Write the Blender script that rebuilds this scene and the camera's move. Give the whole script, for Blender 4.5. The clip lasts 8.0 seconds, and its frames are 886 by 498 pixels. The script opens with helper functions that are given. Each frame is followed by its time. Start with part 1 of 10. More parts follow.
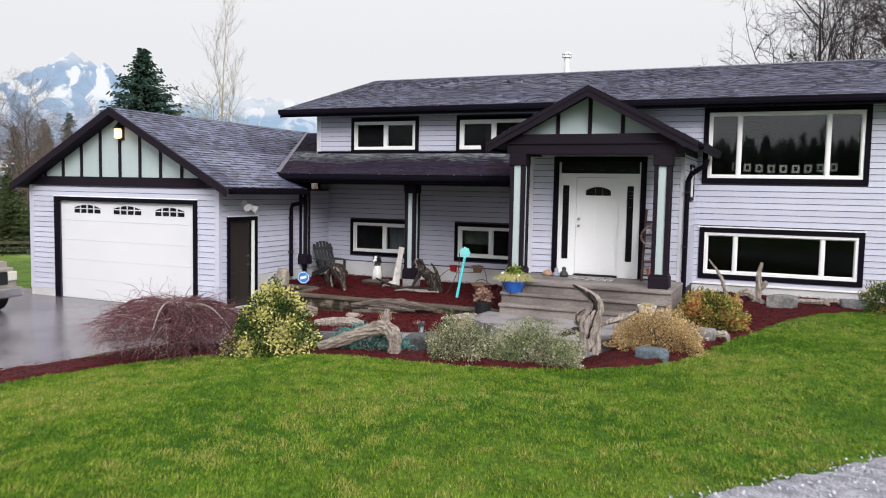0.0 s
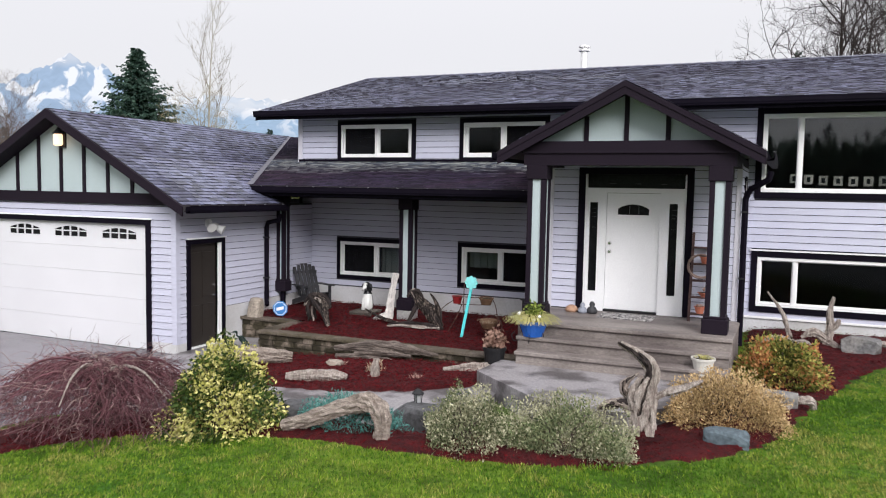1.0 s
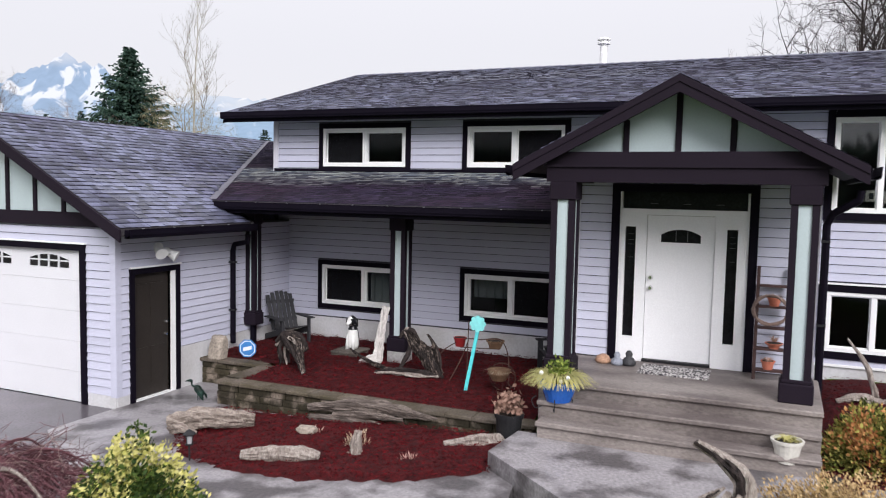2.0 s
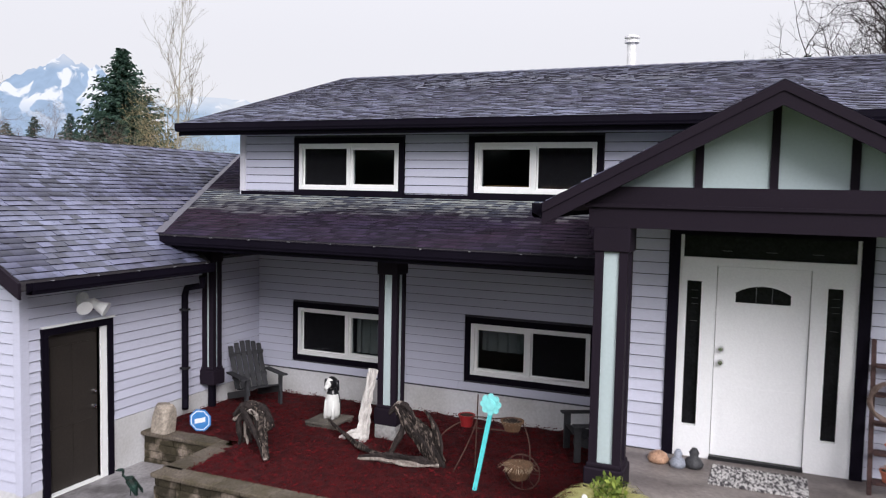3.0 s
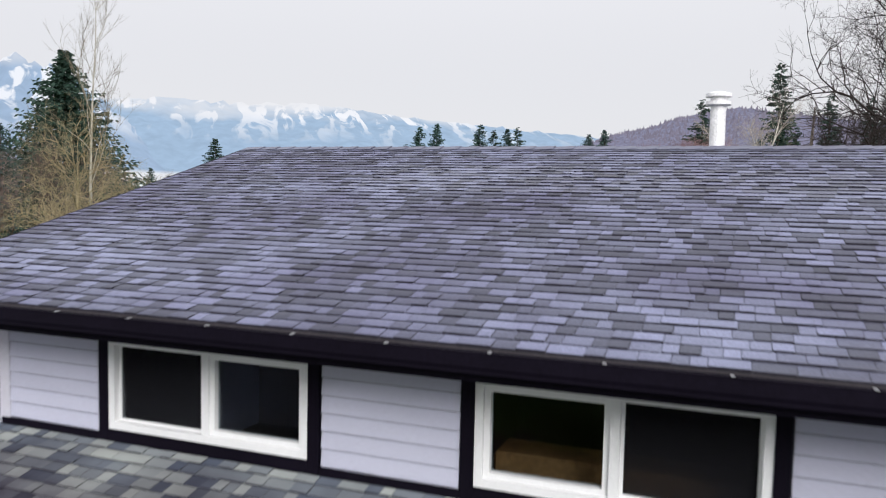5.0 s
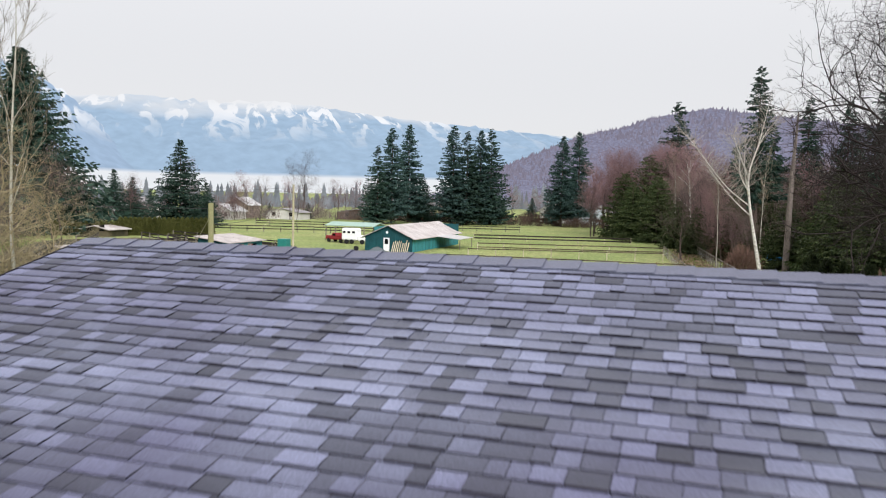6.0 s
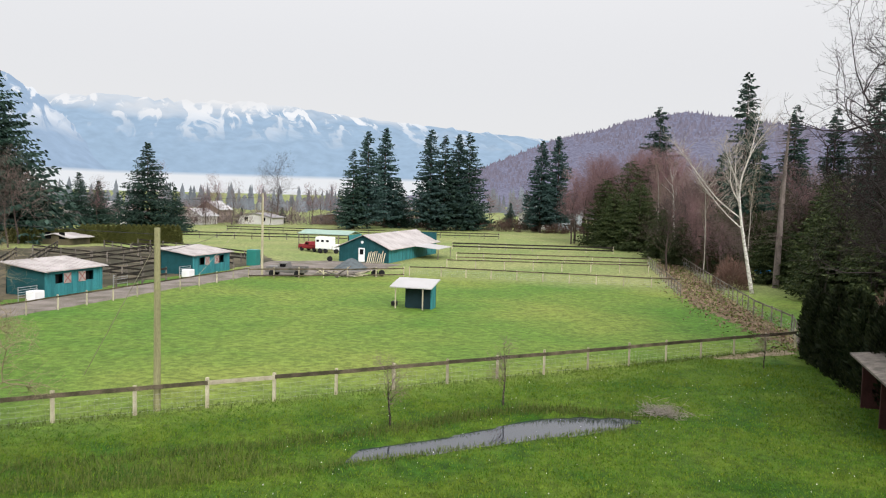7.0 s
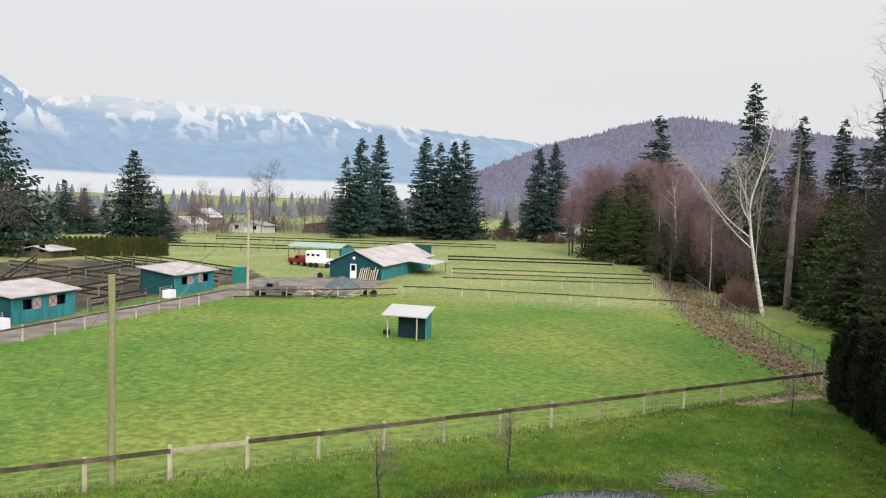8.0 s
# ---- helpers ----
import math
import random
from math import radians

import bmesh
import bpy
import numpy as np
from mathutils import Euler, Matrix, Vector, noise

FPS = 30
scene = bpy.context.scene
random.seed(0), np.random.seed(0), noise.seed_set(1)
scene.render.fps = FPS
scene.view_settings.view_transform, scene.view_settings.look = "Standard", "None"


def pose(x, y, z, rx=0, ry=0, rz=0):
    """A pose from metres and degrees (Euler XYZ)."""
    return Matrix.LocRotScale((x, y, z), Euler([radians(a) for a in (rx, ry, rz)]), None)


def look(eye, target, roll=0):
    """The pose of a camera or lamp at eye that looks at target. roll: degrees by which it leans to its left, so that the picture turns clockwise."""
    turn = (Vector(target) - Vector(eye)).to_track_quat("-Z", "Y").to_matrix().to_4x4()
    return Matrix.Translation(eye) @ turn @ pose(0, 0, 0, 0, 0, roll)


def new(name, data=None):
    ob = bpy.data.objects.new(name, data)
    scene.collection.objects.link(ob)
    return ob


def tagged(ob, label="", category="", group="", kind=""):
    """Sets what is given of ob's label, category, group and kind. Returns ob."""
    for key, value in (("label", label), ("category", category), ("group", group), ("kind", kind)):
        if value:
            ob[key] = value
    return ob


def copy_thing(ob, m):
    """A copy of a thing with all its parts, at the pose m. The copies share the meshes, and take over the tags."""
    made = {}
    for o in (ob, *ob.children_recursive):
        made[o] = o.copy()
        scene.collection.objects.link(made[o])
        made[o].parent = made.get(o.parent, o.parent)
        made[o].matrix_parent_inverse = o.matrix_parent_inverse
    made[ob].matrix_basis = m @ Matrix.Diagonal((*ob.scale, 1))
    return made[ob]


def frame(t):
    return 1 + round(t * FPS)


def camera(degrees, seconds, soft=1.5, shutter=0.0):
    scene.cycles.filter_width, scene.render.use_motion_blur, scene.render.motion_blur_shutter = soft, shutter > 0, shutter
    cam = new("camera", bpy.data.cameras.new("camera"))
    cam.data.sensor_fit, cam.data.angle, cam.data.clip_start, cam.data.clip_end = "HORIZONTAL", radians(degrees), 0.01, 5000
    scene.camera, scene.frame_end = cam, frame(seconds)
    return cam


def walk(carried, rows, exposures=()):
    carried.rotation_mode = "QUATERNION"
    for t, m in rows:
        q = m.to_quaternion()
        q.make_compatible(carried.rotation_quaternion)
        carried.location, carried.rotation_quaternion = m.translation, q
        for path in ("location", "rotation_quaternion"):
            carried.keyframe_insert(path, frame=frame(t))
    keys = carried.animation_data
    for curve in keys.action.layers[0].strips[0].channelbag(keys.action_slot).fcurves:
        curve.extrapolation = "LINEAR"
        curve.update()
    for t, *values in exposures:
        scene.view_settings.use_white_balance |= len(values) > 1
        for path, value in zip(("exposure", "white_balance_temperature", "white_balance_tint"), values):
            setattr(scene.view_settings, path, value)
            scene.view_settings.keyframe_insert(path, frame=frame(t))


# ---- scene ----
cam = camera(59.3, 8.0, soft=1.1, shutter=0.25)
PATH = [
    (0, (1.524, -1.654, 2.821), (0.718, 0.170, 2.667), 1.1),
    (0.5, (0.888, -0.352, 2.949), (0.085, 1.473, 2.796), 1.1),
    (1, (0.326, 0.901, 3.119), (-0.477, 2.726, 2.966), 1.0),
    (2.5, (-1.331, 4.454, 3.559), (-2.124, 6.284, 3.410), 1.2),
    (3, (-1.892, 5.673, 3.803), (-2.683, 7.504, 3.657), 1.2),
    (3.5, (-2.468, 6.913, 4.124), (-3.248, 8.749, 3.980), 1.3),
    (4, (-3.060, 8.293, 4.557), (-3.825, 10.135, 4.411), 1.2),
    (4.5, (-3.736, 9.826, 5.058), (-4.472, 11.680, 4.915), 1.3),
    (5, (-4.453, 11.530, 5.677), (-5.157, 13.397, 5.536), 1.2),
    (5.2, (-4.755, 12.320, 5.885), (-5.446, 14.191, 5.748), 1.2),
    (6.3, (-6.500, 16.900, 6.945), (-7.121, 18.795, 6.803), 1.3),
    (6.5, (-6.860, 17.795, 7.084), (-7.470, 19.695, 6.945), 1.3),
    (7, (-7.761, 20.199, 7.752), (-8.343, 22.107, 7.615), 1.5),
    (7.5, (-8.560, 22.511, 8.569), (-9.128, 24.424, 8.435), 1.5),
    (8, (-9.307, 24.617, 9.352), (-9.875, 26.530, 9.223), 1.7),
]
walk(cam, [(t, look(eye, target, roll)) for t, eye, target, roll in PATH],
     exposures=[(0.0, 0.12, 6450, 11), (2.5, 0.14, 6320, 14), (4.0, 0.06, 6330, 13), (5.2, 0.03, 6380, 11), (6.5, 0.06, 6450, 10), (8.0, 0.0, 6500, 10)])

# ---- light: a bright overcast day ----
world = bpy.data.worlds.new("overcast")
scene.world = world
world.use_nodes = True
wn, wl = world.node_tree.nodes, world.node_tree.links
wn.clear()
sky = wn.new("ShaderNodeTexSky")
sky.sky_type = "NISHITA"
sky.sun_disc = False
sky.sun_elevation, sky.sun_rotation = radians(32), radians(142)
clear = wn.new("ShaderNodeBackground")
clear.inputs["Strength"].default_value = 0.08
wl.new(sky.outputs[0], clear.inputs["Color"])
cloud = wn.new("ShaderNodeBackground")
cloud.inputs["Color"].default_value = (0.975, 0.97, 0.985, 1)
# an overcast sky is brighter towards the zenith
up_way = wn.new("ShaderNodeTexCoord")
up_part = wn.new("ShaderNodeSeparateXYZ")
wl.new(up_way.outputs["Generated"], up_part.inputs[0])
rise = wn.new("ShaderNodeMapRange")
rise.interpolation_type = "SMOOTHSTEP"
rise.inputs[1].default_value, rise.inputs[2].default_value = 0.12, 1.0
rise.inputs[3].default_value, rise.inputs[4].default_value = 0.825, 1.75
wl.new(up_part.outputs[2], rise.inputs[0])
wl.new(rise.outputs[0], cloud.inputs["Strength"])
veil = wn.new("ShaderNodeMixShader")
veil.inputs[0].default_value = 0.93
wout = wn.new("ShaderNodeOutputWorld")
wl.new(clear.outputs[0], veil.inputs[1])
wl.new(cloud.outputs[0], veil.inputs[2])
wl.new(veil.outputs[0], wout.inputs[0])
sun_data = bpy.data.lights.new("sun", "SUN")
sun_data.energy, sun_data.angle, sun_data.color = 3.0, radians(30), (1.0, 0.98, 0.95)
sun = new("sun", sun_data)
sun.matrix_world = look((26, -33, 26), (0, 0, 0))

# ---- materials ----
MATS = {}


def mat(name, base, rough=0.7, var=0.25, scale=1.5, fine=30.0, bump=0.15, dist=0.01, metal=0.0, alt=None,
        rnd=0.0, island=0.0, stretch=(1, 1, 1), coat=0.0, spec=0.22, local=False, contrast=(0.35, 0.65)):
    """A plain surface with variation at two scales; alt: a second colour for the large patches."""
    if name in MATS:
        return MATS[name]
    m = bpy.data.materials.new(name)
    m.use_nodes = True
    n, l = m.node_tree.nodes, m.node_tree.links
    p = n["Principled BSDF"]
    p.inputs["Roughness"].default_value, p.inputs["Metallic"].default_value = rough, metal
    p.inputs["Specular IOR Level"].default_value, p.inputs["Coat Weight"].default_value = spec, coat
    if local:
        place = n.new("ShaderNodeTexCoord").outputs["Object"]
    else:
        place = n.new("ShaderNodeNewGeometry").outputs["Position"]
    mp = n.new("ShaderNodeMapping")
    mp.inputs["Scale"].default_value = stretch
    l.new(place, mp.inputs["Vector"])
    big, small = n.new("ShaderNodeTexNoise"), n.new("ShaderNodeTexNoise")
    big.inputs["Scale"].default_value, small.inputs["Scale"].default_value = scale, fine
    big.inputs["Detail"].default_value, small.inputs["Detail"].default_value = 4, 5
    l.new(mp.outputs[0], big.inputs["Vector"])
    l.new(mp.outputs[0], small.inputs["Vector"])
    a = alt or tuple(c * (1 - var) for c in base)
    step = n.new("ShaderNodeMapRange")
    step.inputs[1].default_value, step.inputs[2].default_value = contrast
    l.new(big.outputs["Fac"], step.inputs[0])
    mix = n.new("ShaderNodeMix")
    mix.data_type = "RGBA"
    l.new(step.outputs[0], mix.inputs[0])
    mix.inputs[6].default_value, mix.inputs[7].default_value = (*a, 1), (*base, 1)
    grain = n.new("ShaderNodeMapRange")
    grain.inputs[1].default_value, grain.inputs[2].default_value = 0.3, 0.7
    grain.inputs[3].default_value, grain.inputs[4].default_value = 1 - var, 1 + var
    l.new(small.outputs["Fac"], grain.inputs[0])
    value = grain.outputs[0]
    for amount, node, socket in ((rnd, "ShaderNodeObjectInfo", "Random"), (island, "ShaderNodeNewGeometry", "Random Per Island")):
        if amount:
            r = n.new(node)
            k = n.new("ShaderNodeMapRange")
            k.inputs[3].default_value, k.inputs[4].default_value = 1 - amount, 1 + amount
            l.new(r.outputs[socket], k.inputs[0])
            t = n.new("ShaderNodeMath")
            t.operation = "MULTIPLY"
            l.new(value, t.inputs[0])
            l.new(k.outputs[0], t.inputs[1])
            value = t.outputs[0]
    tint = n.new("ShaderNodeVectorMath")
    tint.operation = "SCALE"
    l.new(mix.outputs[2], tint.inputs[0])
    l.new(value, tint.inputs["Scale"])
    l.new(tint.outputs[0], p.inputs["Base Color"])
    if bump:
        b = n.new("ShaderNodeBump")
        b.inputs["Strength"].default_value, b.inputs["Distance"].default_value = bump, dist
        l.new(small.outputs["Fac"], b.inputs["Height"])
        l.new(b.outputs[0], p.inputs["Normal"])
    MATS[name] = m
    return m


def leafy(name, c1, c2, rough=0.6, trans=0.0):
    """Foliage: each leaf or clump takes a colour between two."""
    if name in MATS:
        return MATS[name]
    m = bpy.data.materials.new(name)
    m.use_nodes = True
    n, l = m.node_tree.nodes, m.node_tree.links
    p = n["Principled BSDF"]
    p.inputs["Roughness"].default_value = rough
    p.inputs["Specular IOR Level"].default_value = 0.1
    g = n.new("ShaderNodeNewGeometry")
    mix = n.new("ShaderNodeMix")
    mix.data_type = "RGBA"
    l.new(g.outputs["Random Per Island"], mix.inputs[0])
    mix.inputs[6].default_value, mix.inputs[7].default_value = (*c1, 1), (*c2, 1)
    oi = n.new("ShaderNodeObjectInfo")
    k = n.new("ShaderNodeMapRange")
    k.inputs[3].default_value, k.inputs[4].default_value = 0.8, 1.2
    l.new(oi.outputs["Random"], k.inputs[0])
    s = n.new("ShaderNodeVectorMath")
    s.operation = "SCALE"
    l.new(mix.outputs[2], s.inputs[0])
    l.new(k.outputs[0], s.inputs["Scale"])
    l.new(s.outputs[0], p.inputs["Base Color"])
    MATS[name] = m
    return m


def glass_mat(name, gloss):
    m = bpy.data.materials.new(name)
    m.use_nodes = True
    n, l = m.node_tree.nodes, m.node_tree.links
    n.clear()
    fr = n.new("ShaderNodeFresnel")
    fr.inputs["IOR"].default_value = 1.55
    up = n.new("ShaderNodeMath")
    up.operation = "MULTIPLY_ADD"
    up.inputs[1].default_value, up.inputs[2].default_value = gloss, 0.0
    l.new(fr.outputs[0], up.inputs[0])
    tr, gl = n.new("ShaderNodeBsdfTransparent"), n.new("ShaderNodeBsdfGlossy")
    tr.inputs["Color"].default_value = (0.62, 0.66, 0.68, 1)
    gl.inputs["Roughness"].default_value = 0.02
    mx, out = n.new("ShaderNodeMixShader"), n.new("ShaderNodeOutputMaterial")
    l.new(up.outputs[0], mx.inputs[0])
    l.new(tr.outputs[0], mx.inputs[1])
    l.new(gl.outputs[0], mx.inputs[2])
    l.new(mx.outputs[0], out.inputs[0])
    return m


SIDING = mat("siding_paint", (0.50, 0.505, 0.61), 0.55, 0.06, 0.5, 60, 0.08, rnd=0.05, stretch=(0.4, 0.4, 3))
DARK = mat("dark_trim_paint", (0.0065, 0.005, 0.010), 0.6, 0.2, 2, 50, 0.1, spec=0.05)
BROWN = mat("brown_trim_paint", (0.015, 0.0105, 0.017), 0.6, 0.08, 2, 50, 0.04, spec=0.08)
WHITE = mat("white_vinyl", (0.80, 0.80, 0.80), 0.4, 0.03, 2, 40, 0.0)
DOORWHITE = mat("white_door_paint", (0.82, 0.82, 0.84), 0.45, 0.04, 1, 60, 0.05)
GARAGEWHITE = mat("garage_door_paint", (0.68, 0.68, 0.71), 0.5, 0.05, 0.8, 50, 0.05)
SAGE = mat("sage_panel_paint", (0.42, 0.495, 0.51), 0.55, 0.03, 1.2, 40, 0.03)
CONC = mat("concrete", (0.37, 0.36, 0.355), 0.65, 0.25, 1.6, 25, 0.3, alt=(0.19, 0.18, 0.185), contrast=(0.44, 0.60))
FOUND = mat("foundation_concrete", (0.58, 0.58, 0.60), 0.8, 0.08, 1.2, 30, 0.1, alt=(0.46, 0.45, 0.45))
SHINGLE = mat("asphalt_shingle", (0.113, 0.122, 0.184), 0.48, 0.3, 0.7, 90, 0.5, 0.004, alt=(0.060, 0.060, 0.106), island=0.62, spec=0.6)
SHINGLE_LOOSE = mat("asphalt_shingle_tab", (0.113, 0.122, 0.184), 0.48, 0.3, 0.7, 90, 0.5, 0.004, alt=(0.060, 0.060, 0.106), rnd=0.62, spec=0.6)
# Same shingles as above; the lower roof's weaker sheen is put into colour
LOWSHINGLE = mat("dim_shingle", (0.021, 0.016, 0.034), 0.7, 0.3, 0.7, 90, 0.5, 0.004, alt=(0.020, 0.011, 0.021), island=0.5, spec=0.08)
LOWSHINGLE_LOOSE = mat("dim_shingle_tab", (0.021, 0.016, 0.034), 0.7, 0.3, 0.7, 90, 0.5, 0.004, alt=(0.020, 0.011, 0.021), rnd=0.5, spec=0.08)
BUTT = mat("cut_shingle_edge", (0.020, 0.018, 0.027), 0.9, 0.2)
DECKING = mat("roof_deck", (0.05, 0.045, 0.05), 0.8, 0.2)
METAL = mat("galvanised_metal", (0.45, 0.45, 0.47), 0.4, 0.1, 3, 40, 0.05, metal=0.8)
CHROME = mat("brushed_chrome", (0.7, 0.7, 0.7), 0.25, 0.05, metal=1.0, bump=0)
BLACKMETAL = mat("black_metal", (0.02, 0.02, 0.022), 0.45, 0.2, 4, 60, 0.1)
DRIFT = mat("weathered_driftwood", (0.42, 0.375, 0.335), 0.8, 0.35, 30, 130, 1.0, 0.02, alt=(0.21, 0.17, 0.15), stretch=(1, 1, 0.2), contrast=(0.35, 0.68))
DRIFTLOG = mat("lying_driftwood", (0.35, 0.30, 0.26), 0.8, 0.4, 26, 110, 1.0, 0.02, alt=(0.17, 0.135, 0.115), stretch=(0.16, 1, 1), contrast=(0.35, 0.68))
DRIFTDARK = mat("dark_driftwood", (0.17, 0.135, 0.115), 0.8, 0.6, 30, 120, 1.0, 0.02, alt=(0.014, 0.010, 0.009), stretch=(1, 1, 0.25), contrast=(0.47, 0.68))
MULCH = mat("red_bark_mulch", (0.070, 0.0035, 0.005), 0.85, 0.6, 9, 70, 1.0, 0.03, alt=(0.032, 0.0018, 0.003))
CHIP = mat("red_bark_chip", (0.092, 0.005, 0.0075), 0.85, 0.3, 9, 70, 0.2, island=0.45, spec=0.15)
STONE = mat("garden_stone", (0.22, 0.21, 0.20), 0.75, 0.35, 3, 25, 0.5, 0.01, alt=(0.12, 0.12, 0.125))
BLOCK = mat("wall_block_stone", (0.185, 0.15, 0.122), 0.8, 0.35, 4, 35, 0.5, 0.01, alt=(0.035, 0.029, 0.018), rnd=0.35, contrast=(0.5, 0.66))
CAPSTONE = mat("mossy_capstone", (0.125, 0.103, 0.085), 0.8, 0.3, 3, 35, 0.5, 0.01, alt=(0.07, 0.058, 0.038), rnd=0.15)
WOODGREY = mat("weathered_grey_wood", (0.22, 0.19, 0.165), 0.8, 0.35, 2, 40, 0.4, 0.006, alt=(0.10, 0.09, 0.078), rnd=0.25)
MOSSWOOD = mat("mossy_fence_board", (0.125, 0.098, 0.068), 0.85, 0.4, 1.5, 30, 0.4, alt=(0.045, 0.040, 0.022), rnd=0.35)
PALEPOST = mat("pale_fence_post", (0.50, 0.45, 0.34), 0.8, 0.25, 2, 30, 0.3, alt=(0.34, 0.30, 0.21), rnd=0.25)
BARK = mat("tree_bark", (0.10, 0.075, 0.065), 0.85, 0.4, 2, 25, 0.6, 0.02)
TWIG = mat("bare_twigs", (0.19, 0.14, 0.125), 0.8, 0.3, 0.3, 8, 0, rnd=0.55)
TWIGRED = mat("red_bare_twigs", (0.25, 0.150, 0.157), 0.8, 0.3, 0.3, 8, 0, rnd=0.4)
TWIGPALE = mat("pale_bare_twigs", (0.34, 0.28, 0.17), 0.8, 0.3, 0.3, 8, 0, rnd=0.2)
BIRCH = mat("birch_bark", (0.74, 0.71, 0.66), 0.7, 0.25, 3, 14, 0.2, alt=(0.34, 0.31, 0.28), stretch=(1, 1, 2.5))
GLASS, PICTUREGLASS = glass_mat("window_glass", 0.25), glass_mat("coated_picture_glass", 1.6)


def screen_mat():
    """A fine dark mesh: half of it open."""
    m = bpy.data.materials.new("insect_screen")
    m.use_nodes = True
    n, l = m.node_tree.nodes, m.node_tree.links
    n.clear()
    tr, df = n.new("ShaderNodeBsdfTransparent"), n.new("ShaderNodeBsdfDiffuse")
    df.inputs["Color"].default_value = (0.012, 0.012, 0.014, 1)
    mx, out = n.new("ShaderNodeMixShader"), n.new("ShaderNodeOutputMaterial")
    mx.inputs[0].default_value = 0.6
    l.new(tr.outputs[0], mx.inputs[1])
    l.new(df.outputs[0], mx.inputs[2])
    l.new(mx.outputs[0], out.inputs[0])
    return m


SCREEN = screen_mat()
TERRACOTTA = mat("terracotta", (0.50, 0.17, 0.11), 0.8, 0.15, 6, 40, 0.2)
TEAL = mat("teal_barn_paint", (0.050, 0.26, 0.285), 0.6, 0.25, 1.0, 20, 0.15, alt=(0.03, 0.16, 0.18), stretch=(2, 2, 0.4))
# Darker teal for every wall of these buildings except the east ones
TEALDARK = mat("dark_teal_wall", (0.012, 0.075, 0.085), 0.65, 0.25, 1.0, 20, 0.15)
TINROOF = mat("weathered_metal_roof", (0.50, 0.46, 0.45), 0.5, 0.12, 0.6, 10, 0.1, alt=(0.36, 0.32, 0.31))
INTERIOR = mat("dim_interior_wall", (0.20, 0.17, 0.155), 0.9, 0.1)


# ---- mesh helpers ----
OFF = {}


def thing(name, loc, label, category, group="", kind=""):
    """An Empty at the thing's base; its parts are built in world coordinates."""
    e = new(name)
    e.empty_display_size = 0.2
    e.location = loc
    OFF[e.name] = Vector(loc)
    return tagged(e, label, category, group, kind)


def link(name, me, material, parent=None, label=""):
    if material is not None and not me.materials:
        me.materials.append(material)
    ob = new(name, me)
    if parent is not None:
        ob.parent = parent
        if parent.name in OFF:
            ob.matrix_parent_inverse = Matrix.Translation(-OFF[parent.name])
    if label:
        ob["label"] = label
    return ob


def part(name, bm, material, parent=None, label="", smooth=False):
    if len(bm.verts) < 2000:
        bmesh.ops.remove_doubles(bm, verts=bm.verts[:], dist=0.0002)
    bmesh.ops.recalc_face_normals(bm, faces=bm.faces)
    me = bpy.data.meshes.new(name)
    bm.to_mesh(me)
    bm.free()
    if smooth:
        me.polygons.foreach_set("use_smooth", [True] * len(me.polygons))
    return link(name, me, material, parent, label)


def pieces(name, bm, material, parent=None, label=""):
    """Each loose piece of the bmesh becomes a part of its own."""
    left, out = set(bm.faces), []
    while left:
        grow = [next(iter(left))]
        isle = set(grow)
        while grow:
            for e in grow.pop().edges:
                for o in e.link_faces:
                    if o not in isle:
                        isle.add(o)
                        grow.append(o)
        left -= isle
        b = bmesh.new()
        vs = {}
        for face in isle:
            for v in face.verts:
                if v not in vs:
                    vs[v] = b.verts.new(v.co)
            b.faces.new([vs[v] for v in face.verts])
        out.append(part(name, b, material, parent, label))
    bm.free()
    return out


def raw(name, verts, faces, material, parent=None, label=""):
    """A mesh from arrays: verts (n, 3), faces (m, 3 or 4)."""
    me = bpy.data.meshes.new(name)
    verts, faces = np.asarray(verts, float), np.asarray(faces, int)
    me.vertices.add(len(verts))
    me.vertices.foreach_set("co", verts.ravel())
    k = faces.shape[1]
    me.loops.add(faces.size)
    me.loops.foreach_set("vertex_index", faces.ravel())
    me.polygons.add(len(faces))
    me.polygons.foreach_set("loop_start", np.arange(0, faces.size, k))
    me.update(calc_edges=True)
    return link(name, me, material, parent, label)


CUBE = ((0, 1, 3, 2), (4, 6, 7, 5), (0, 4, 5, 1), (2, 3, 7, 6), (0, 2, 6, 4), (1, 5, 7, 3))


def hexa(bm, pts):
    """A block from eight corners ordered by (a, b, c) bits."""
    vs = [bm.verts.new(p) for p in pts]
    for f in CUBE:
        bm.faces.new([vs[i] for i in f])
    return vs


def box(bm, x0, x1, y0, y1, z0, z1):
    return hexa(bm, [(x, y, z) for x in (x0, x1) for y in (y0, y1) for z in (z0, z1)])


def rbox(bm, x0, x1, y0, y1, z0, z1, r=0.01, seg=1):
    """A block with its edges taken off."""
    b = bmesh.new()
    box(b, x0, x1, y0, y1, z0, z1)
    bmesh.ops.bevel(b, geom=b.edges[:], offset=r, segments=seg, affect="EDGES")
    me = bpy.data.meshes.new("tmp")
    b.to_mesh(me)
    b.free()
    bm.from_mesh(me)
    bpy.data.meshes.remove(me)


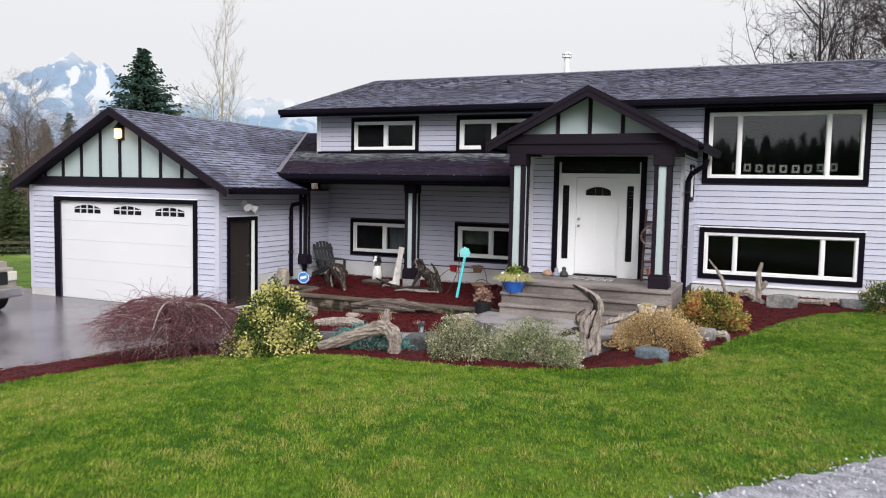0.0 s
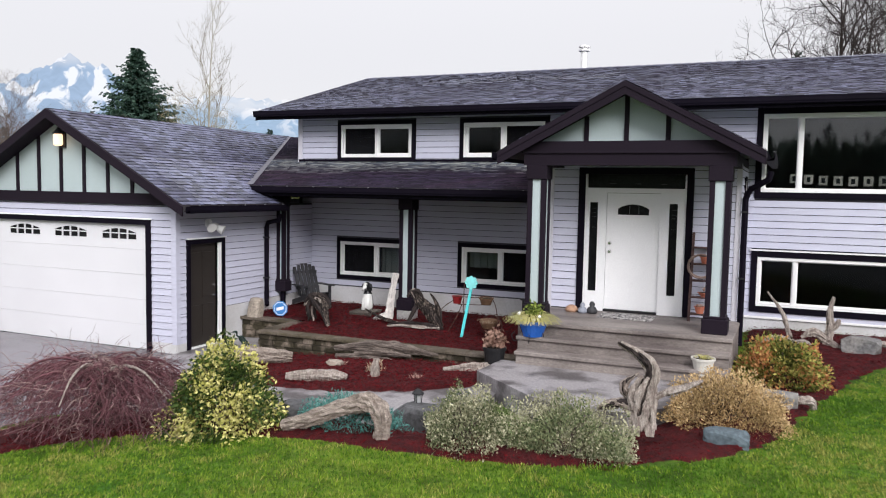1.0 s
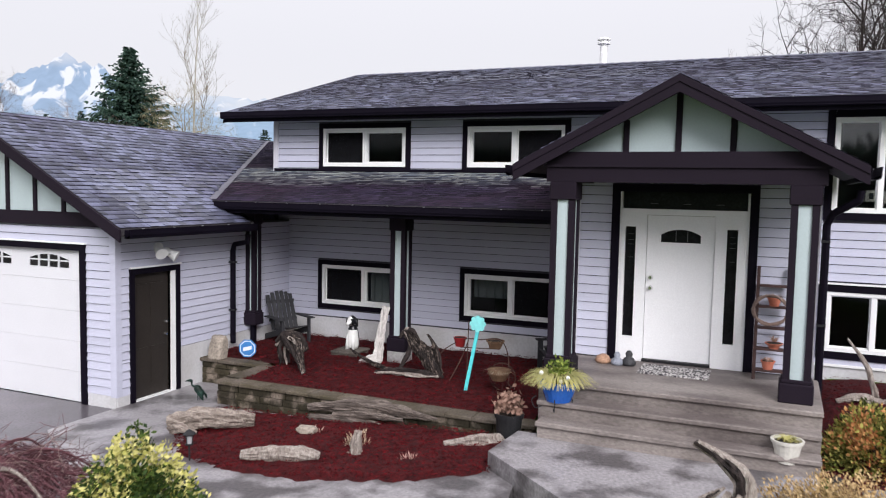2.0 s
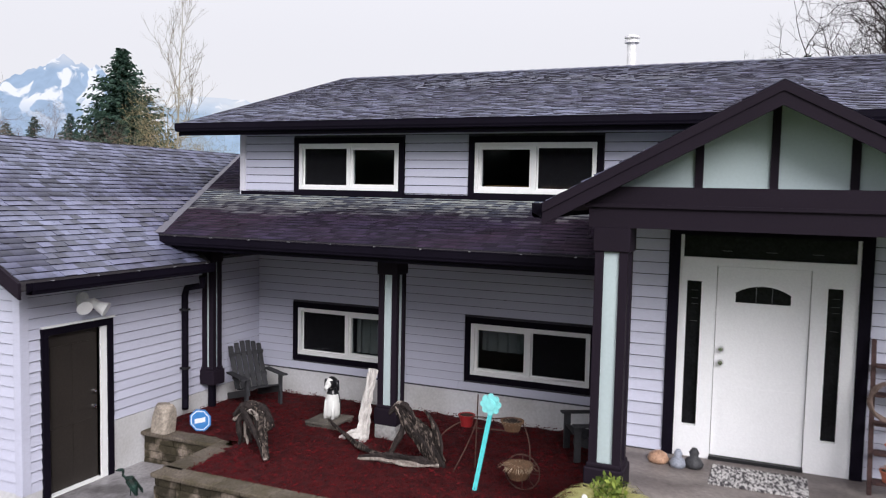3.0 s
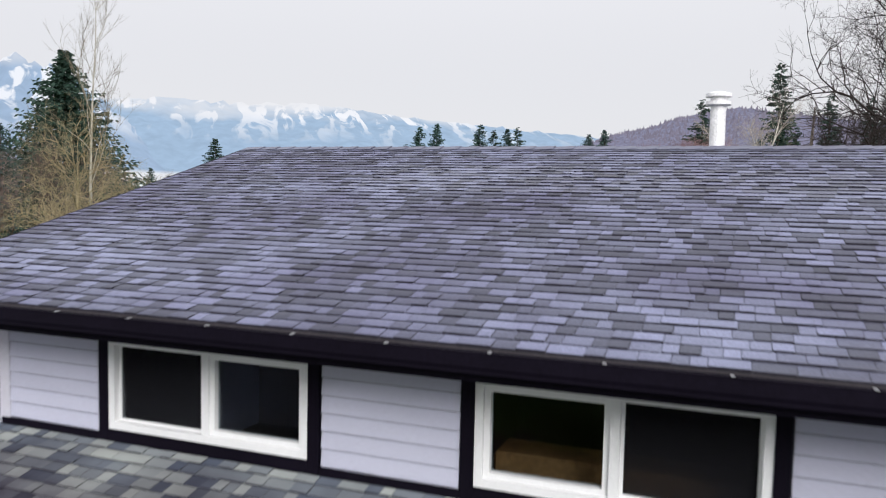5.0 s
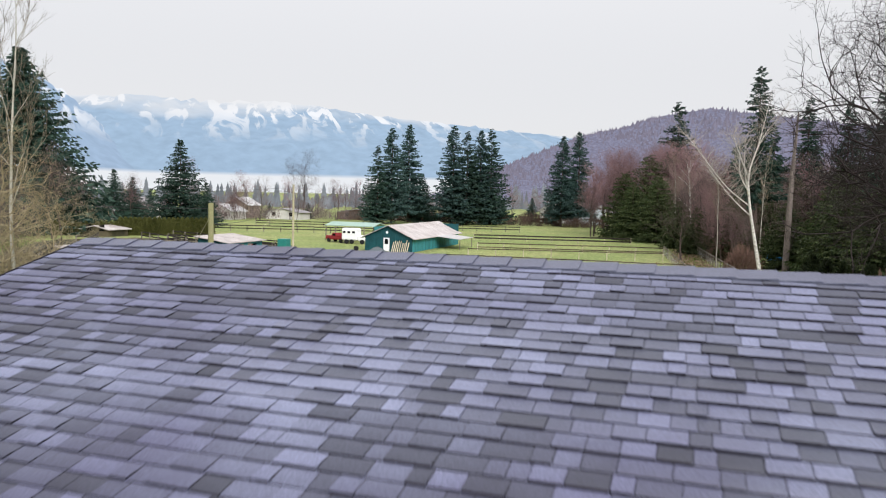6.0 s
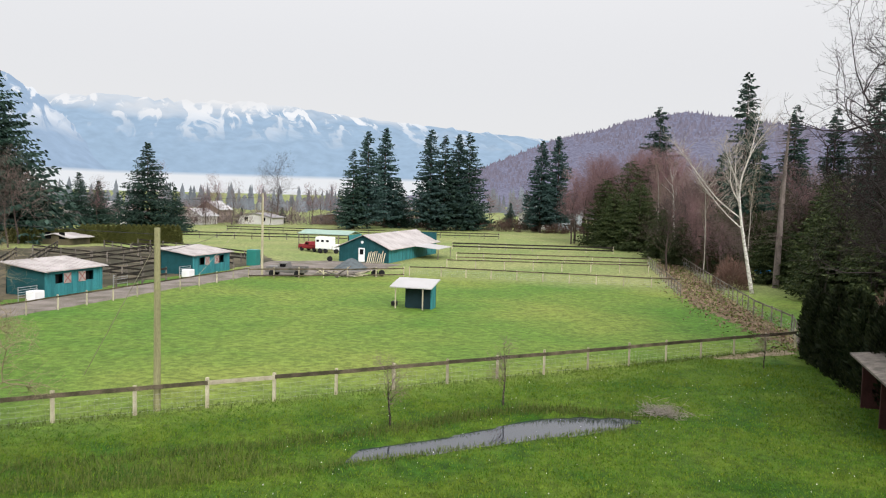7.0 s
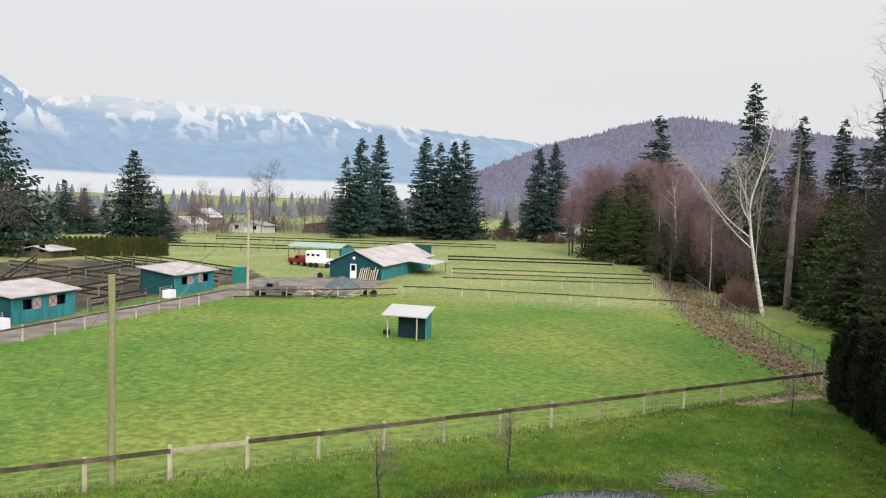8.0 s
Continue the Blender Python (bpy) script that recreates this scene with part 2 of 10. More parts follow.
def tube(bm, pts, radii, sides=8, cap=True):
    """A tapered tube along points."""
    pts = [Vector(p) for p in pts]
    rings = []
    for i, p in enumerate(pts):
        d = (pts[min(i + 1, len(pts) - 1)] - pts[max(i - 1, 0)]).normalized()
        a = d.orthogonal().normalized() if i == 0 else (rings_a - d * rings_a.dot(d)).normalized()
        rings_a = a
        b = d.cross(a)
        r = radii[i] if hasattr(radii, "__len__") else radii
        rings.append([bm.verts.new(p + (a * math.cos(q) + b * math.sin(q)) * r) for q in (2 * math.pi * k / sides for k in range(sides))])
    for r0, r1 in zip(rings, rings[1:]):
        for k in range(sides):
            bm.faces.new((r0[k], r0[(k + 1) % sides], r1[(k + 1) % sides], r1[k]))
    if cap:
        bm.faces.new(rings[0][::-1])
        bm.faces.new(rings[-1])


def lathe(bm, c, profile, sides=16):
    """A turned form from (radius, height) pairs."""
    rings = [[bm.verts.new((c[0] + r * math.cos(2 * math.pi * k / sides), c[1] + r * math.sin(2 * math.pi * k / sides), c[2] + z))
              for k in range(sides)] for r, z in profile]
    for r0, r1 in zip(rings, rings[1:]):
        for k in range(sides):
            bm.faces.new((r0[k], r0[(k + 1) % sides], r1[(k + 1) % sides], r1[k]))
    bm.faces.new(rings[0][::-1])
    bm.faces.new(rings[-1])


def front(y):
    return lambda u, d, z: (u, y - d, z)


def back(y):
    return lambda u, d, z: (u, y + d, z)


def east(x):
    return lambda u, d, z: (x + d, u, z)


def west(x):
    return lambda u, d, z: (x - d, u, z)


def slab(bm, f, u0, u1, d0, d1, z0, z1):
    return hexa(bm, [f(u, d, z) for u in (u0, u1) for d in (d0, d1) for z in (z0, z1)])


def holed(bm, f, u0, u1, z0, z1, d0, d1, holes):
    """A wall with openings through it."""
    us = sorted({u0, u1, *[h[0] for h in holes], *[h[1] for h in holes]})
    for a, b in zip(us, us[1:]):
        cut = sorted((h[2], h[3]) for h in holes if h[0] < (a + b) / 2 < h[1])
        z = z0
        for h0, h1 in cut:
            if h0 > z:
                slab(bm, f, a, b, d0, d1, z, h0)
            z = h1
        if z < z1:
            slab(bm, f, a, b, d0, d1, z, z1)
    bmesh.ops.remove_doubles(bm, verts=bm.verts[:], dist=0.0005)


ROW = 0.125
BOARDS = {}


def siding(f, parent, u0, u1, z0, z1, holes, flip=False):
    """Lap boards, one object each; alike lengths share a mesh."""
    z = z0
    while z < z1 - 0.02:
        zt = min(z + ROW, z1)
        runs = [(u0, u1)]
        for a, b, c, d in holes:
            if min(d, zt) - max(c, z) > 0.35 * (zt - z):
                runs = [r for s in runs for r in ((s[0], min(s[1], a)), (max(s[0], b), s[1])) if r[1] - r[0] > 0.03]
        for a, b in runs:
            n = max(1, round((b - a) / 3.7))
            cuts = [a] + [a + (b - a) * (k + random.uniform(-0.25, 0.25)) / n for k in range(1, n)] + [b]
            for p, q in zip(cuts, cuts[1:]):
                key = (round(q - p, 3), round(zt - z, 3), f(1, 0, 0) == f(0, 0, 0), f(0, 1, 0), f(1, 0, 0)[0] - f(0, 0, 0)[0])
                o = Vector(f(0, 0, 0))
                if key not in BOARDS:
                    bm = bmesh.new()
                    # 10 mm gap bares the dark wall, drawing the lap's shadow line
                    w, h = q - p - 0.003, zt - z - (0.010 if zt - z > 0.05 else 0)
                    hexa(bm, [Vector(f(u, d * (1 if t == 0 else 0.25), t)) - o for u in (0, w) for d in (0.001, 0.024) for t in (0, h)])
                    bmesh.ops.recalc_face_normals(bm, faces=bm.faces)
                    me = bpy.data.meshes.new("siding_board")
                    bm.to_mesh(me)
                    bm.free()
                    me.materials.append(SIDING)
                    BOARDS[key] = me
                ob = link("siding_board", BOARDS[key], None, parent)
                ob.location = Vector(f(p, 0, z))
        z += ROW


def window(f, parent, u0, u1, z0, z1, bars, trim=0.10, slide=None, glass=None):
    """White vinyl frame in dark trim, a pane between each two bars; slide: the bay with the sliding sash, the other has an insect screen."""
    bm = bmesh.new()
    w = 0.055
    for a, b in ((u0, u0 + w), (u1 - w, u1)):
        slab(bm, f, a, b, -0.10, 0.028, z0, z1)
    for a, b in ((z0, z0 + w), (z1 - w, z1)):
        slab(bm, f, u0 + w, u1 - w, -0.10, 0.028, a, b)
    for k in bars:
        slab(bm, f, k - 0.03, k + 0.03, -0.09, 0.018, z0 + w, z1 - w)
    win = part("window", bm, WHITE, parent, "white vinyl window frame in dark trim")
    bm = bmesh.new()
    for a, b, c, d in ((u0 - trim, u0, z0 - trim, z1 + trim), (u1, u1 + trim, z0 - trim, z1 + trim), (u0, u1, z0 - trim, z0), (u0, u1, z1, z1 + trim)):
        slab(bm, f, a + 0.001, b - 0.001, 0.0, 0.04, c, d)
    part("trim", bm, DARK, win, "dark painted window trim")
    edges = [u0 + w, *[k for k in bars], u1 - w]
    for i, (a, b) in enumerate(zip(edges, edges[1:])):
        bm = bmesh.new()
        lo, hi = a + (0.03 if i else 0), b - (0.03 if i < len(edges) - 2 else 0)
        slab(bm, f, lo, hi, -0.056, -0.05, z0 + w, z1 - w)
        pane = part("pane", bm, glass or GLASS, win)
        pane.visible_shadow = False
        # sash edge
        bm = bmesh.new()
        e, out = (0.04, -0.008) if slide == i else (0.022, -0.03)
        for s in ((lo, lo + e, z0 + w, z1 - w), (hi - e, hi, z0 + w, z1 - w), (lo + e, hi - e, z0 + w, z0 + w + e), (lo + e, hi - e, z1 - w - e, z1 - w)):
            slab(bm, f, s[0], s[1], -0.075, out, s[2], s[3])
        part("sash", bm, WHITE, win)
        if slide is not None and slide != i:
            bm = bmesh.new()
            slab(bm, f, lo + 0.022, hi - 0.022, -0.036, -0.034, z0 + w + 0.022, z1 - w - 0.022)
            part("insect_screen", bm, SCREEN, win, "fine dark insect screen").visible_shadow = False
    return win


def basis(u, v):
    u, v = Vector(u).normalized(), Vector(v).normalized()
    return u, v, u.cross(v).normalized()


def shingles(parent, origin, u, v, length, span, near=None, row=0.122, seed=1, cap=300, start=0.0, material=None):
    """Shingle tabs in courses. span(s): the stretch along u at s metres up the slope; near(a, s): tabs that are parts of their own."""
    rng = random.Random(seed)
    u, v, n = basis(u, v)
    if n.z < 0:
        n = -n
    o = Vector(origin)
    own, vs, fs = [], [], []
    shared = {}
    s = start
    material = material or SHINGLE
    loose = {SHINGLE: SHINGLE_LOOSE, LOWSHINGLE: LOWSHINGLE_LOOSE}.get(material, material)
    while s < length - 0.02:
        a, end = span(s + row / 2)
        t1 = min(s + row * 1.25, length)
        while a < end - 0.02:
            w = rng.choice((0.09, 0.11, 0.14, 0.17, 0.21))
            b = min(a + w, end)
            lift = 0.013 + rng.choice((0, 0.003, 0.008))
            if near and near(a, s) and len(own) < cap and b - a > w - 0.01:
                own.append((a, s, w, lift))
            else:
                i = len(vs)
                for q, r, h in ((a, s, lift), (b - 0.004, s, lift), (b - 0.004, t1, 0.004), (a, t1, 0.004), (a, s, 0.0), (b - 0.004, s, 0.0)):
                    vs.append(o + u * q + v * r + n * h)
                fs += [(i, i + 1, i + 2, i + 3), (i, i + 4, i + 5, i + 1)]
            a = b
        s += row
    if vs:
        ob = raw("shingle_field", vs, fs, material, parent)
        ob["kind"] = "stuff"
        ob.data.materials.append(BUTT)
        ob.data.polygons.foreach_set("material_index", [k % 2 for k in range(len(fs))])
    for a, s, w, lift in own:
        key = (w, round(lift, 3))
        if key not in shared:
            bm = bmesh.new()
            hexa(bm, [u * q + v * r + n * (h * (lift if r == 0 else 0.004)) for q in (0, w - 0.004) for r in (0, row * 1.25) for h in (0, 1)])
            bmesh.ops.recalc_face_normals(bm, faces=bm.faces)
            me = bpy.data.meshes.new("shingle")
            bm.to_mesh(me)
            bm.free()
            me.materials.append(loose)
            me.materials.append(BUTT)
            for face in me.polygons:
                if face.normal.dot(v) < -0.5:
                    face.material_index = 1
            shared[key] = me
        ob = link("shingle", shared[key], None, parent)
        ob.location = o + u * a + v * s


def inside(poly, x, y):
    """Which points lie in the polygon."""
    x, y = np.asarray(x, float), np.asarray(y, float)
    res = np.zeros(x.shape, bool)
    for (x0, y0), (x1, y1) in zip(poly, poly[1:] + poly[:1]):
        if y0 != y1:
            res ^= ((y0 > y) != (y1 > y)) & (x < (x1 - x0) * (y - y0) / (y1 - y0) + x0)
    return res


def ramp(v, a, b):
    t = np.clip((np.asarray(v, float) - a) / (b - a), 0, 1)
    return t * t * (3 - 2 * t)


FIELD = -2.56


def level(x, y):
    """The height of the ground: driveway 0, front lawn 0.45, the field behind lower."""
    x, y = np.asarray(x, float), np.asarray(y, float)
    lawn = 0.46 * np.clip((x + 9.2) / 5.2, 0, 1)
    court = ramp(y, 8.3, 8.9) * (1 - ramp(x, -1.4, -0.4)) * ramp(x, -10.5, -9.5)
    lawn = lawn * (1 - court) + (0.30 * np.clip((x + 9.6) / 5.4, 0, 1) - 0.08) * court
    lawn = lawn + 0.22 * ramp(x, -0.9, 0.2) * ramp(y, 12.8, 15.4)
    rear = ramp(y, 17, 33)
    return lawn * (1 - rear) + FIELD * rear - 0.10 * ramp(-x, 18, 40) * (1 - rear)


def lv(x, y):
    return float(level(x, y))


def smooth_line(pts, n=8):
    """A rounded line through the points."""
    p = [Vector(q) for q in pts]
    p = [p[0] * 2 - p[1]] + p + [p[-1] * 2 - p[-2]]
    out = []
    for a, b, c, d in zip(p, p[1:], p[2:], p[3:]):
        for k in range(n):
            t = k / n
            out.append(0.5 * ((2 * b) + (c - a) * t + (2 * a - 5 * b + 4 * c - d) * t * t + (3 * b - a - 3 * c + d) * t ** 3))
    out.append(p[-2])
    return out


def drape(name, poly, lift, material, label, category, step=0.15, rough=0.0, kind="structure", zfun=None):
    """A sheet that follows the ground inside an outline."""
    xs, ys = [p[0] for p in poly], [p[1] for p in poly]
    gx, gy = np.arange(min(xs), max(xs) + step, step), np.arange(min(ys), max(ys) + step, step)
    X, Y = np.meshgrid(gx, gy, indexing="ij")
    inn = inside(poly, X + step / 2, Y + step / 2)
    rng = np.random.RandomState(3)
    J = rng.uniform(-0.3, 0.3, (2, *X.shape)) * step
    PX, PY = X + J[0], Y + J[1]
    Z = (zfun or level)(PX, PY) + lift + rng.uniform(-rough, rough, X.shape)
    # the rim dips into the ground
    used = np.zeros(X.shape, int)
    for a in (0, 1):
        for b in (0, 1):
            used[a:X.shape[0] - 1 + a, b:X.shape[1] - 1 + b] += inn[:-1, :-1]
    Z = np.where(used < 4, Z - lift - 0.02, Z)
    idx = np.arange(X.size).reshape(X.shape)
    ii, jj = np.nonzero(inn[:-1, :-1])
    faces = np.stack([idx[ii, jj], idx[ii + 1, jj], idx[ii + 1, jj + 1], idx[ii, jj + 1]], 1)
    keep, inv = np.unique(faces, return_inverse=True)
    V = np.stack([PX.ravel(), PY.ravel(), Z.ravel()], 1)[keep]
    ob = raw(name, V, inv.reshape(faces.shape), material)
    ob.data.polygons.foreach_set("use_smooth", [True] * len(ob.data.polygons))
    return tagged(ob, label, category, kind=kind)


def plate(name, poly, z0, z1, material, label, category, bevel=0.01, zfun=None):
    """A flat cast slab with an outline, standing a little out of the ground."""
    bm = bmesh.new()
    fz = zfun or (lambda x, y: z1)
    top = [bm.verts.new((x, y, fz(x, y))) for x, y in poly]
    bot = [bm.verts.new((x, y, z0)) for x, y in poly]
    bm.faces.new(top)
    n = len(poly)
    for k in range(n):
        bm.faces.new((top[k], bot[k], bot[(k + 1) % n], top[(k + 1) % n]))
    bmesh.ops.triangulate(bm, faces=[f for f in bm.faces if len(f.verts) > 4])
    ob = part(name, bm, material)
    return tagged(ob, label, category, kind="structure")

# ---- ground ----
def axis(lo, hi, mid0, mid1, step, grow=1.25):
    mid = list(np.arange(mid0, mid1 + step / 2, step))
    s, v, left = step, mid0, []
    while v > lo:
        s *= grow
        v -= s
        left.append(max(v, lo))
    s, v, right = step, mid[-1], []
    while v < hi:
        s *= grow
        v += s
        right.append(min(v, hi))
    return np.array(left[::-1] + mid + right)


def grass_mat():
    m = bpy.data.materials.new("grass")
    m.use_nodes = True
    n, l = m.node_tree.nodes, m.node_tree.links
    p = n["Principled BSDF"]
    p.inputs["Roughness"].default_value, p.inputs["Specular IOR Level"].default_value = 0.8, 0.15
    pos = n.new("ShaderNodeNewGeometry").outputs["Position"]
    sep = n.new("ShaderNodeSeparateXYZ")
    l.new(pos, sep.inputs[0])

    def noise_of(scale, detail=5):
        t = n.new("ShaderNodeTexNoise")
        t.inputs["Scale"].default_value, t.inputs["Detail"].default_value = scale, detail
        l.new(pos, t.inputs["Vector"])
        return t.outputs["Fac"]

    def blend(fac, a, b):
        t = n.new("ShaderNodeMix")
        t.data_type = "RGBA"
        l.new(fac, t.inputs[0])
        for s, c in ((6, a), (7, b)):
            if isinstance(c, tuple):
                t.inputs[s].default_value = (*c, 1)
            else:
                l.new(c, t.inputs[s])
        return t.outputs[2]

    def stepped(v, a, b):
        t = n.new("ShaderNodeMapRange")
        t.inputs[1].default_value, t.inputs[2].default_value = a, b
        l.new(v, t.inputs[0])
        return t.outputs[0]

    def add(a, b, k):
        t = n.new("ShaderNodeMath")
        t.operation = "MULTIPLY_ADD"
        l.new(b, t.inputs[0])
        t.inputs[1].default_value = k
        l.new(a, t.inputs[2])
        return t.outputs[0]

    lush = blend(stepped(noise_of(0.35), 0.35, 0.65), (0.026, 0.078, 0.005), (0.085, 0.132, 0.012))
    pasture = blend(stepped(noise_of(0.06), 0.35, 0.65), (0.078, 0.168, 0.022), (0.182, 0.225, 0.045))
    dry = blend(stepped(noise_of(0.1), 0.35, 0.65), (0.185, 0.235, 0.075), (0.255, 0.270, 0.105))
    edge = add(sep.outputs[1], noise_of(0.15), 6.0)
    # the paddock begins at the slanting fence
    slant = n.new("ShaderNodeMath")
    slant.operation = "SUBTRACT"
    l.new(edge, slant.inputs[0])
    l.new(sep.outputs[0], slant.inputs[1])
    col = blend(stepped(slant.outputs[0], 79, 84), lush, pasture)
    col = blend(stepped(edge, 112, 122), col, dry)
    fine = stepped(noise_of(14, 8), 0.25, 0.75)
    tone = n.new("ShaderNodeMapRange")
    tone.inputs[3].default_value, tone.inputs[4].default_value = 0.5, 1.5
    l.new(fine, tone.inputs[0])
    mid = n.new("ShaderNodeMapRange")
    mid.inputs[1].default_value, mid.inputs[2].default_value, mid.inputs[3].default_value, mid.inputs[4].default_value = 0.3, 0.7, 0.62, 1.38
    l.new(noise_of(2.2), mid.inputs[0])
    k = n.new("ShaderNodeMath")
    k.operation = "MULTIPLY"
    l.new(tone.outputs[0], k.inputs[0])
    l.new(mid.outputs[0], k.inputs[1])
    s = n.new("ShaderNodeVectorMath")
    s.operation = "SCALE"
    l.new(col, s.inputs[0])
    l.new(k.outputs[0], s.inputs["Scale"])
    l.new(s.outputs[0], p.inputs["Base Color"])
    b = n.new("ShaderNodeBump")
    b.inputs["Strength"].default_value, b.inputs["Distance"].default_value = 0.6, 0.05
    l.new(fine, b.inputs["Height"])
    l.new(b.outputs[0], p.inputs["Normal"])
    return m


GRASS = grass_mat()
POND = [(-9.4, 57.6), (-11.6, 57.4), (-14.1, 55.8), (-15.3, 54.2), (-17.0, 51.9), (-18.7, 50.1), (-20.1, 48.8), (-19.6, 47.4), (-18.1, 48.5), (-16.3, 50.0), (-14.3, 51.8), (-12.2, 53.8), (-9.9, 55.8), (-9.3, 57.0)]
gx, gy = axis(-4500, 4500, -45, 20, 0.5), axis(-600, 4700, -4, 66, 0.5)
GX, GY = np.meshgrid(gx, gy, indexing="ij")
GZ = level(GX, GY)
bumps = np.array([[noise.noise((a * 0.35, b * 0.35, 0)) for b in gy] for a in gx])
near_house = (GY < 32) & (GX > -20)
GZ = GZ + np.where(near_house, 0.015, 0.05) * bumps
hole = inside(POND, GX, GY)
GZ = np.where(hole, GZ - 0.35, GZ)
gi = np.arange(GX.size).reshape(GX.shape)
quads = np.stack([gi[:-1, :-1], gi[1:, :-1], gi[1:, 1:], gi[:-1, 1:]], -1).reshape(-1, 4)
ground = raw("ground", np.stack([GX.ravel(), GY.ravel(), GZ.ravel()], 1), quads, GRASS)
ground.data.polygons.foreach_set("use_smooth", [True] * len(ground.data.polygons))
tagged(ground, "green lawn and pasture grass, yellowish further off", "ground", kind="structure")

# front lawn edge, beds, paving
EDGE = [(-12.0, 1.8), (-9.6, 3.5), (-8.15, 5.0), (-7.6, 6.1), (-7.0, 6.95), (-6.2, 7.5), (-5.2, 7.65), (-3.4, 7.72), (-1.8, 8.0), (-0.1, 9.1), (0.55, 10.6), (0.95, 12.2), (1.75, 13.9), (3.4, 15.0), (7.5, 15.6)]
EDGE = [(p.x, p.y) for p in smooth_line([Vector((a, b, 0)) for a, b in EDGE], 5)]
BED = EDGE + [(7.5, 16.2), (-0.3, 16.2), (-0.3, 11.4), (-1.0, 10.4), (-1.9, 9.75), (-2.9, 9.5), (-3.7, 8.95), (-5.0, 8.75), (-6.4, 8.7), (-8.15, 8.2), (-8.5, 6.9), (-9.2, 5.7), (-12.6, 2.9)]
drape("mulch_bed", BED, 0.035, MULCH, "red bark mulch bed curving round the lawn", "mulch bed", 0.12, 0.015)
LOWBED = [(-7.9, 11.0), (-7.3, 10.3), (-6.4, 10.05), (-5.2, 10.1), (-4.2, 10.45), (-3.55, 10.95), (-3.6, 12.25), (-8.2, 12.25), (-8.3, 11.6)]


def walk_level(x, y):
    return 0.03 + 0.30 * np.clip((np.asarray(x, float) + 9.6) / 5.4, 0, 1) + 0 * np.asarray(y, float)


drape("mulch_bed", LOWBED, 0.05, MULCH, "red bark mulch strip before the retaining wall", "mulch bed", 0.1, 0.015, zfun=walk_level)
def up_level(x, y):
    return 0.445 + 0.055 * np.clip((np.asarray(y, float) - 12.6) / 0.9, 0, 1) + 0 * np.asarray(x, float)


UPBED = [(-9.74, 13.84), (-8.22, 13.84), (-8.22, 12.71), (-3.6, 12.71), (-3.6, 16.22), (-9.74, 16.22)]
drape("mulch_bed", UPBED, 0.0, MULCH, "raised bed of red bark mulch against the house", "mulch bed", 0.1, 0.015, zfun=lambda x, y: up_level(x, y))
WET = mat("wet_stamped_concrete", (0.28, 0.265, 0.275), 0.36, 0.25, 1.7, 26, 0.35, 0.01, alt=(0.095, 0.087, 0.09), contrast=(0.40, 0.54))
DRIVE = mat("wet_driveway", (0.165, 0.15, 0.17), 0.22, 0.2, 0.35, 30, 0.15, alt=(0.10, 0.09, 0.10), contrast=(0.4, 0.6))
plate("walkway", [(-9.75, 11.9), (-9.75, 13.6), (-8.3, 13.5), (-8.2, 12.3), (-3.5, 12.3), (-3.0, 9.75), (-3.75, 8.85), (-5.0, 8.65), (-6.4, 8.6), (-8.0, 9.4), (-9.75, 10.6)], -0.3, 0, WET,
      "wet grey stamped concrete garden walk", "path", zfun=lambda x, y: float(walk_level(x, y)) + 0.02)
plate("driveway", [(-30, 2.0), (-12.4, 2.6), (-9.0, 5.8), (-7.6, 7.5), (-6.3, 8.55), (-8.05, 9.42), (-9.78, 10.62), (-9.78, 11.82), (-15.6, 11.82), (-16.2, 12.4), (-30, 12.4)], -0.4, 0, DRIVE,
      "wet dark concrete driveway before the garage", "driveway", zfun=lambda x, y: 0.03 + 0.16 * max(0.0, min(1.0, (x + 9.2) / 3.0)))
plate("landing", [(-3.62, 11.15), (-2.55, 10.2), (-1.9, 9.82), (-1.3, 10.0), (-0.7, 10.6), (-0.3, 11.3), (-0.3, 12.0), (-3.55, 12.0)], 0.1, 0.54, WET,
      "wet stamped concrete landing before the steps", "landing")
GRAVEL = mat("grey_gravel", (0.34, 0.34, 0.385), 0.85, 0.5, 6, 55, 0.9, 0.03, alt=(0.17, 0.17, 0.19))
GEDGE = [(-0.7, 2.35), (0.3, 3.75), (0.88, 4.52), (1.34, 5.02), (1.85, 5.62), (2.42, 6.4), (3.6, 7.8), (6.0, 9.9)]
drape("gravel_drive", GEDGE + [(9.5, 11.5), (9.5, -2), (-3.4, -2)], 0.03, GRAVEL, "grey gravel drive along the lawn", "gravel drive", 0.09, 0.012)

# ---- the house ----
house = thing("house", (-1.5, 16.2, 0.4), "two-storey house with lavender lap siding, dark trim and shingle roofs", "house")
XL, XR, YF, YB = -10.1, 7.5, 16.22, 25.4
RIDGE_Y, RIDGE_Z, SL = 20.8, 6.25, 0.279


def main_z(y):
    return RIDGE_Z - SL * abs(RIDGE_Y - y)


W1, W2 = (-8.965, -7.19, 3.80, 4.52), (-5.97, -4.20, 3.80, 4.52)
L1, L2 = (-8.965, -7.19, 1.14, 1.90), (-5.965, -4.20, 1.14, 1.90)
BW, LW = (-0.12, 2.87, 3.17, 4.57), (-0.12, 2.87, 1.09, 1.99)
VX0, VX1, VY = -3.43, -0.35, 14.05
HALL = (VX0 + 0.1, VX1 - 0.1, 0.6, 3.62)
WINS = [W1, W2, L1, L2, BW, LW]

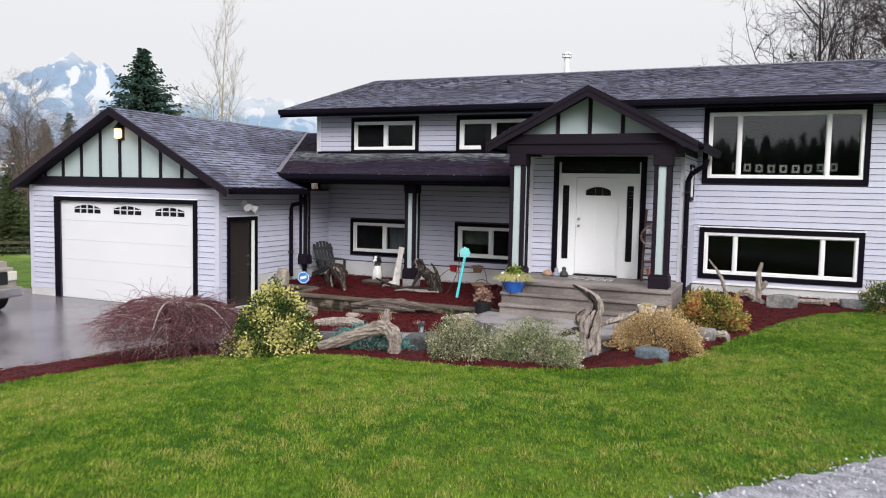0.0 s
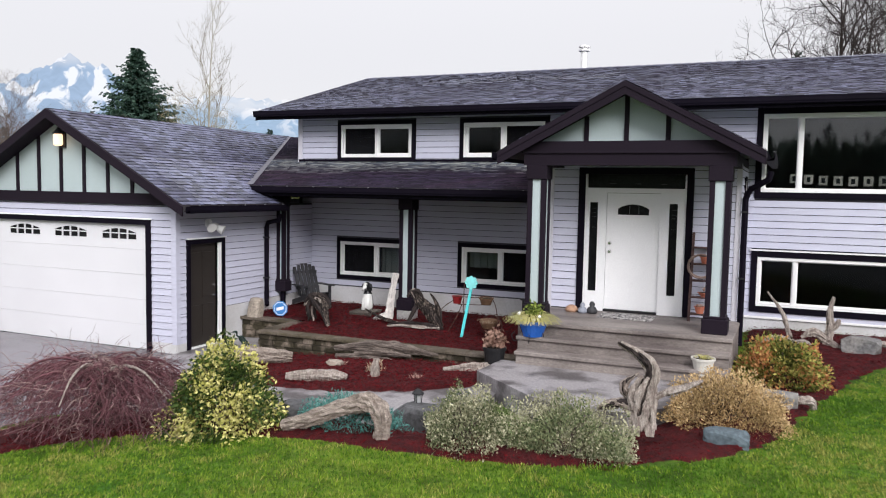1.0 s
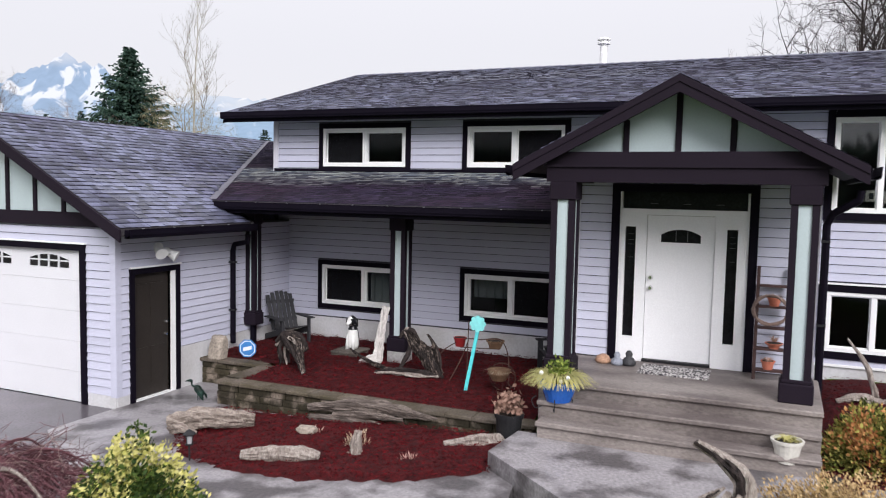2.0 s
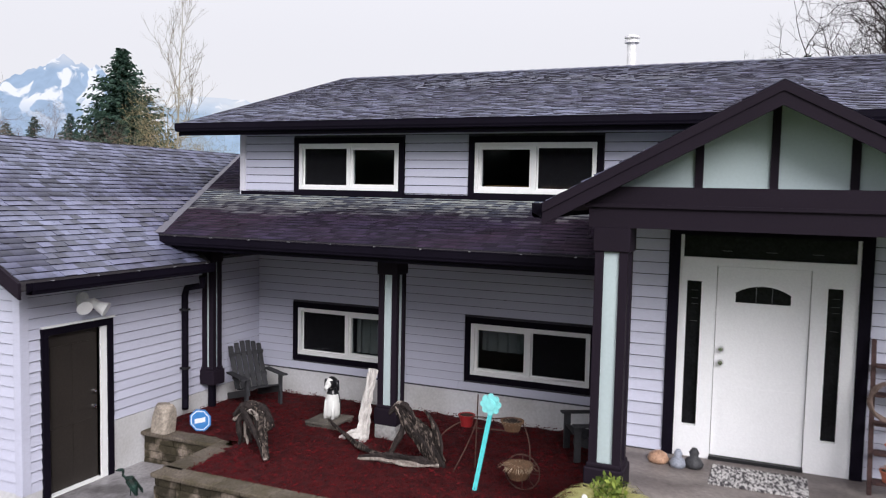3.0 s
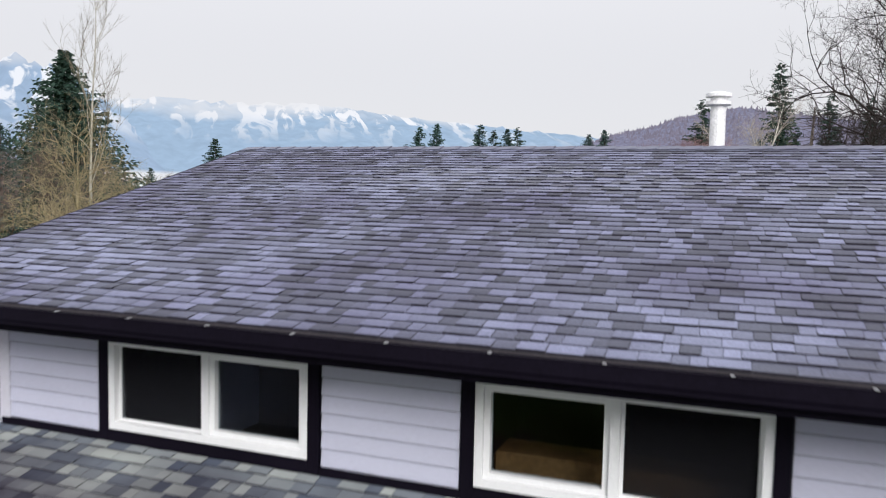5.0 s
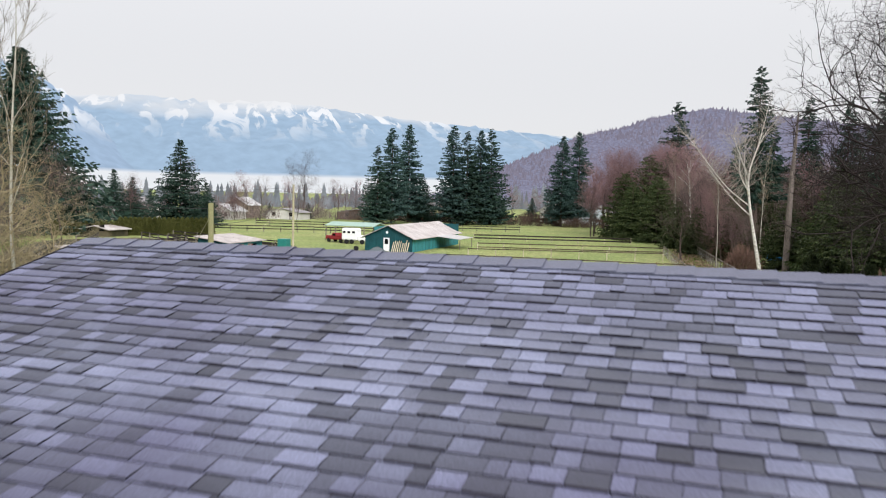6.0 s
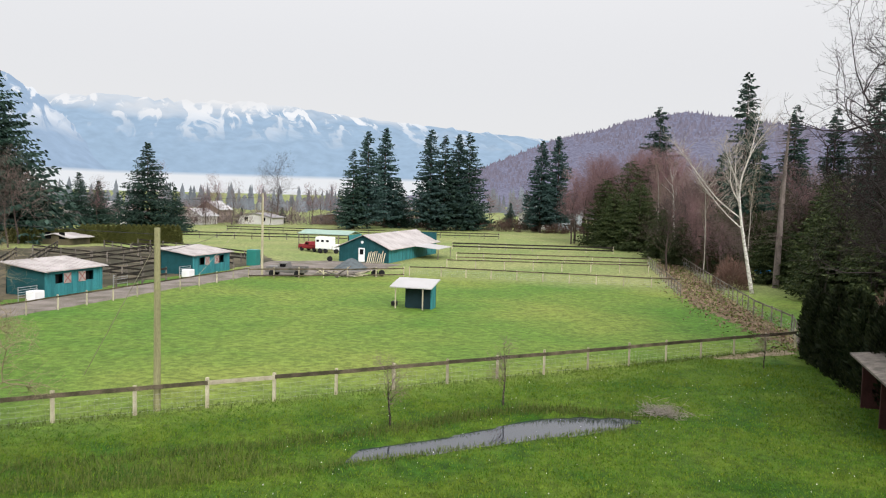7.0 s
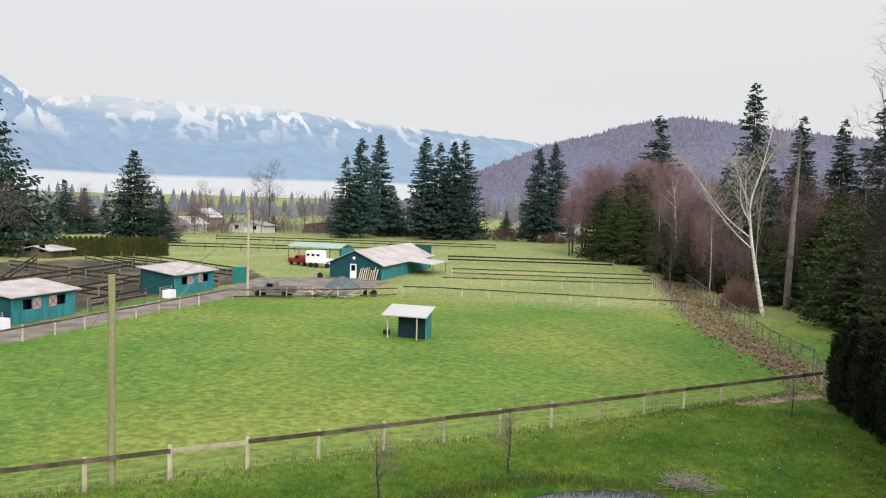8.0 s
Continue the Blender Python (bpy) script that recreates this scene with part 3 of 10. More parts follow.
bm = bmesh.new()
holed(bm, front(YF), XL, XR, 0.87, 4.86, -0.2, 0.0, WINS + [HALL])
wall_front = part("wall", bm, SIDING, house, "front wall of pale lavender lap siding")
bm = bmesh.new()
slab(bm, front(YF), XL, VX0, -0.2, -0.004, 0.0, 0.87)
slab(bm, front(YF), VX1, XR, -0.2, -0.004, 0.0, 0.87)
pieces("foundation", bm, FOUND, house, "pale concrete foundation")
bm = bmesh.new()
for f, x in ((west(XL), XL), (east(XR), XR)):
    slab(bm, f, YF + 0.2, YB - 0.2, -0.2, 0.0, 0.0, 4.86)
    g = [f(u, d, z) for d in (-0.2, 0.0) for u, z in ((YF, 4.86), (YB, 4.86), (RIDGE_Y, RIDGE_Z - 0.15))]
    v = [bm.verts.new(p) for p in g]
    bm.faces.new(v[:3])
    bm.faces.new(v[3:])
    for a, b in ((0, 1), (1, 2), (2, 0)):
        bm.faces.new((v[a], v[b], v[b + 3], v[a + 3]))
pieces("wall", bm, SIDING, house, "gable wall of lavender siding")
bm = bmesh.new()
slab(bm, back(YB), XL, XR, -0.2, 0.0, -1.2, 4.86)
part("wall", bm, SIDING, house, "rear wall of lavender siding")
# floors, a partition and rooms that the windows look into
bm = bmesh.new()
box(bm, XL + 0.2, XR - 0.2, YF + 0.2, YB - 0.2, 2.55, 2.8)
box(bm, XL + 0.2, XR - 0.2, YF + 0.2, YB - 0.2, 0.3, 0.45)
box(bm, XL + 0.2, XR - 0.2, YF + 3.4, YF + 3.5, 0.45, 2.55)
box(bm, XL + 0.2, XR - 0.2, YF + 3.4, YF + 3.5, 2.8, 4.9)
box(bm, XL + 0.2, XR - 0.2, YF + 0.2, YB - 0.2, 4.9, 4.95)
box(bm, -6.7, -6.6, YF + 0.2, YF + 3.4, 0.45, 4.9)
part("interior", bm, INTERIOR, house, "dim inner walls and floors")
window(front(YF), house, *W1, [-8.07], trim=0.088, slide=1)
window(front(YF), house, *W2, [-5.085], trim=0.088, slide=0)
window(front(YF), house, *L1, [-8.065], trim=0.088, slide=1)
window(front(YF), house, *L2, [-5.09], trim=0.088, slide=0)
window(front(YF), house, *BW, [0.5, 2.21], trim=0.11, glass=PICTUREGLASS)
window(front(YF), house, *LW, [0.51, 2.21], trim=0.11)

# corner boards
bm = bmesh.new()
slab(bm, front(YF), XL - 0.02, XL + 0.09, 0.0, 0.028, 3.0, 4.8)
part("corner_board", bm, mat("pale_corner_board", (0.55, 0.54, 0.60), 0.5, 0.05), house, "pale painted corner board")
# white drip cap over the low window
bm = bmesh.new()
slab(bm, front(YF), -0.26, 3.0, 0.0, 0.06, 2.10, 2.125)
slab(bm, front(YF), -0.35, XR, 0.0, 0.03, 0.86, 0.90)
pieces("drip_cap", bm, WHITE, house, "white drip cap")

# vestibule
DOOR = (-2.82, -1.16, 1.10, 3.42)
bm = bmesh.new()
holed(bm, front(VY), VX0, VX1, 1.1, 3.72, -0.15, 0.0, [DOOR])
wall_entry = part("wall", bm, SIDING, house, "entry wall of pale lavender lap siding")
bm = bmesh.new()
SIDEWIN = (14.95, 15.45, 2.75, 3.35)
holed(bm, east(VX1), VY + 0.15, YF - 0.003, 0.45, 3.72, -0.15, 0.0, [SIDEWIN])
slab(bm, west(VX0), VY + 0.15, YF - 0.003, -0.15, 0.0, 0.45, 3.72)
wall_side = part("wall", bm, SIDING, house, "side walls of the entry")
window(east(VX1), house, *SIDEWIN, [], trim=0.07)
bm = bmesh.new()
for a, b, c, d in ((DOOR[0] - 0.11, DOOR[0], 1.1, DOOR[3] + 0.11), (DOOR[1], DOOR[1] + 0.11, 1.1, DOOR[3] + 0.11), (DOOR[0], DOOR[1], DOOR[3], DOOR[3] + 0.11)):
    slab(bm, front(VY), a, b, 0.0, 0.04, c, d)
door = part("entry_door", bm, DARK, house, "white entry door with sidelights in dark trim")
f = front(VY)
bm = bmesh.new()
for a, b, c, d in ((-2.82, -2.745, 1.1, 3.19), (-2.60, -2.455, 1.1, 3.19), (-1.575, -1.475, 1.1, 3.19), (-1.295, -1.16, 1.1, 3.19), (-2.745, -2.60, 1.1, 1.43), (-1.475, -1.295, 1.1, 1.43),
                   (-2.745, -2.60, 2.945, 3.19), (-1.475, -1.295, 2.945, 3.19), (-2.455, -1.575, 3.11, 3.19), (-2.82, -2.79, 3.19, 3.42), (-1.19, -1.16, 3.19, 3.42)):
    slab(bm, f, a, b, -0.08, 0.012, c, d)
slab(bm, f, -1.475, -1.43, -0.08, 0.012, 1.43, 2.945)
part("door_frame", bm, DOORWHITE, door, "white frame with sidelights")
leaf = (-2.455, -1.575, 1.14, 3.11)
bm = bmesh.new()
ARCH = (-2.27, -1.755, 2.745, 2.925)
holed(bm, f, leaf[0] + 0.006, leaf[1] - 0.006, leaf[2], leaf[3] - 0.006, -0.07, -0.025, [ARCH])
for a, b, c, d in ((-2.36, -2.06, 2.0, 2.62), (-1.96, -1.67, 2.0, 2.62), (-2.36, -2.06, 1.28, 1.88), (-1.96, -1.67, 1.28, 1.88)):
    slab(bm, f, a, b, -0.025, -0.02, c, d)
panel = part("door_leaf", bm, DOORWHITE, door, "white panelled door leaf")
bm = bmesh.new()
slab(bm, f, -2.745, -2.60, -0.05, -0.045, 1.43, 2.945)
slab(bm, f, -1.43, -1.295, -0.05, -0.045, 1.43, 2.945)
slab(bm, f, ARCH[0], ARCH[1], -0.05, -0.045, ARCH[2], ARCH[3])
slab(bm, f, -2.79, -1.19, -0.05, -0.045, 3.19, 3.42)
DOORGLASS = mat("dark_leaded_glass", (0.010, 0.010, 0.012), 0.2, 0.4, 8, 30, 0.4, 0.01, spec=0.12)
part("glazing", bm, DOORGLASS, door, "dark leaded glass")
bm = bmesh.new()
for a in (-2.735, -1.42):
    for k, z in enumerate((2.84, 2.76, 2.70, 2.52)):
        slab(bm, f, a + 0.03, a + 0.10, -0.044, -0.040, z, z + 0.004)
for a in (-2.42, -2.0, -1.58):
    slab(bm, f, a, a + 0.10, -0.044, -0.040, 3.26, 3.266)
for a in (-2.08, -1.93):
    slab(bm, f, a, a + 0.008, -0.044, -0.040, 2.74, 2.92)
pieces("leading", bm, mat("dull_lead", (0.10, 0.10, 0.11), 0.5, 0.2, metal=0.4), door)
# the arched head of the door's light
bm = bmesh.new()
for k in range(10):
    a, b = ARCH[0] + (ARCH[1] - ARCH[0]) * k / 10, ARCH[0] + (ARCH[1] - ARCH[0]) * (k + 1) / 10
    za, zb = [ARCH[3] - 0.075 * abs(2 * q / 10 - 1) ** 2.2 for q in (k, k + 1)]
    hexa(bm, [f(u, d, z) for u, z0 in ((a, za), (b, zb)) for d in (-0.06, -0.0235) for z in (z0 - 0.004, ARCH[3] + 0.005)])
part("arch_head", bm, DOORWHITE, panel)
bm = bmesh.new()
for z in (2.12, 2.26):
    tube(bm, [f(-2.385, -0.025, z), f(-2.385, 0.0, z)], 0.022, 10)
    tube(bm, [f(-2.385, 0.0, z), f(-2.385, 0.035, z)], [0.034, 0.022], 10)
pieces("door_knob", bm, CHROME, door, "satin metal knob")
bm = bmesh.new()
slab(bm, f, -2.46, -1.57, -0.07, 0.03, 1.1, 1.135)
part("threshold", bm, BLACKMETAL, door)
# white corner boards of the entry
bm = bmesh.new()
slab(bm, f, VX0 - 0.02, VX0 + 0.06, 0.0, 0.028, 1.1, 3.6)
slab(bm, f, VX1 - 0.06, VX1 + 0.02, 0.0, 0.028, 1.1, 3.6)
pieces("corner_board", bm, MATS["pale_corner_board"], house)


def deck(bm, pts, thick):
    """A roof slab: top corners and a thickness downwards."""
    top = [bm.verts.new(p) for p in pts]
    low = [bm.verts.new((p[0], p[1], p[2] - thick)) for p in pts]
    bm.faces.new(top)
    bm.faces.new(low[::-1])
    n = len(pts)
    for k in range(n):
        bm.faces.new((top[k], low[k], low[(k + 1) % n], top[(k + 1) % n]))


# main roof
RX0, RX1, EY = -10.9, 8.3, 15.66
EZ = main_z(EY)
bm = bmesh.new()
deck(bm, [(RX0, EY, EZ), (RX1, EY, EZ), (RX1, RIDGE_Y, RIDGE_Z), (RX0, RIDGE_Y, RIDGE_Z)], 0.13)
deck(bm, [(RX0, RIDGE_Y, RIDGE_Z), (RX1, RIDGE_Y, RIDGE_Z), (RX1, 25.95, EZ), (RX0, 25.95, EZ)], 0.13)
roof = part("roof", bm, DECKING, house, "low-pitched roof of grey asphalt shingles")
bm = bmesh.new()
slab(bm, front(EY), RX0, RX1, 0.0, 0.03, EZ - 0.19, EZ - 0.02)
for y0, y1 in ((EY, RIDGE_Y), (RIDGE_Y, 25.95)):
    hexa(bm, [(x, y, main_z(y) + dz) for x in (RX0 - 0.03, RX0 + 0.0) for y in (y0, y1) for dz in (-0.2, 0.01)])
slab(bm, back(25.95), RX0, RX1, 0.0, 0.03, EZ - 0.19, EZ - 0.02)
part("fascia", bm, DARK, house, "dark painted fascia boards")


def gutter(f, parent, u0, u1, z, hang=0.62):
    bm = bmesh.new()
    profile = ((0.03, 0.0), (0.04, 0.0), (0.04, -0.11), (0.12, -0.11), (0.12, 0.005), (0.13, 0.005), (0.13, -0.07), (0.11, -0.12), (0.03, -0.12))
    ends = [[bm.verts.new(f(u, d, z + h)) for d, h in profile] for u in (u0, u1)]
    for a in range(len(profile)):
        b = (a + 1) % len(profile)
        bm.faces.new((ends[0][a], ends[0][b], ends[1][b], ends[1][a]))
    for e in ends:
        bm.faces.new(e)
    g = part("gutter", bm, DARK, parent, "dark metal gutter")
    k = u0 + 0.25
    bm = bmesh.new()
    slab(bm, f, u0, u1, 0.118, 0.134, z + 0.005, z + 0.012)
    part("lip", bm, DARK, g)
    while k < u1:
        bm = bmesh.new()
        slab(bm, f, k, k + 0.018, 0.10, 0.135, z + 0.012, z + 0.018)
        part("hanger", bm, METAL, g)
        k += hang
    return g


gutter(front(EY), house, RX0, RX1, EZ - 0.01)

# lower roof over the sitting bed, and the link to the garage
LE_Y, LE_Z, LS = 14.10, 3.13, 0.268


def low_z(y):
    return LE_Z + LS * (y - LE_Y)


GX, GRZ, GS = -12.48, 4.51, 0.538


def gar_z(x):
    return GRZ - GS * abs(x - GX)


LINK_Y = LE_Y + (GRZ - 0.03 - LE_Z) / LS


def valley_x(y):
    return GX + (GRZ - low_z(y)) / GS


bm = bmesh.new()
deck(bm, [(valley_x(LE_Y) - 0.2, LE_Y, LE_Z), (-3.5, LE_Y, LE_Z), (-3.5, YF, low_z(YF)), (valley_x(YF) - 0.2, YF, low_z(YF))], 0.12)
deck(bm, [(valley_x(YF) - 0.2, YF, low_z(YF)), (XL, YF, low_z(YF)), (XL, LINK_Y, low_z(LINK_Y)), (GX - 0.3, LINK_Y, low_z(LINK_Y))], 0.12)
deck(bm, [(GX - 1.5, LINK_Y, low_z(LINK_Y)), (XL, LINK_Y, low_z(LINK_Y)), (XL, LINK_Y + 4.5, low_z(LINK_Y) - 1.25), (GX - 1.5, LINK_Y + 4.5, low_z(LINK_Y) - 1.25)], 0.12)
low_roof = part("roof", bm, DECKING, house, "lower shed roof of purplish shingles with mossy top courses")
gutter(front(LE_Y), house, -9.75, -3.5, LE_Z - 0.02)
bm = bmesh.new()
slab(bm, front(LE_Y), -9.9, -3.5, 0.0, 0.03, LE_Z - 0.2, LE_Z - 0.01)
slab(bm, front(14.72), -9.74, -3.45, -0.22, 0.0, 2.90, LE_Z - 0.02)
pieces("beam", bm, DARK, house, "dark beam under the lower roof")
bm = bmesh.new()
box(bm, -9.74, -3.45, 14.94, YF - 0.02, 3.0, 3.04)
part("soffit", bm, mat("dark_soffit", (0.10, 0.085, 0.10), 0.7, 0.15), house, "dark boarded soffit")
bm = bmesh.new()
tw = Vector((-2.77, 4.95, 1.38)).normalized()
va, vb = Vector((valley_x(LE_Y), LE_Y, LE_Z)), Vector((GX, LINK_Y, low_z(LINK_Y)))
d = (vb - va).normalized()
side = Vector((d.y, -d.x, 0)).normalized()
hexa(bm, [p + side * w + Vector((0, 0, h)) for p in (va, vb) for w in (-0.09, 0.09) for h in (0.0, 0.03)])
part("valley_flashing", bm, mat("valley_metal", (0.12, 0.115, 0.145), 0.45, 0.2, 3, 30, 0.1, metal=0.4), house, "grey metal valley flashing")
bm = bmesh.new()
slab(bm, front(YF), XL, -3.4, 0.0, 0.03, low_z(YF) - 0.02, low_z(YF) + 0.06)
part("wall_flashing", bm, DARK, house, "dark wall flashing")

# columns of the lower porch
def column(name_parent, x, y, z0, z1, w=0.27, foot=0.0, footm=CONC, footw=0.16):
    bm = bmesh.new()
    h = w / 2
    rbox(bm, x - h + 0.025, x + h - 0.025, y - h + 0.025, y + h - 0.025, z0, z1, 0.006)
    core = part("column", bm, SAGE, name_parent, "column with pale sage panels and dark corner boards")
    bm = bmesh.new()
    for sx in (-1, 1):
        for sy in (-1, 1):
            a, b = x + sx * h, x + sx * (h - 0.075)
            c, e = y + sy * h, y + sy * (h - 0.075)
            box(bm, min(a, b), max(a, b), min(c, e), max(c, e), z0 + 0.2, z1 - 0.2)
    pieces("corner_strip", bm, BROWN, core, "dark brown corner strip")
    bm = bmesh.new()
    rbox(bm, x - h - 0.035, x + h + 0.035, y - h - 0.035, y + h + 0.035, z0, z0 + 0.22, 0.012)
    rbox(bm, x - h - 0.015, x + h + 0.015, y - h - 0.015, y + h + 0.015, z0 + 0.22, z0 + 0.26, 0.008)
    part("plinth", bm, BROWN, core, "dark brown plinth")
    bm = bmesh.new()
    rbox(bm, x - h - 0.02, x + h + 0.02, y - h - 0.02, y + h + 0.02, z1 - 0.22, z1, 0.01)
    part("capital", bm, BROWN, core, "dark brown cap")
    if foot:
        bm = bmesh.new()
        rbox(bm, x - footw, x + footw, y - footw, y + footw, z0 - foot, z0, 0.01)
        part("footing", bm, footm, core, "column footing")
    return core


column(house, -6.60, 14.9, 0.68, 2.92, 0.27, 0.2)
column(house, -9.62, 14.9, 0.86, 2.92, 0.20, 0.4, DARK, 0.045)

# entry porch
PX, PZ, PS, PY0 = -1.91, 4.75, 0.525, 12.5
PHW = 1.93
for x in (-3.26, -0.55):
    column(house, x, 12.78, 1.1, 3.52, 0.29)
bm = bmesh.new()
box(bm, -3.47, -0.34, 12.62, 12.93, 3.52, 3.885)
box(bm, -3.47, -3.2, 12.93, YF, 3.52, 3.7)
box(bm, -0.6, -0.34, 12.93, YF, 3.52, 3.7)
box(bm, -3.5, -0.31, 12.59, 12.62, 3.70, 3.73)
pieces("beam", bm, BROWN, house, "dark brown porch beam")
bm = bmesh.new()
box(bm, -3.2, -0.6, 12.93, VY, 3.56, 3.60)
part("soffit", bm, MATS["dark_soffit"], house)
bm = bmesh.new()
GW = (PZ - 0.09 - 3.87) / PS
g0 = [(PX - GW, 12.95, 3.87), (PX + GW, 12.95, 3.87), (PX, 12.95, 3.87 + GW * PS)]
v0 = [bm.verts.new(p) for p in g0]
v1 = [bm.verts.new((p[0], 13.07, p[2])) for p in g0]
bm.faces.new(v0)
bm.faces.new(v1[::-1])
for a, b in ((0, 1), (1, 2), (2, 0)):
    bm.faces.new((v0[a], v1[a], v1[b], v0[b]))
gable = part("gable_panel", bm, SAGE, house, "pale sage gable panel with dark battens")
for dx in (-0.66, -0.045, 0.57):
    bm = bmesh.new()
    x = PX + dx
    box(bm, x - 0.035, x + 0.035, 12.92, 12.95, 3.886, 3.87 + (GW - abs(dx)) * PS - 0.03)
    part("batten", bm, BROWN, gable)
bm = bmesh.new()
slab(bm, front(12.95), PX - 1.42, PX + 1.42, 0.0, 0.015, 3.886, 3.905)
part("batten", bm, SAGE, gable)
bm = bmesh.new()
PEND = 16.15
for sgn in (-1, 1):
    deck(bm, [(PX, PY0, PZ), (PX + sgn * PHW, PY0, PZ - PHW * PS), (PX + sgn * PHW, PEND, PZ - PHW * PS), (PX, PEND, PZ)], 0.10)
porch_roof = part("roof", bm, DECKING, house, "small gabled porch roof of grey shingles")
bm = bmesh.new()
for sgn in (-1, 1):
    for d0, d1, lo, hi in ((-0.035, 0.0, -0.20, -0.005), (-0.05, -0.035, -0.085, 0.0)):
        hexa(bm, [(PX + sgn * k, PY0 + d, PZ - k * PS + h) for k in (0.0, PHW + 0.02) for d in (d0, d1) for h in (lo, hi)])
    hexa(bm, [(PX + sgn * k, PY0 + d, PZ - k * PS + h) for k in (0.0, PHW - 0.1) for d in (0.0, 0.44) for h in (-0.12, -0.10)])
pieces("bargeboard", bm, BROWN, house, "dark brown bargeboard")
gutter(east(PX + PHW), house, PY0, YF - 0.1, PZ - PHW * PS - 0.03)
gutter(west(PX - PHW), house, PY0, 15.3, PZ - PHW * PS - 0.03, 0.3)

# vent pipe on the ridge, roof vents behind it
bm = bmesh.new()
lathe(bm, (-4.72, 21.35, 5.93), [(0.088, 0.0), (0.088, 0.84), (0.145, 0.86), (0.145, 0.90), (0.095, 0.905), (0.095, 0.95), (0.15, 0.955), (0.15, 0.99), (0.05, 1.02)], 16)
part("flue_pipe", bm, mat("painted_flue_metal", (0.86, 0.85, 0.86), 0.45, 0.15, 4, 40, 0.05, metal=0.2), house, "white metal flue pipe with ringed cap")
for x, y in ((-8.66, 21.12), (-6.1, 21.9)):
    bm = bmesh.new()
    rbox(bm, x - 0.12, x + 0.12, y - 0.12, y + 0.12, main_z(y) - 0.05, main_z(y) + 0.055, 0.02)
    part("roof_vent", bm, BLACKMETAL, house, "black box roof vent")

# rear patio roofs with open rafters at the eave
RIB = mat("dark_ribbed_roof", (0.055, 0.058, 0.085), 0.4, 0.3, 0.8, 20, 0.15, alt=(0.035, 0.037, 0.06), stretch=(1, 0.3, 1))


def rear_roof(x0, y0, y1, z0, run, slope=0.27):
    bm = bmesh.new()
    deck(bm, [(x0 + 0.12, y0, z0 + 0.03), (x0 + run, y0, z0 + run * slope), (x0 + run, y1, z0 + run * slope), (x0 + 0.12, y1, z0 + 0.03)], 0.05)
    r = part("roof", bm, RIB, house, "dark ribbed patio roof behind the house")
    n = 8
    for k in range(n):
        bm = bmesh.new()
        y = y0 + (y1 - y0) * k / n
        a = x0 + 0.12 + 0.3 * k
        hexa(bm, [(x, yy, z0 + (x - x0) * slope + 0.005 + h) for x in (x0 + 0.15, x0 + run) for yy in (y, y + 0.03) for h in (0.0, 0.035)])
        part("roof_rib", bm, RIB, r)
    bm = bmesh.new()
    box(bm, x0, x0 + 0.02, y0, y1, z0 - 0.12, z0 + 0.02)
    box(bm, x0 + 0.1, x0 + 0.12, y0, y1, z0 - 0.12, z0 + 0.02)
    box(bm, x0, x0 + run, y1, y1 + 0.03, z0 - 0.1, z0 + 0.02)
    part("eave_trough", bm, METAL, r, "pale metal trough")
    y = y0 + 0.1
    while y < y1:
        bm = bmesh.new()
        box(bm, x0 + 0.02, x0 + 0.1, y, y + 0.05, z0 - 0.02, z0 + 0.015)
        part("hanger", bm, WHITE, r)
        y += 0.3
    for y in (y1 - 0.2,):
        bm = bmesh.new()
        box(bm, x0 + 0.5, x0 + 0.62, y, y + 0.12, FIELD, z0 + 0.08)
        part("post", bm, BROWN, r)


rear_roof(-6.0, 25.45, 30.6, 3.95, 5.0)
rear_roof(-4.6, 30.65, 32.6, 3.94, 5.0)

# ---- garage ----
garage = thing("garage", (-12.65, 16.5, 0.0), "attached single garage with lavender siding, white door and sage gable", "garage")
GX0, GX1, GY0, GY1 = -15.55, -9.75, 11.8, 21.0
GD = (-14.56, -10.43, 0.03, 2.37)
SD = (12.14, 12.92, 0.05, 2.02)
bm = bmesh.new()
holed(bm, front(GY0), GX0, GX1, 0.0, 2.95, -0.18, 0.0, [GD])
gw = part("wall", bm, SIDING, garage, "front garage wall of lavender lap siding")
bm = bmesh.new()
holed(bm, east(GX1), GY0 + 0.18, YF + 1.0, 0.75, 2.75, -0.18, 0.0, [SD])
holed(bm, east(GX1), GY0 + 0.18, YF + 1.0, 0.0, 0.75, -0.18, -0.004, [SD])
gs = part("wall", bm, SIDING, garage, "side garage wall of lavender lap siding")
bm = bmesh.new()
slab(bm, west(GX0), GY0 + 0.18, GY1, -0.18, 0.0, -0.4, 2.75)
slab(bm, back(GY1), GX0, GX1, -0.18, 0.0, -0.4, 2.75)
slab(bm, east(GX1), YF + 1.0, GY1, -0.18, 0.0, -0.4, 2.75)
part("wall", bm, SIDING, garage, "rear garage walls of lavender siding")
bm = bmesh.new()
slab(bm, front(GY0), GX0 - 0.005, GD[0] - 0.12, 0.0, 0.02, 0.0, 0.22)
slab(bm, front(GY0), GD[1] + 0.12, GX1 + 0.005, 0.0, 0.02, 0.0, 0.22)
slab(bm, east(GX1), GY0, SD[0] - 0.1, 0.0, 0.02, 0.0, 0.2)
slab(bm, east(GX1), SD[1] + 0.1, YF - 0.01, 0.0, 0.02, 0.0, 0.74)
pieces("foundation", bm, FOUND, garage, "pale concrete foundation")
bm = bmesh.new()
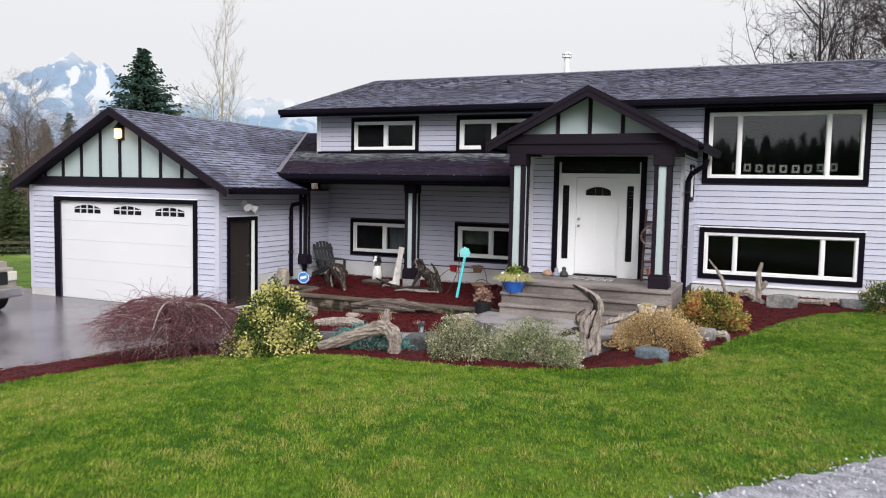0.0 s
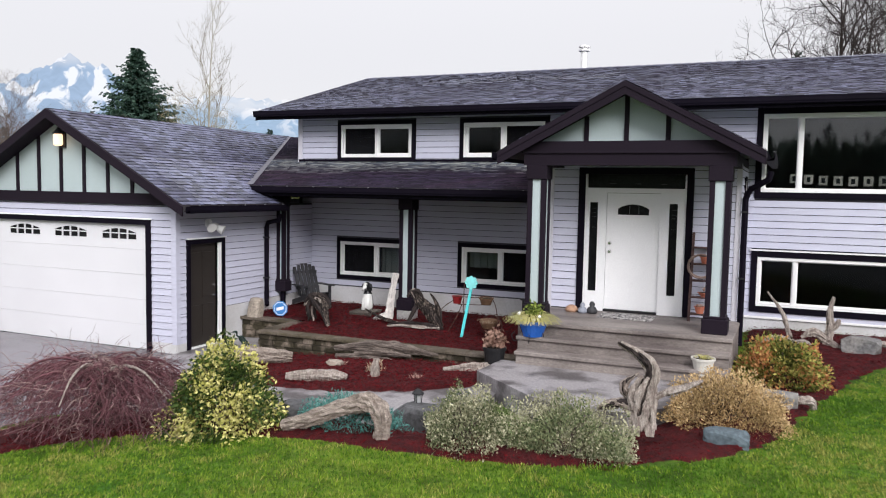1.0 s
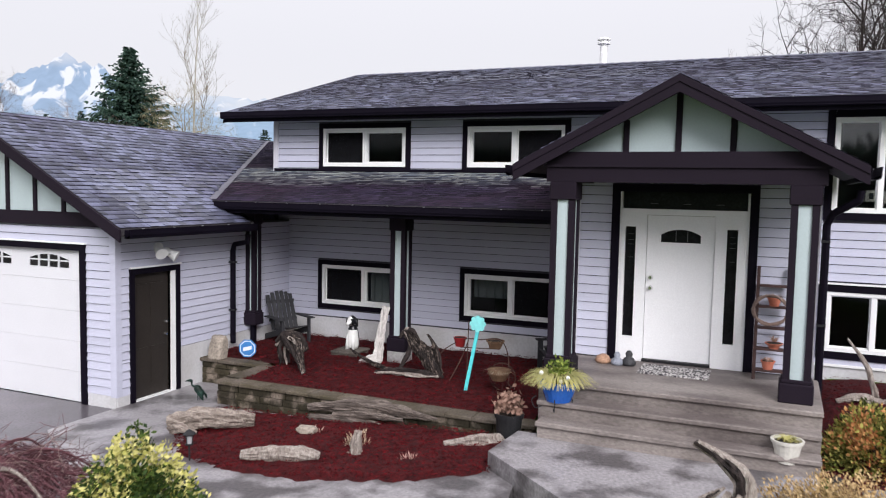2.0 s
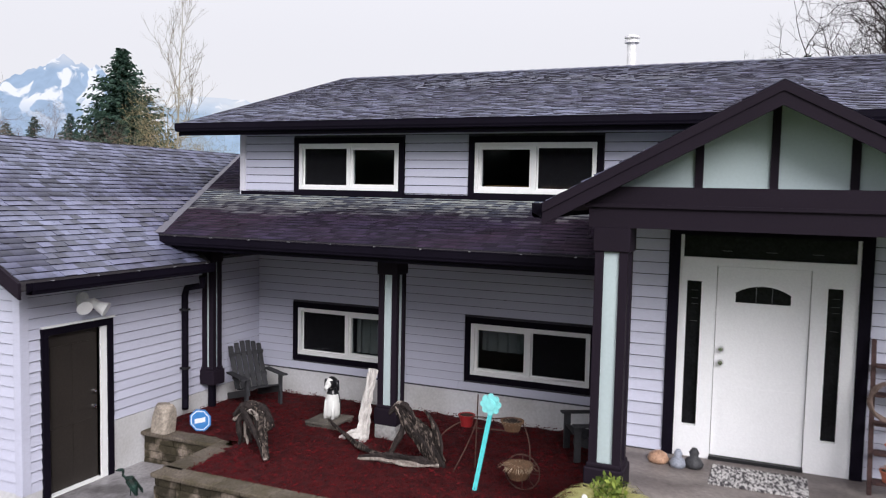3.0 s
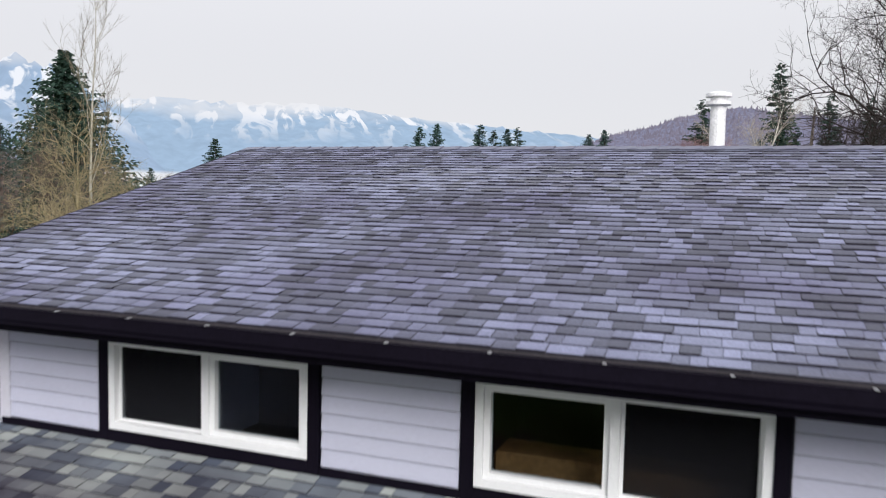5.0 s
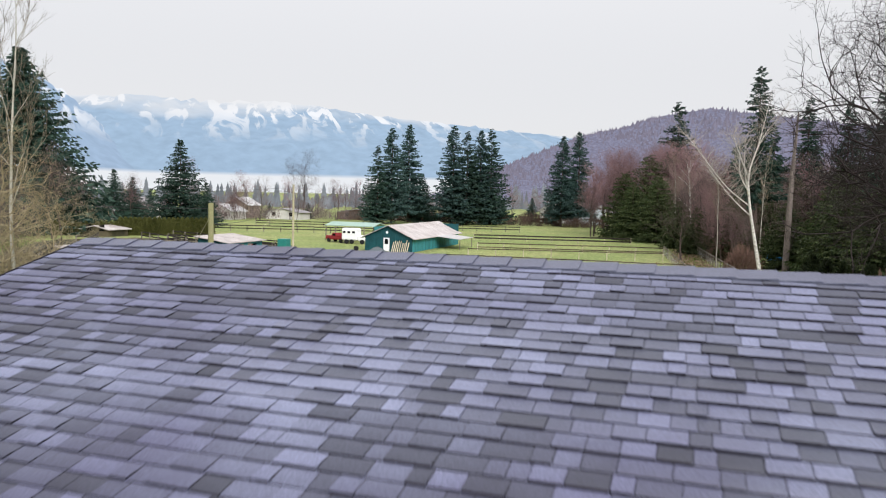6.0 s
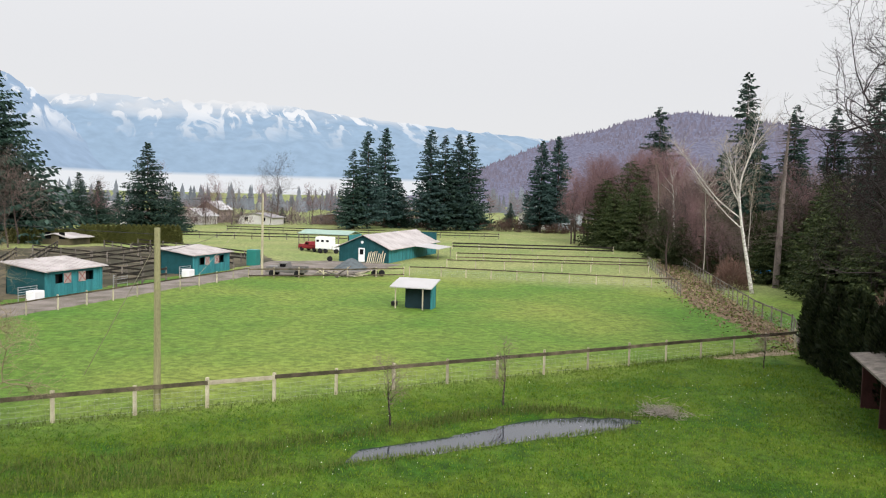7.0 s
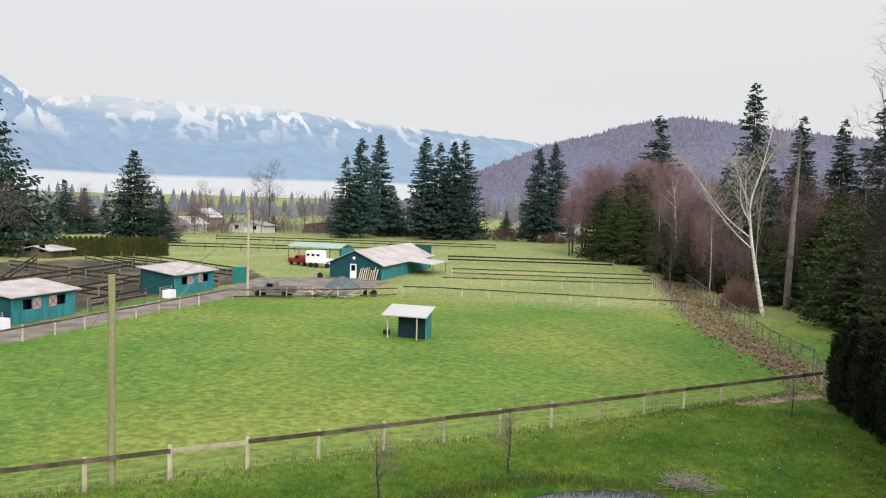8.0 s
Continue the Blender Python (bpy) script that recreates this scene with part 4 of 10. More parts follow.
for f, u0, u1, z0 in ((front(GY0), GX1 - 0.09, GX1 + 0.025, 0.2), (east(GX1), GY0 - 0.022, GY0 + 0.09, 0.2), (front(GY0), GX0 - 0.02, GX0 + 0.1, 0.2)):
    slab(bm, f, u0, u1, 0.0, 0.024, z0, 2.75)
pieces("corner_board", bm, SIDING, garage)
# overhead door
f = front(GY0)
bm = bmesh.new()
for a, b, c, d in ((GD[0] - 0.15, GD[0], 0.02, GD[3] + 0.1), (GD[1], GD[1] + 0.11, 0.02, GD[3] + 0.1), (GD[0], GD[1], GD[3], GD[3] + 0.1)):
    slab(bm, f, a, b, 0.0, 0.045, c, d)
gdoor = part("garage_door", bm, DARK, garage, "white sectional garage door in dark trim")
bm = bmesh.new()
slab(bm, f, GD[0] - 0.15, GD[1] + 0.13, 0.0, 0.06, GD[3] + 0.10, GD[3] + 0.125)
part("drip_cap", bm, WHITE, gdoor)
rows = 5
hgt = (GD[3] - GD[2]) / rows
LITES = [(c - 0.43, c + 0.43) for c in (-13.70, -12.43, -11.165)]
for k in range(rows):
    bm = bmesh.new()
    z0, z1 = GD[2] + k * hgt + 0.0015, GD[2] + (k + 1) * hgt - 0.0015
    if k == rows - 1:
        holed(bm, f, GD[0] + 0.005, GD[1] - 0.005, z0, z1, -0.08, -0.04, [(a, b, z0 + 0.18, z0 + 0.39) for a, b in LITES])
    else:
        slab(bm, f, GD[0] + 0.005, GD[1] - 0.005, -0.08, -0.04, z0, z1)
    section = part("door_section", bm, GARAGEWHITE, gdoor)
for a, b in LITES:
    z0 = GD[2] + 4 * hgt + 0.004
    bm = bmesh.new()
    slab(bm, f, a, b, -0.06, -0.055, z0 + 0.18, z0 + 0.39)
    lite = part("lite", bm, DOORGLASS, gdoor, "dark arched garage door lite")
    bm = bmesh.new()
    w = (b - a) / 4
    for q in range(1, 4):
        slab(bm, f, a + q * w - 0.012, a + q * w + 0.012, -0.05, -0.03, z0 + 0.18, z0 + 0.39)
    slab(bm, f, a, b, -0.05, -0.03, z0 + 0.275, z0 + 0.295)
    n = 10
    for q in range(n):
        u0, u1 = a + (b - a) * q / n, a + (b - a) * (q + 1) / n
        t0, t1 = [(u - a) / (b - a) * 2 - 1 for u in (u0, u1)]
        hexa(bm, [f(u, d, z) for u, t in ((u0, t0), (u1, t1)) for d in (-0.055, -0.032) for z in (z0 + 0.39 - 0.075 * t * t - 0.012, z0 + 0.395)])
    part("grille", bm, GARAGEWHITE, lite, "white grille")
# side door
f = east(GX1)
bm = bmesh.new()
for a, b, c, d in ((SD[0] - 0.09, SD[0], 0.0, SD[3] + 0.09), (SD[1] + 0.1, SD[1] + 0.19, 0.0, SD[3] + 0.09), (SD[0], SD[1] + 0.1, SD[3], SD[3] + 0.09)):
    slab(bm, f, a, b, 0.0, 0.04, c, d)
sdoor = part("side_door", bm, DARK, garage, "dark brown panelled side door in a white jamb")
bm = bmesh.new()
slab(bm, f, SD[0], SD[1], -0.10, -0.05, SD[2] + 0.02, SD[3])
for c, d in ((0.25, 0.85), (1.0, 1.85)):
    for a, b in ((SD[0] + 0.08, SD[0] + 0.33), (SD[0] + 0.4, SD[1] - 0.08)):
        slab(bm, f, a, b, -0.05, -0.042, c, d)
part("door_leaf", bm, mat("dark_brown_door", (0.030, 0.025, 0.022), 0.4, 0.15, 2, 40, 0.1), sdoor, "dark brown panelled leaf")
bm = bmesh.new()
slab(bm, f, SD[1], SD[1] + 0.1, -0.1, 0.02, 0.05, SD[3])
slab(bm, f, SD[0], SD[1], -0.1, 0.03, 0.02, 0.07)
slab(bm, f, SD[0] - 0.09, SD[1] + 0.21, 0.0, 0.055, SD[3] + 0.09, SD[3] + 0.115)
part("jamb", bm, WHITE, sdoor, "white jamb and sill")
bm = bmesh.new()
for z in (1.0, 1.2):
    tube(bm, [f(SD[1] - 0.07, -0.05, z), f(SD[1] - 0.07, -0.005, z)], [0.033, 0.022], 10)
pieces("door_knob", bm, CHROME, sdoor)
# gable
bm = bmesh.new()
g0 = [(GX - 2.75, GY0 - 0.02, 2.95), (GX + 2.75, GY0 - 0.02, 2.95), (GX, GY0 - 0.02, 2.95 + 2.75 * GS)]
v0 = [bm.verts.new(p) for p in g0]
v1 = [bm.verts.new((p[0], GY0 + 0.12, p[2])) for p in g0]
bm.faces.new(v0)
bm.faces.new(v1[::-1])
for a, b in ((0, 1), (1, 2), (2, 0)):
    bm.faces.new((v0[a], v1[a], v1[b], v0[b]))
ggable = part("gable_panel", bm, SAGE, garage, "pale sage gable panel with dark battens")
for k in range(-4, 5):
    x = GX - 0.08 + k * 0.607
    bm = bmesh.new()
    top = 2.95 + (2.75 - abs(x - GX)) * GS - 0.02
    if top > 3.0:
        box(bm, x - 0.035, x + 0.035, GY0 - 0.05, GY0 - 0.02, 2.95, top)
        part("batten", bm, BROWN, ggable)
bm = bmesh.new()
box(bm, GX0 - 0.1, GX1 + 0.1, GY0 - 0.06, GY0, 2.74, 2.95)
part("beam", bm, BROWN, garage, "dark brown beam under the gable")
bm = bmesh.new()
GE = 3.25
for sgn in (-1, 1):
    deck(bm, [(GX, GY0 - 0.4, GRZ), (GX + sgn * GE, GY0 - 0.4, gar_z(GX + GE)), (GX + sgn * GE, GY1 + 0.4, gar_z(GX + GE)), (GX, GY1 + 0.4, GRZ)] if sgn < 0 else
         [(GX, GY0 - 0.4, GRZ), (GX + GE, GY0 - 0.4, gar_z(GX + GE)), (GX + GE, 14.4, gar_z(GX + GE)), (GX + GE - 0.7, 14.6, gar_z(GX + GE - 0.7)), (GX, GY1, GRZ)], 0.11)
groof = part("roof", bm, DECKING, garage, "gabled garage roof of grey asphalt shingles")
bm = bmesh.new()
for sgn in (-1, 1):
    hexa(bm, [(GX + sgn * k, GY0 - 0.4 + d, GRZ - k * GS + h) for k in (0.0, GE + 0.02) for d in (-0.035, 0.0) for h in (-0.18, -0.005)])
    hexa(bm, [(GX + sgn * k, GY0 - 0.4 + d, GRZ - k * GS + h) for k in (0.0, GE - 0.12) for d in (0.0, 0.38) for h in (-0.13, -0.11)])
part("bargeboard", bm, BROWN, garage, "dark brown bargeboards")
gutter(east(GX + GE), garage, GY0 - 0.35, 14.35, gar_z(GX + GE) - 0.02)

# ---- plants and wood: generators ----
def rand_frames(rng, n):
    a = rng.normal(size=(n, 3))
    a /= np.linalg.norm(a, axis=1)[:, None]
    b = rng.normal(size=(n, 3))
    b -= a * (a * b).sum(1)[:, None]
    b /= np.linalg.norm(b, axis=1)[:, None]
    return a, b


def blades(name, P, A, B, length, width, material, parent=None):
    """Leaf diamonds at points P along A, as wide as B."""
    L, W = np.asarray(length).reshape(-1, 1), np.asarray(width).reshape(-1, 1)
    V = np.stack([P, P + A * L * 0.5 + B * W * 0.5, P + A * L, P + A * L * 0.5 - B * W * 0.5], 1).reshape(-1, 3)
    F = np.arange(len(V)).reshape(-1, 4)
    return raw(name, V, F, material, parent)


def lump_points(rng, n, c, r, hollow=0.5, seed=0.0):
    d = rng.normal(size=(n, 3))
    d[:, 2] = np.abs(d[:, 2]) * 1.05 - 0.12
    d /= np.linalg.norm(d, axis=1)[:, None]
    lump = np.array([noise.noise((x * 2.3 + seed, y * 2.3, z * 2.3)) for x, y, z in d])
    fine = np.array([noise.noise((x * 6 + seed, y * 6, z * 6)) for x, y, z in d])
    k = (hollow + (1 - hollow) * rng.uniform(size=n) ** 0.6) * (1 + 0.30 * lump + 0.16 * fine)
    return np.array(c) + d * k[:, None] * np.array(r), d


def bush(name, c, r, n, size, m, seed, label, stems=BARK, upright=0.0, width=0.55, category="bush", group="", cone=0.0):
    """A shrub: thin stems inside a crown of many leaves with an uneven outline."""
    rng = np.random.RandomState(seed)
    z0 = lv(c[0], c[1])
    t = thing(name, (c[0], c[1], z0), label, category, group)
    bm = bmesh.new()
    for k in range(14):
        a = rng.uniform(0, 2 * math.pi)
        q = rng.uniform(0.3, 0.9)
        e = Vector((c[0] + math.cos(a) * r[0] * q * 0.8, c[1] + math.sin(a) * r[1] * q * 0.8, z0 + r[2] * (1.05 - 0.5 * q)))
        s = Vector((c[0] + rng.uniform(-0.08, 0.08), c[1] + rng.uniform(-0.08, 0.08), z0 - 0.03))
        tube(bm, [s, s.lerp(e, 0.5) + Vector((0, 0, 0.08)), e], [0.014, 0.010, 0.004], 5)
    part("woody_base", bm, stems, t)
    P, d = lump_points(rng, n, (c[0], c[1], z0 + 0.02), r, 0.45, seed)
    P[:, 2] = np.maximum(P[:, 2], z0 + 0.01)
    if cone:
        k = 1.15 - cone * np.clip((P[:, 2] - z0) / r[2], 0, 1.2)
        P[:, 0], P[:, 1] = c[0] + (P[:, 0] - c[0]) * k, c[1] + (P[:, 1] - c[1]) * k
    A, B = rand_frames(rng, n)
    A = A * 0.7 + d * 0.7 + np.array((0, 0, upright))
    A /= np.linalg.norm(A, axis=1)[:, None]
    B = np.cross(A, B)
    B /= np.linalg.norm(B, axis=1)[:, None]
    L = size * rng.uniform(0.6, 1.3, n)
    mats = m if isinstance(m, list) else [m]
    pick = np.array([noise.noise((p[0] * 3 + seed, p[1] * 3, p[2] * 3)) for p in P]) + rng.uniform(-0.35, 0.35, n)
    for i, mm in enumerate(mats):
        lo, hi = np.quantile(pick, i / len(mats)), np.quantile(pick, (i + 1) / len(mats))
        k = (pick >= lo) & (pick <= hi)
        blades("foliage", P[k], A[k], B[k], L[k], L[k] * width, mm, t)
    return t


def snag(bm, pts, radii, rng, sides=14, rough=0.26):
    """A gnarled limb of driftwood along a rounded line."""
    line = smooth_line([Vector(p) for p in pts], 9)
    n = len(line)
    rad = [np.interp(i / (n - 1), np.linspace(0, 1, len(radii)), radii) for i in range(n)]
    start = len(bm.verts)
    tube(bm, line, rad, sides)
    bm.verts.ensure_lookup_table()
    for i in range(start, len(bm.verts)):
        v = bm.verts[i]
        ring = (i - start) // sides
        c = line[min(ring, n - 1)]
        a = ((i - start) % sides) * 2 * math.pi / sides + ring * 0.05
        p = Vector((math.cos(a) * 2.6 + pts[0][0], math.sin(a) * 2.6 + pts[0][1], ring * 0.045))
        k = 1 + rough * (1.9 * noise.noise(p) + 1.3 * noise.noise(p * 2.3) + 0.7 * noise.noise(v.co * 6))
        v.co = c + (v.co - c) * k


def driftwood(loc, limbs, label, material=DRIFT, seed=1):
    t = thing("driftwood", loc, label, "driftwood", "driftwood in the garden")
    rng = random.Random(seed)
    for i, (pts, radii) in enumerate(limbs):
        bm = bmesh.new()
        snag(bm, [Vector(loc) + Vector(p) for p in pts], radii, rng, 24)
        part("trunk" if i == 0 else "limb", bm, material, t, smooth=False)
    return t


def rock(loc, r, seed, material=STONE, label="grey weathered garden rock set in mulch"):
    bm = bmesh.new()
    bmesh.ops.create_icosphere(bm, subdivisions=3, radius=1)
    for v in bm.verts:
        k = 1 + 0.28 * noise.noise(v.co * 1.3 + Vector((seed * 7.1, 0, 0))) + 0.10 * noise.noise(v.co * 4 + Vector((seed, 3, 0)))
        q = v.co * k
        q = Vector([max(-0.78, min(0.78, c)) for c in q])
        v.co = Vector((q.x * r[0], q.y * r[1], max(q.z, -0.5) * r[2])) + Vector(loc) + Vector((0, 0, r[2] * 0.3))
    ob = part("rock", bm, material)
    return tagged(ob, label, "rock", "garden rocks")


# ---- entry steps ----
steps = thing("entry_steps", (-1.9, 12.6, 0.3), "broad concrete steps and porch floor, worn and damp", "steps")
STEPC = mat("step_concrete", (0.245, 0.215, 0.20), 0.5, 0.22, 1.6, 30, 0.3, alt=(0.125, 0.105, 0.10), contrast=(0.36, 0.62), stretch=(0.7, 1.2, 1.6))
for nm, x0, x1, y0, y1, z1 in (("porch_floor", -3.45, -0.28, 12.36, VY + 0.02, 1.1), ("tread", -3.36, -0.3, 12.08, 12.36, 0.92), ("tread", -3.30, -0.3, 11.82, 12.08, 0.735)):
    bm = bmesh.new()
    box(bm, x0 + 0.02, x1, y0 + 0.045, y1, 0.1, z1 - 0.065)
    rbox(bm, x0, x1 + 0.01, y0, y1, z1 - 0.06, z1, 0.012)
    part(nm, bm, STEPC, steps)

# ---- retaining wall of stone blocks ----
rwall = thing("retaining_wall", (-6.0, 12.3, 0.1), "low retaining wall of tan split-stone blocks with capping", "garden wall")
rng = random.Random(5)


def course(f, u0, u1, zb, rows, depth=0.2):
    for r in range(rows):
        u = u0 - (0.13 if r % 2 else 0)
        while u < u1 - 0.02:
            w = rng.choice((0.2, 0.26, 0.32))
            a, b = max(u, u0), min(u + w, u1)
            if b - a > 0.03:
                bm = bmesh.new()
                j = rng.uniform(-0.012, 0.012)
                slab(bm, f, a + 0.004, b - 0.004, -depth, j, zb + r * 0.105 + 0.003, zb + (r + 1) * 0.105 - 0.003)
                bmesh.ops.bevel(bm, geom=bm.edges[:], offset=0.008, segments=1, affect="EDGES")
                part("block", bm, BLOCK, rwall)
            u += w
    u = u0 - 0.02
    while u < u1 + 0.01:
        w = rng.choice((0.38, 0.45))
        bm = bmesh.new()
        slab(bm, f, u + 0.003, min(u + w, u1 + 0.03) - 0.003, -depth - 0.05, 0.04, zb + rows * 0.105, zb + rows * 0.105 + 0.055)
        bmesh.ops.bevel(bm, geom=bm.edges[:], offset=0.010, segments=1, affect="EDGES")
        part("capstone", bm, CAPSTONE, rwall)
        u += w


course(front(12.48), -8.45, -3.5, 0.005, 4)
course(west(-8.45), 12.68, 13.62, 0.005, 4)
course(front(13.62), -9.72, -8.49, 0.0, 4)

# ---- shrubs ----
bush("variegated_bush", (-5.42, 7.85), (0.64, 0.56, 1.0), 13000, 0.05, [leafy("dark_green_leaf", (0.014, 0.034, 0.010), (0.08, 0.12, 0.025)), leafy("yellow_leaf", (0.30, 0.30, 0.06), (0.68, 0.62, 0.26))], 3,
     "yellow and green variegated shrub at the bed's edge", upright=-0.3, cone=0.42)
GREYLEAF = [leafy("grey_green_leaf", (0.19, 0.19, 0.11), (0.52, 0.50, 0.35)), leafy("sage_green_leaf", (0.045, 0.070, 0.028), (0.27, 0.29, 0.16))]
bush("silvery_bush", (-2.62, 8.3), (0.46, 0.45, 0.57), 12000, 0.03, GREYLEAF, 4, "low grey-green shrub with fine silvery leaves", group="silvery shrubs")
bush("silvery_bush", (-1.68, 8.72), (0.82, 0.55, 0.66), 24000, 0.03, GREYLEAF, 5, "broad grey-green shrub with fine silvery leaves", group="silvery shrubs")
bush("tan_bush", (-0.20, 10.35), (0.72, 0.55, 0.56), 17000, 0.03, [leafy("tan_leaf", (0.32, 0.21, 0.09), (0.66, 0.49, 0.27)), leafy("straw_leaf", (0.13, 0.08, 0.04), (0.46, 0.34, 0.17))], 6,
     "dry tan winter shrub in the mulch bed", stems=DRIFTDARK, upright=0.4)
bush("mottled_bush", (0.34, 12.7), (0.62, 0.56, 0.64), 8000, 0.055, [leafy("deep_olive_leaf", (0.03, 0.04, 0.010), (0.09, 0.11, 0.025)), leafy("olive_leaf", (0.12, 0.12, 0.025), (0.34, 0.30, 0.09)), leafy("lime_leaf", (0.14, 0.16, 0.03), (0.40, 0.36, 0.10)), leafy("orange_leaf", (0.30, 0.10, 0.04), (0.45, 0.26, 0.10))], 7,
     "olive and orange mottled shrub beside the steps", upright=0.2)
bush("mottled_bush", (3.45, 15.1), (0.62, 0.55, 0.62), 6000, 0.045, [MATS["olive_leaf"], leafy("deep_green_leaf", (0.03, 0.05, 0.015), (0.08, 0.11, 0.03))], 8, "dark green shrub by the foundation", upright=0.2)
bush("juniper", (-4.05, 8.32), (0.66, 0.38, 0.30), 5000, 0.05, leafy("blue_green_needle", (0.035, 0.12, 0.11), (0.10, 0.24, 0.21)), 9, "low blue-green juniper under the driftwood", width=0.25)
for i, (x, y, s) in enumerate(((-5.35, 11.3, 0.16), (-4.5, 11.0, 0.09), (-6.1, 11.55, 0.1))):
    bush("dry_perennial", (x, y), (s, s, s * 1.6), 260, 0.09, leafy("dry_stalk", (0.28, 0.20, 0.13), (0.45, 0.36, 0.27)) if i == 0 else leafy("pink_stalk", (0.45, 0.26, 0.22), (0.6, 0.42, 0.36)), 20 + i, "small dry perennial clump in red mulch", width=0.12, upright=0.8, category="plant", group="perennials")

# weeping maple without leaves
MAPLE = mat("red_maple_twig", (0.13, 0.052, 0.062), 0.7, 0.3, 3, 20, 0.1)
mz = lv(-7.15, 7.62)
maple = thing("weeping_maple", (-7.15, 7.62, mz), "leafless weeping maple with fine reddish twigs", "tree")
rng = random.Random(11)
bm = bmesh.new()
snag(bm, [(-7.15, 7.62, mz - 0.03), (-7.1, 7.6, mz + 0.25), (-7.2, 7.66, mz + 0.5), (-7.28, 7.58, mz + 0.72)], [0.085, 0.07, 0.06, 0.045], rng)
part("trunk", bm, DRIFTDARK, maple)
for k in range(7):
    a = k * 2 * math.pi / 7 + rng.uniform(-0.3, 0.3)
    d = Vector((math.cos(a), math.sin(a), 0))
    c = Vector((-7.1, 7.66, mz + rng.uniform(0.5, 0.72)))
    bm = bmesh.new()
    snag(bm, [c, c + d * 0.32 + Vector((0, 0, 0.17)), c + d * 0.7 + Vector((0, 0, 0.14)), c + d * 1.05 - Vector((0, 0, 0.12))], [0.024, 0.018, 0.012, 0.006], rng, 6)
    part("branch", bm, MAPLE if k % 3 else DRIFT, maple)
tv, tf = [], []


def twig3(p, q, r0, r1, tv, tf):
    """A thin three-sided stick."""
    d = (q - p)
    if d.length < 1e-6:
        return
    a = d.orthogonal().normalized()
    b = d.normalized().cross(a)
    i = len(tv)
    for c, r in ((p, r0), (q, r1)):
        for k in range(3):
            t = k * 2.0944
            tv.append(c + (a * math.cos(t) + b * math.sin(t)) * r)
    for k in range(3):
        tf.append((i + k, i + (k + 1) % 3, i + 3 + (k + 1) % 3, i + 3 + k))


for k in range(620):
    a = rng.uniform(0, 2 * math.pi)
    d = Vector((math.cos(a) * 1.28, math.sin(a) * 0.95, 0))
    s0 = rng.uniform(0.15, 0.85)
    top = 0.86 - 0.42 * s0 ** 2 + rng.uniform(-0.15, 0.06)
    p = Vector((-7.15, 7.64, mz + top)) + d * s0
    bend = d * rng.uniform(0.10, 0.2) + Vector((rng.uniform(-0.12, 0.12), rng.uniform(-0.12, 0.12), 0))
    drop = 0.04
    r = 0.0055
    for s in range(6):
        q = p + bend * rng.uniform(0.6, 1.1) + Vector((rng.uniform(-0.06, 0.06), rng.uniform(-0.06, 0.06), rng.uniform(-0.03, 0.03) - drop))
        if q.z < mz + 0.22 + 0.15 * math.sin(k * 1.7):
            break
        twig3(p, q, r, r * 0.8, tv, tf)
        if s and rng.random() < 0.75:
            e = q + Vector((rng.uniform(-0.13, 0.13), rng.uniform(-0.13, 0.13), rng.uniform(-0.12, 0.02)))
            twig3(q, e, r * 0.7, 0.001, tv, tf)
        p, r, drop = q, r * 0.8, drop * 1.45 + 0.012
        bend = bend * 0.72
gv, gf = [], []
for k in range(2300):
    a = rng.uniform(0, 2 * math.pi)
    q = rng.uniform(0.05, 1.0)
    if noise.noise(Vector((math.cos(a) * q * 2.2, math.sin(a) * q * 2.2, 3.0))) < -0.12:
        continue
    p = Vector((-7.15 + math.cos(a) * 1.3 * q, 7.64 + math.sin(a) * 0.9 * q, mz + 0.12 + rng.uniform(0.05, 0.78) * (1 - 0.45 * q * q)))
    d = Vector((math.cos(a), math.sin(a), 0)) * 0.6 + Vector((rng.gauss(0, 0.6), rng.gauss(0, 0.6), rng.gauss(0, 0.35)))
    r = rng.uniform(0.003, 0.007)
    for s in range(5):
        d = (d + Vector((rng.gauss(0, 0.4), rng.gauss(0, 0.4), rng.gauss(-0.12, 0.3)))).normalized()
        e = p + d * rng.uniform(0.07, 0.14)
        if e.z < mz + 0.05:
            break
        twig3(p, e, r, r * 0.8, *((gv, gf) if k % 3 == 0 else (tv, tf)))
        p, r = e, r * 0.8
raw("old_twig_crown", gv, gf, mat("grey_maple_twig", (0.30, 0.20, 0.19), 0.8, 0.3, 3, 20, 0.1), maple, "greyish older twigs")
raw("twig_crown", tv, tf, MAPLE, maple, "fine reddish weeping twigs")

# ---- driftwood ----
driftwood((-4.0, 7.98, 0.47), [([(-0.62, -0.12, 0.03), (-0.28, -0.02, 0.15), (0.1, 0.08, 0.30), (0.36, 0.10, 0.36), (0.52, 0.03, 0.24), (0.55, -0.02, 0.0)], [0.065, 0.085, 0.10, 0.10, 0.085, 0.07]),
                               ([(-0.62, -0.12, 0.03), (-0.45, 0.1, 0.05), (-0.2, 0.15, 0.02)], [0.06, 0.06, 0.03])], "arched grey driftwood log at the lawn's edge", DRIFTLOG, 2)
driftwood((0.3, 14.9, 0.66), [([(0.2, 0, -0.02), (0.12, 0, 0.3), (0.02, 0, 0.55), (-0.2, 0, 0.85)], [0.04, 0.035, 0.03, 0.012]),
                              ([(0.2, 0, 0.02), (-0.05, -0.1, 0.1), (-0.3, -0.15, 0.02)], [0.07, 0.05, 0.03]), ([(0.2, 0, 0.02), (0.4, -0.05, 0.06), (0.5, -0.05, 0.0)], [0.05, 0.04, 0.02])], "thin forked driftwood branch by the foundation", DRIFT, 4)
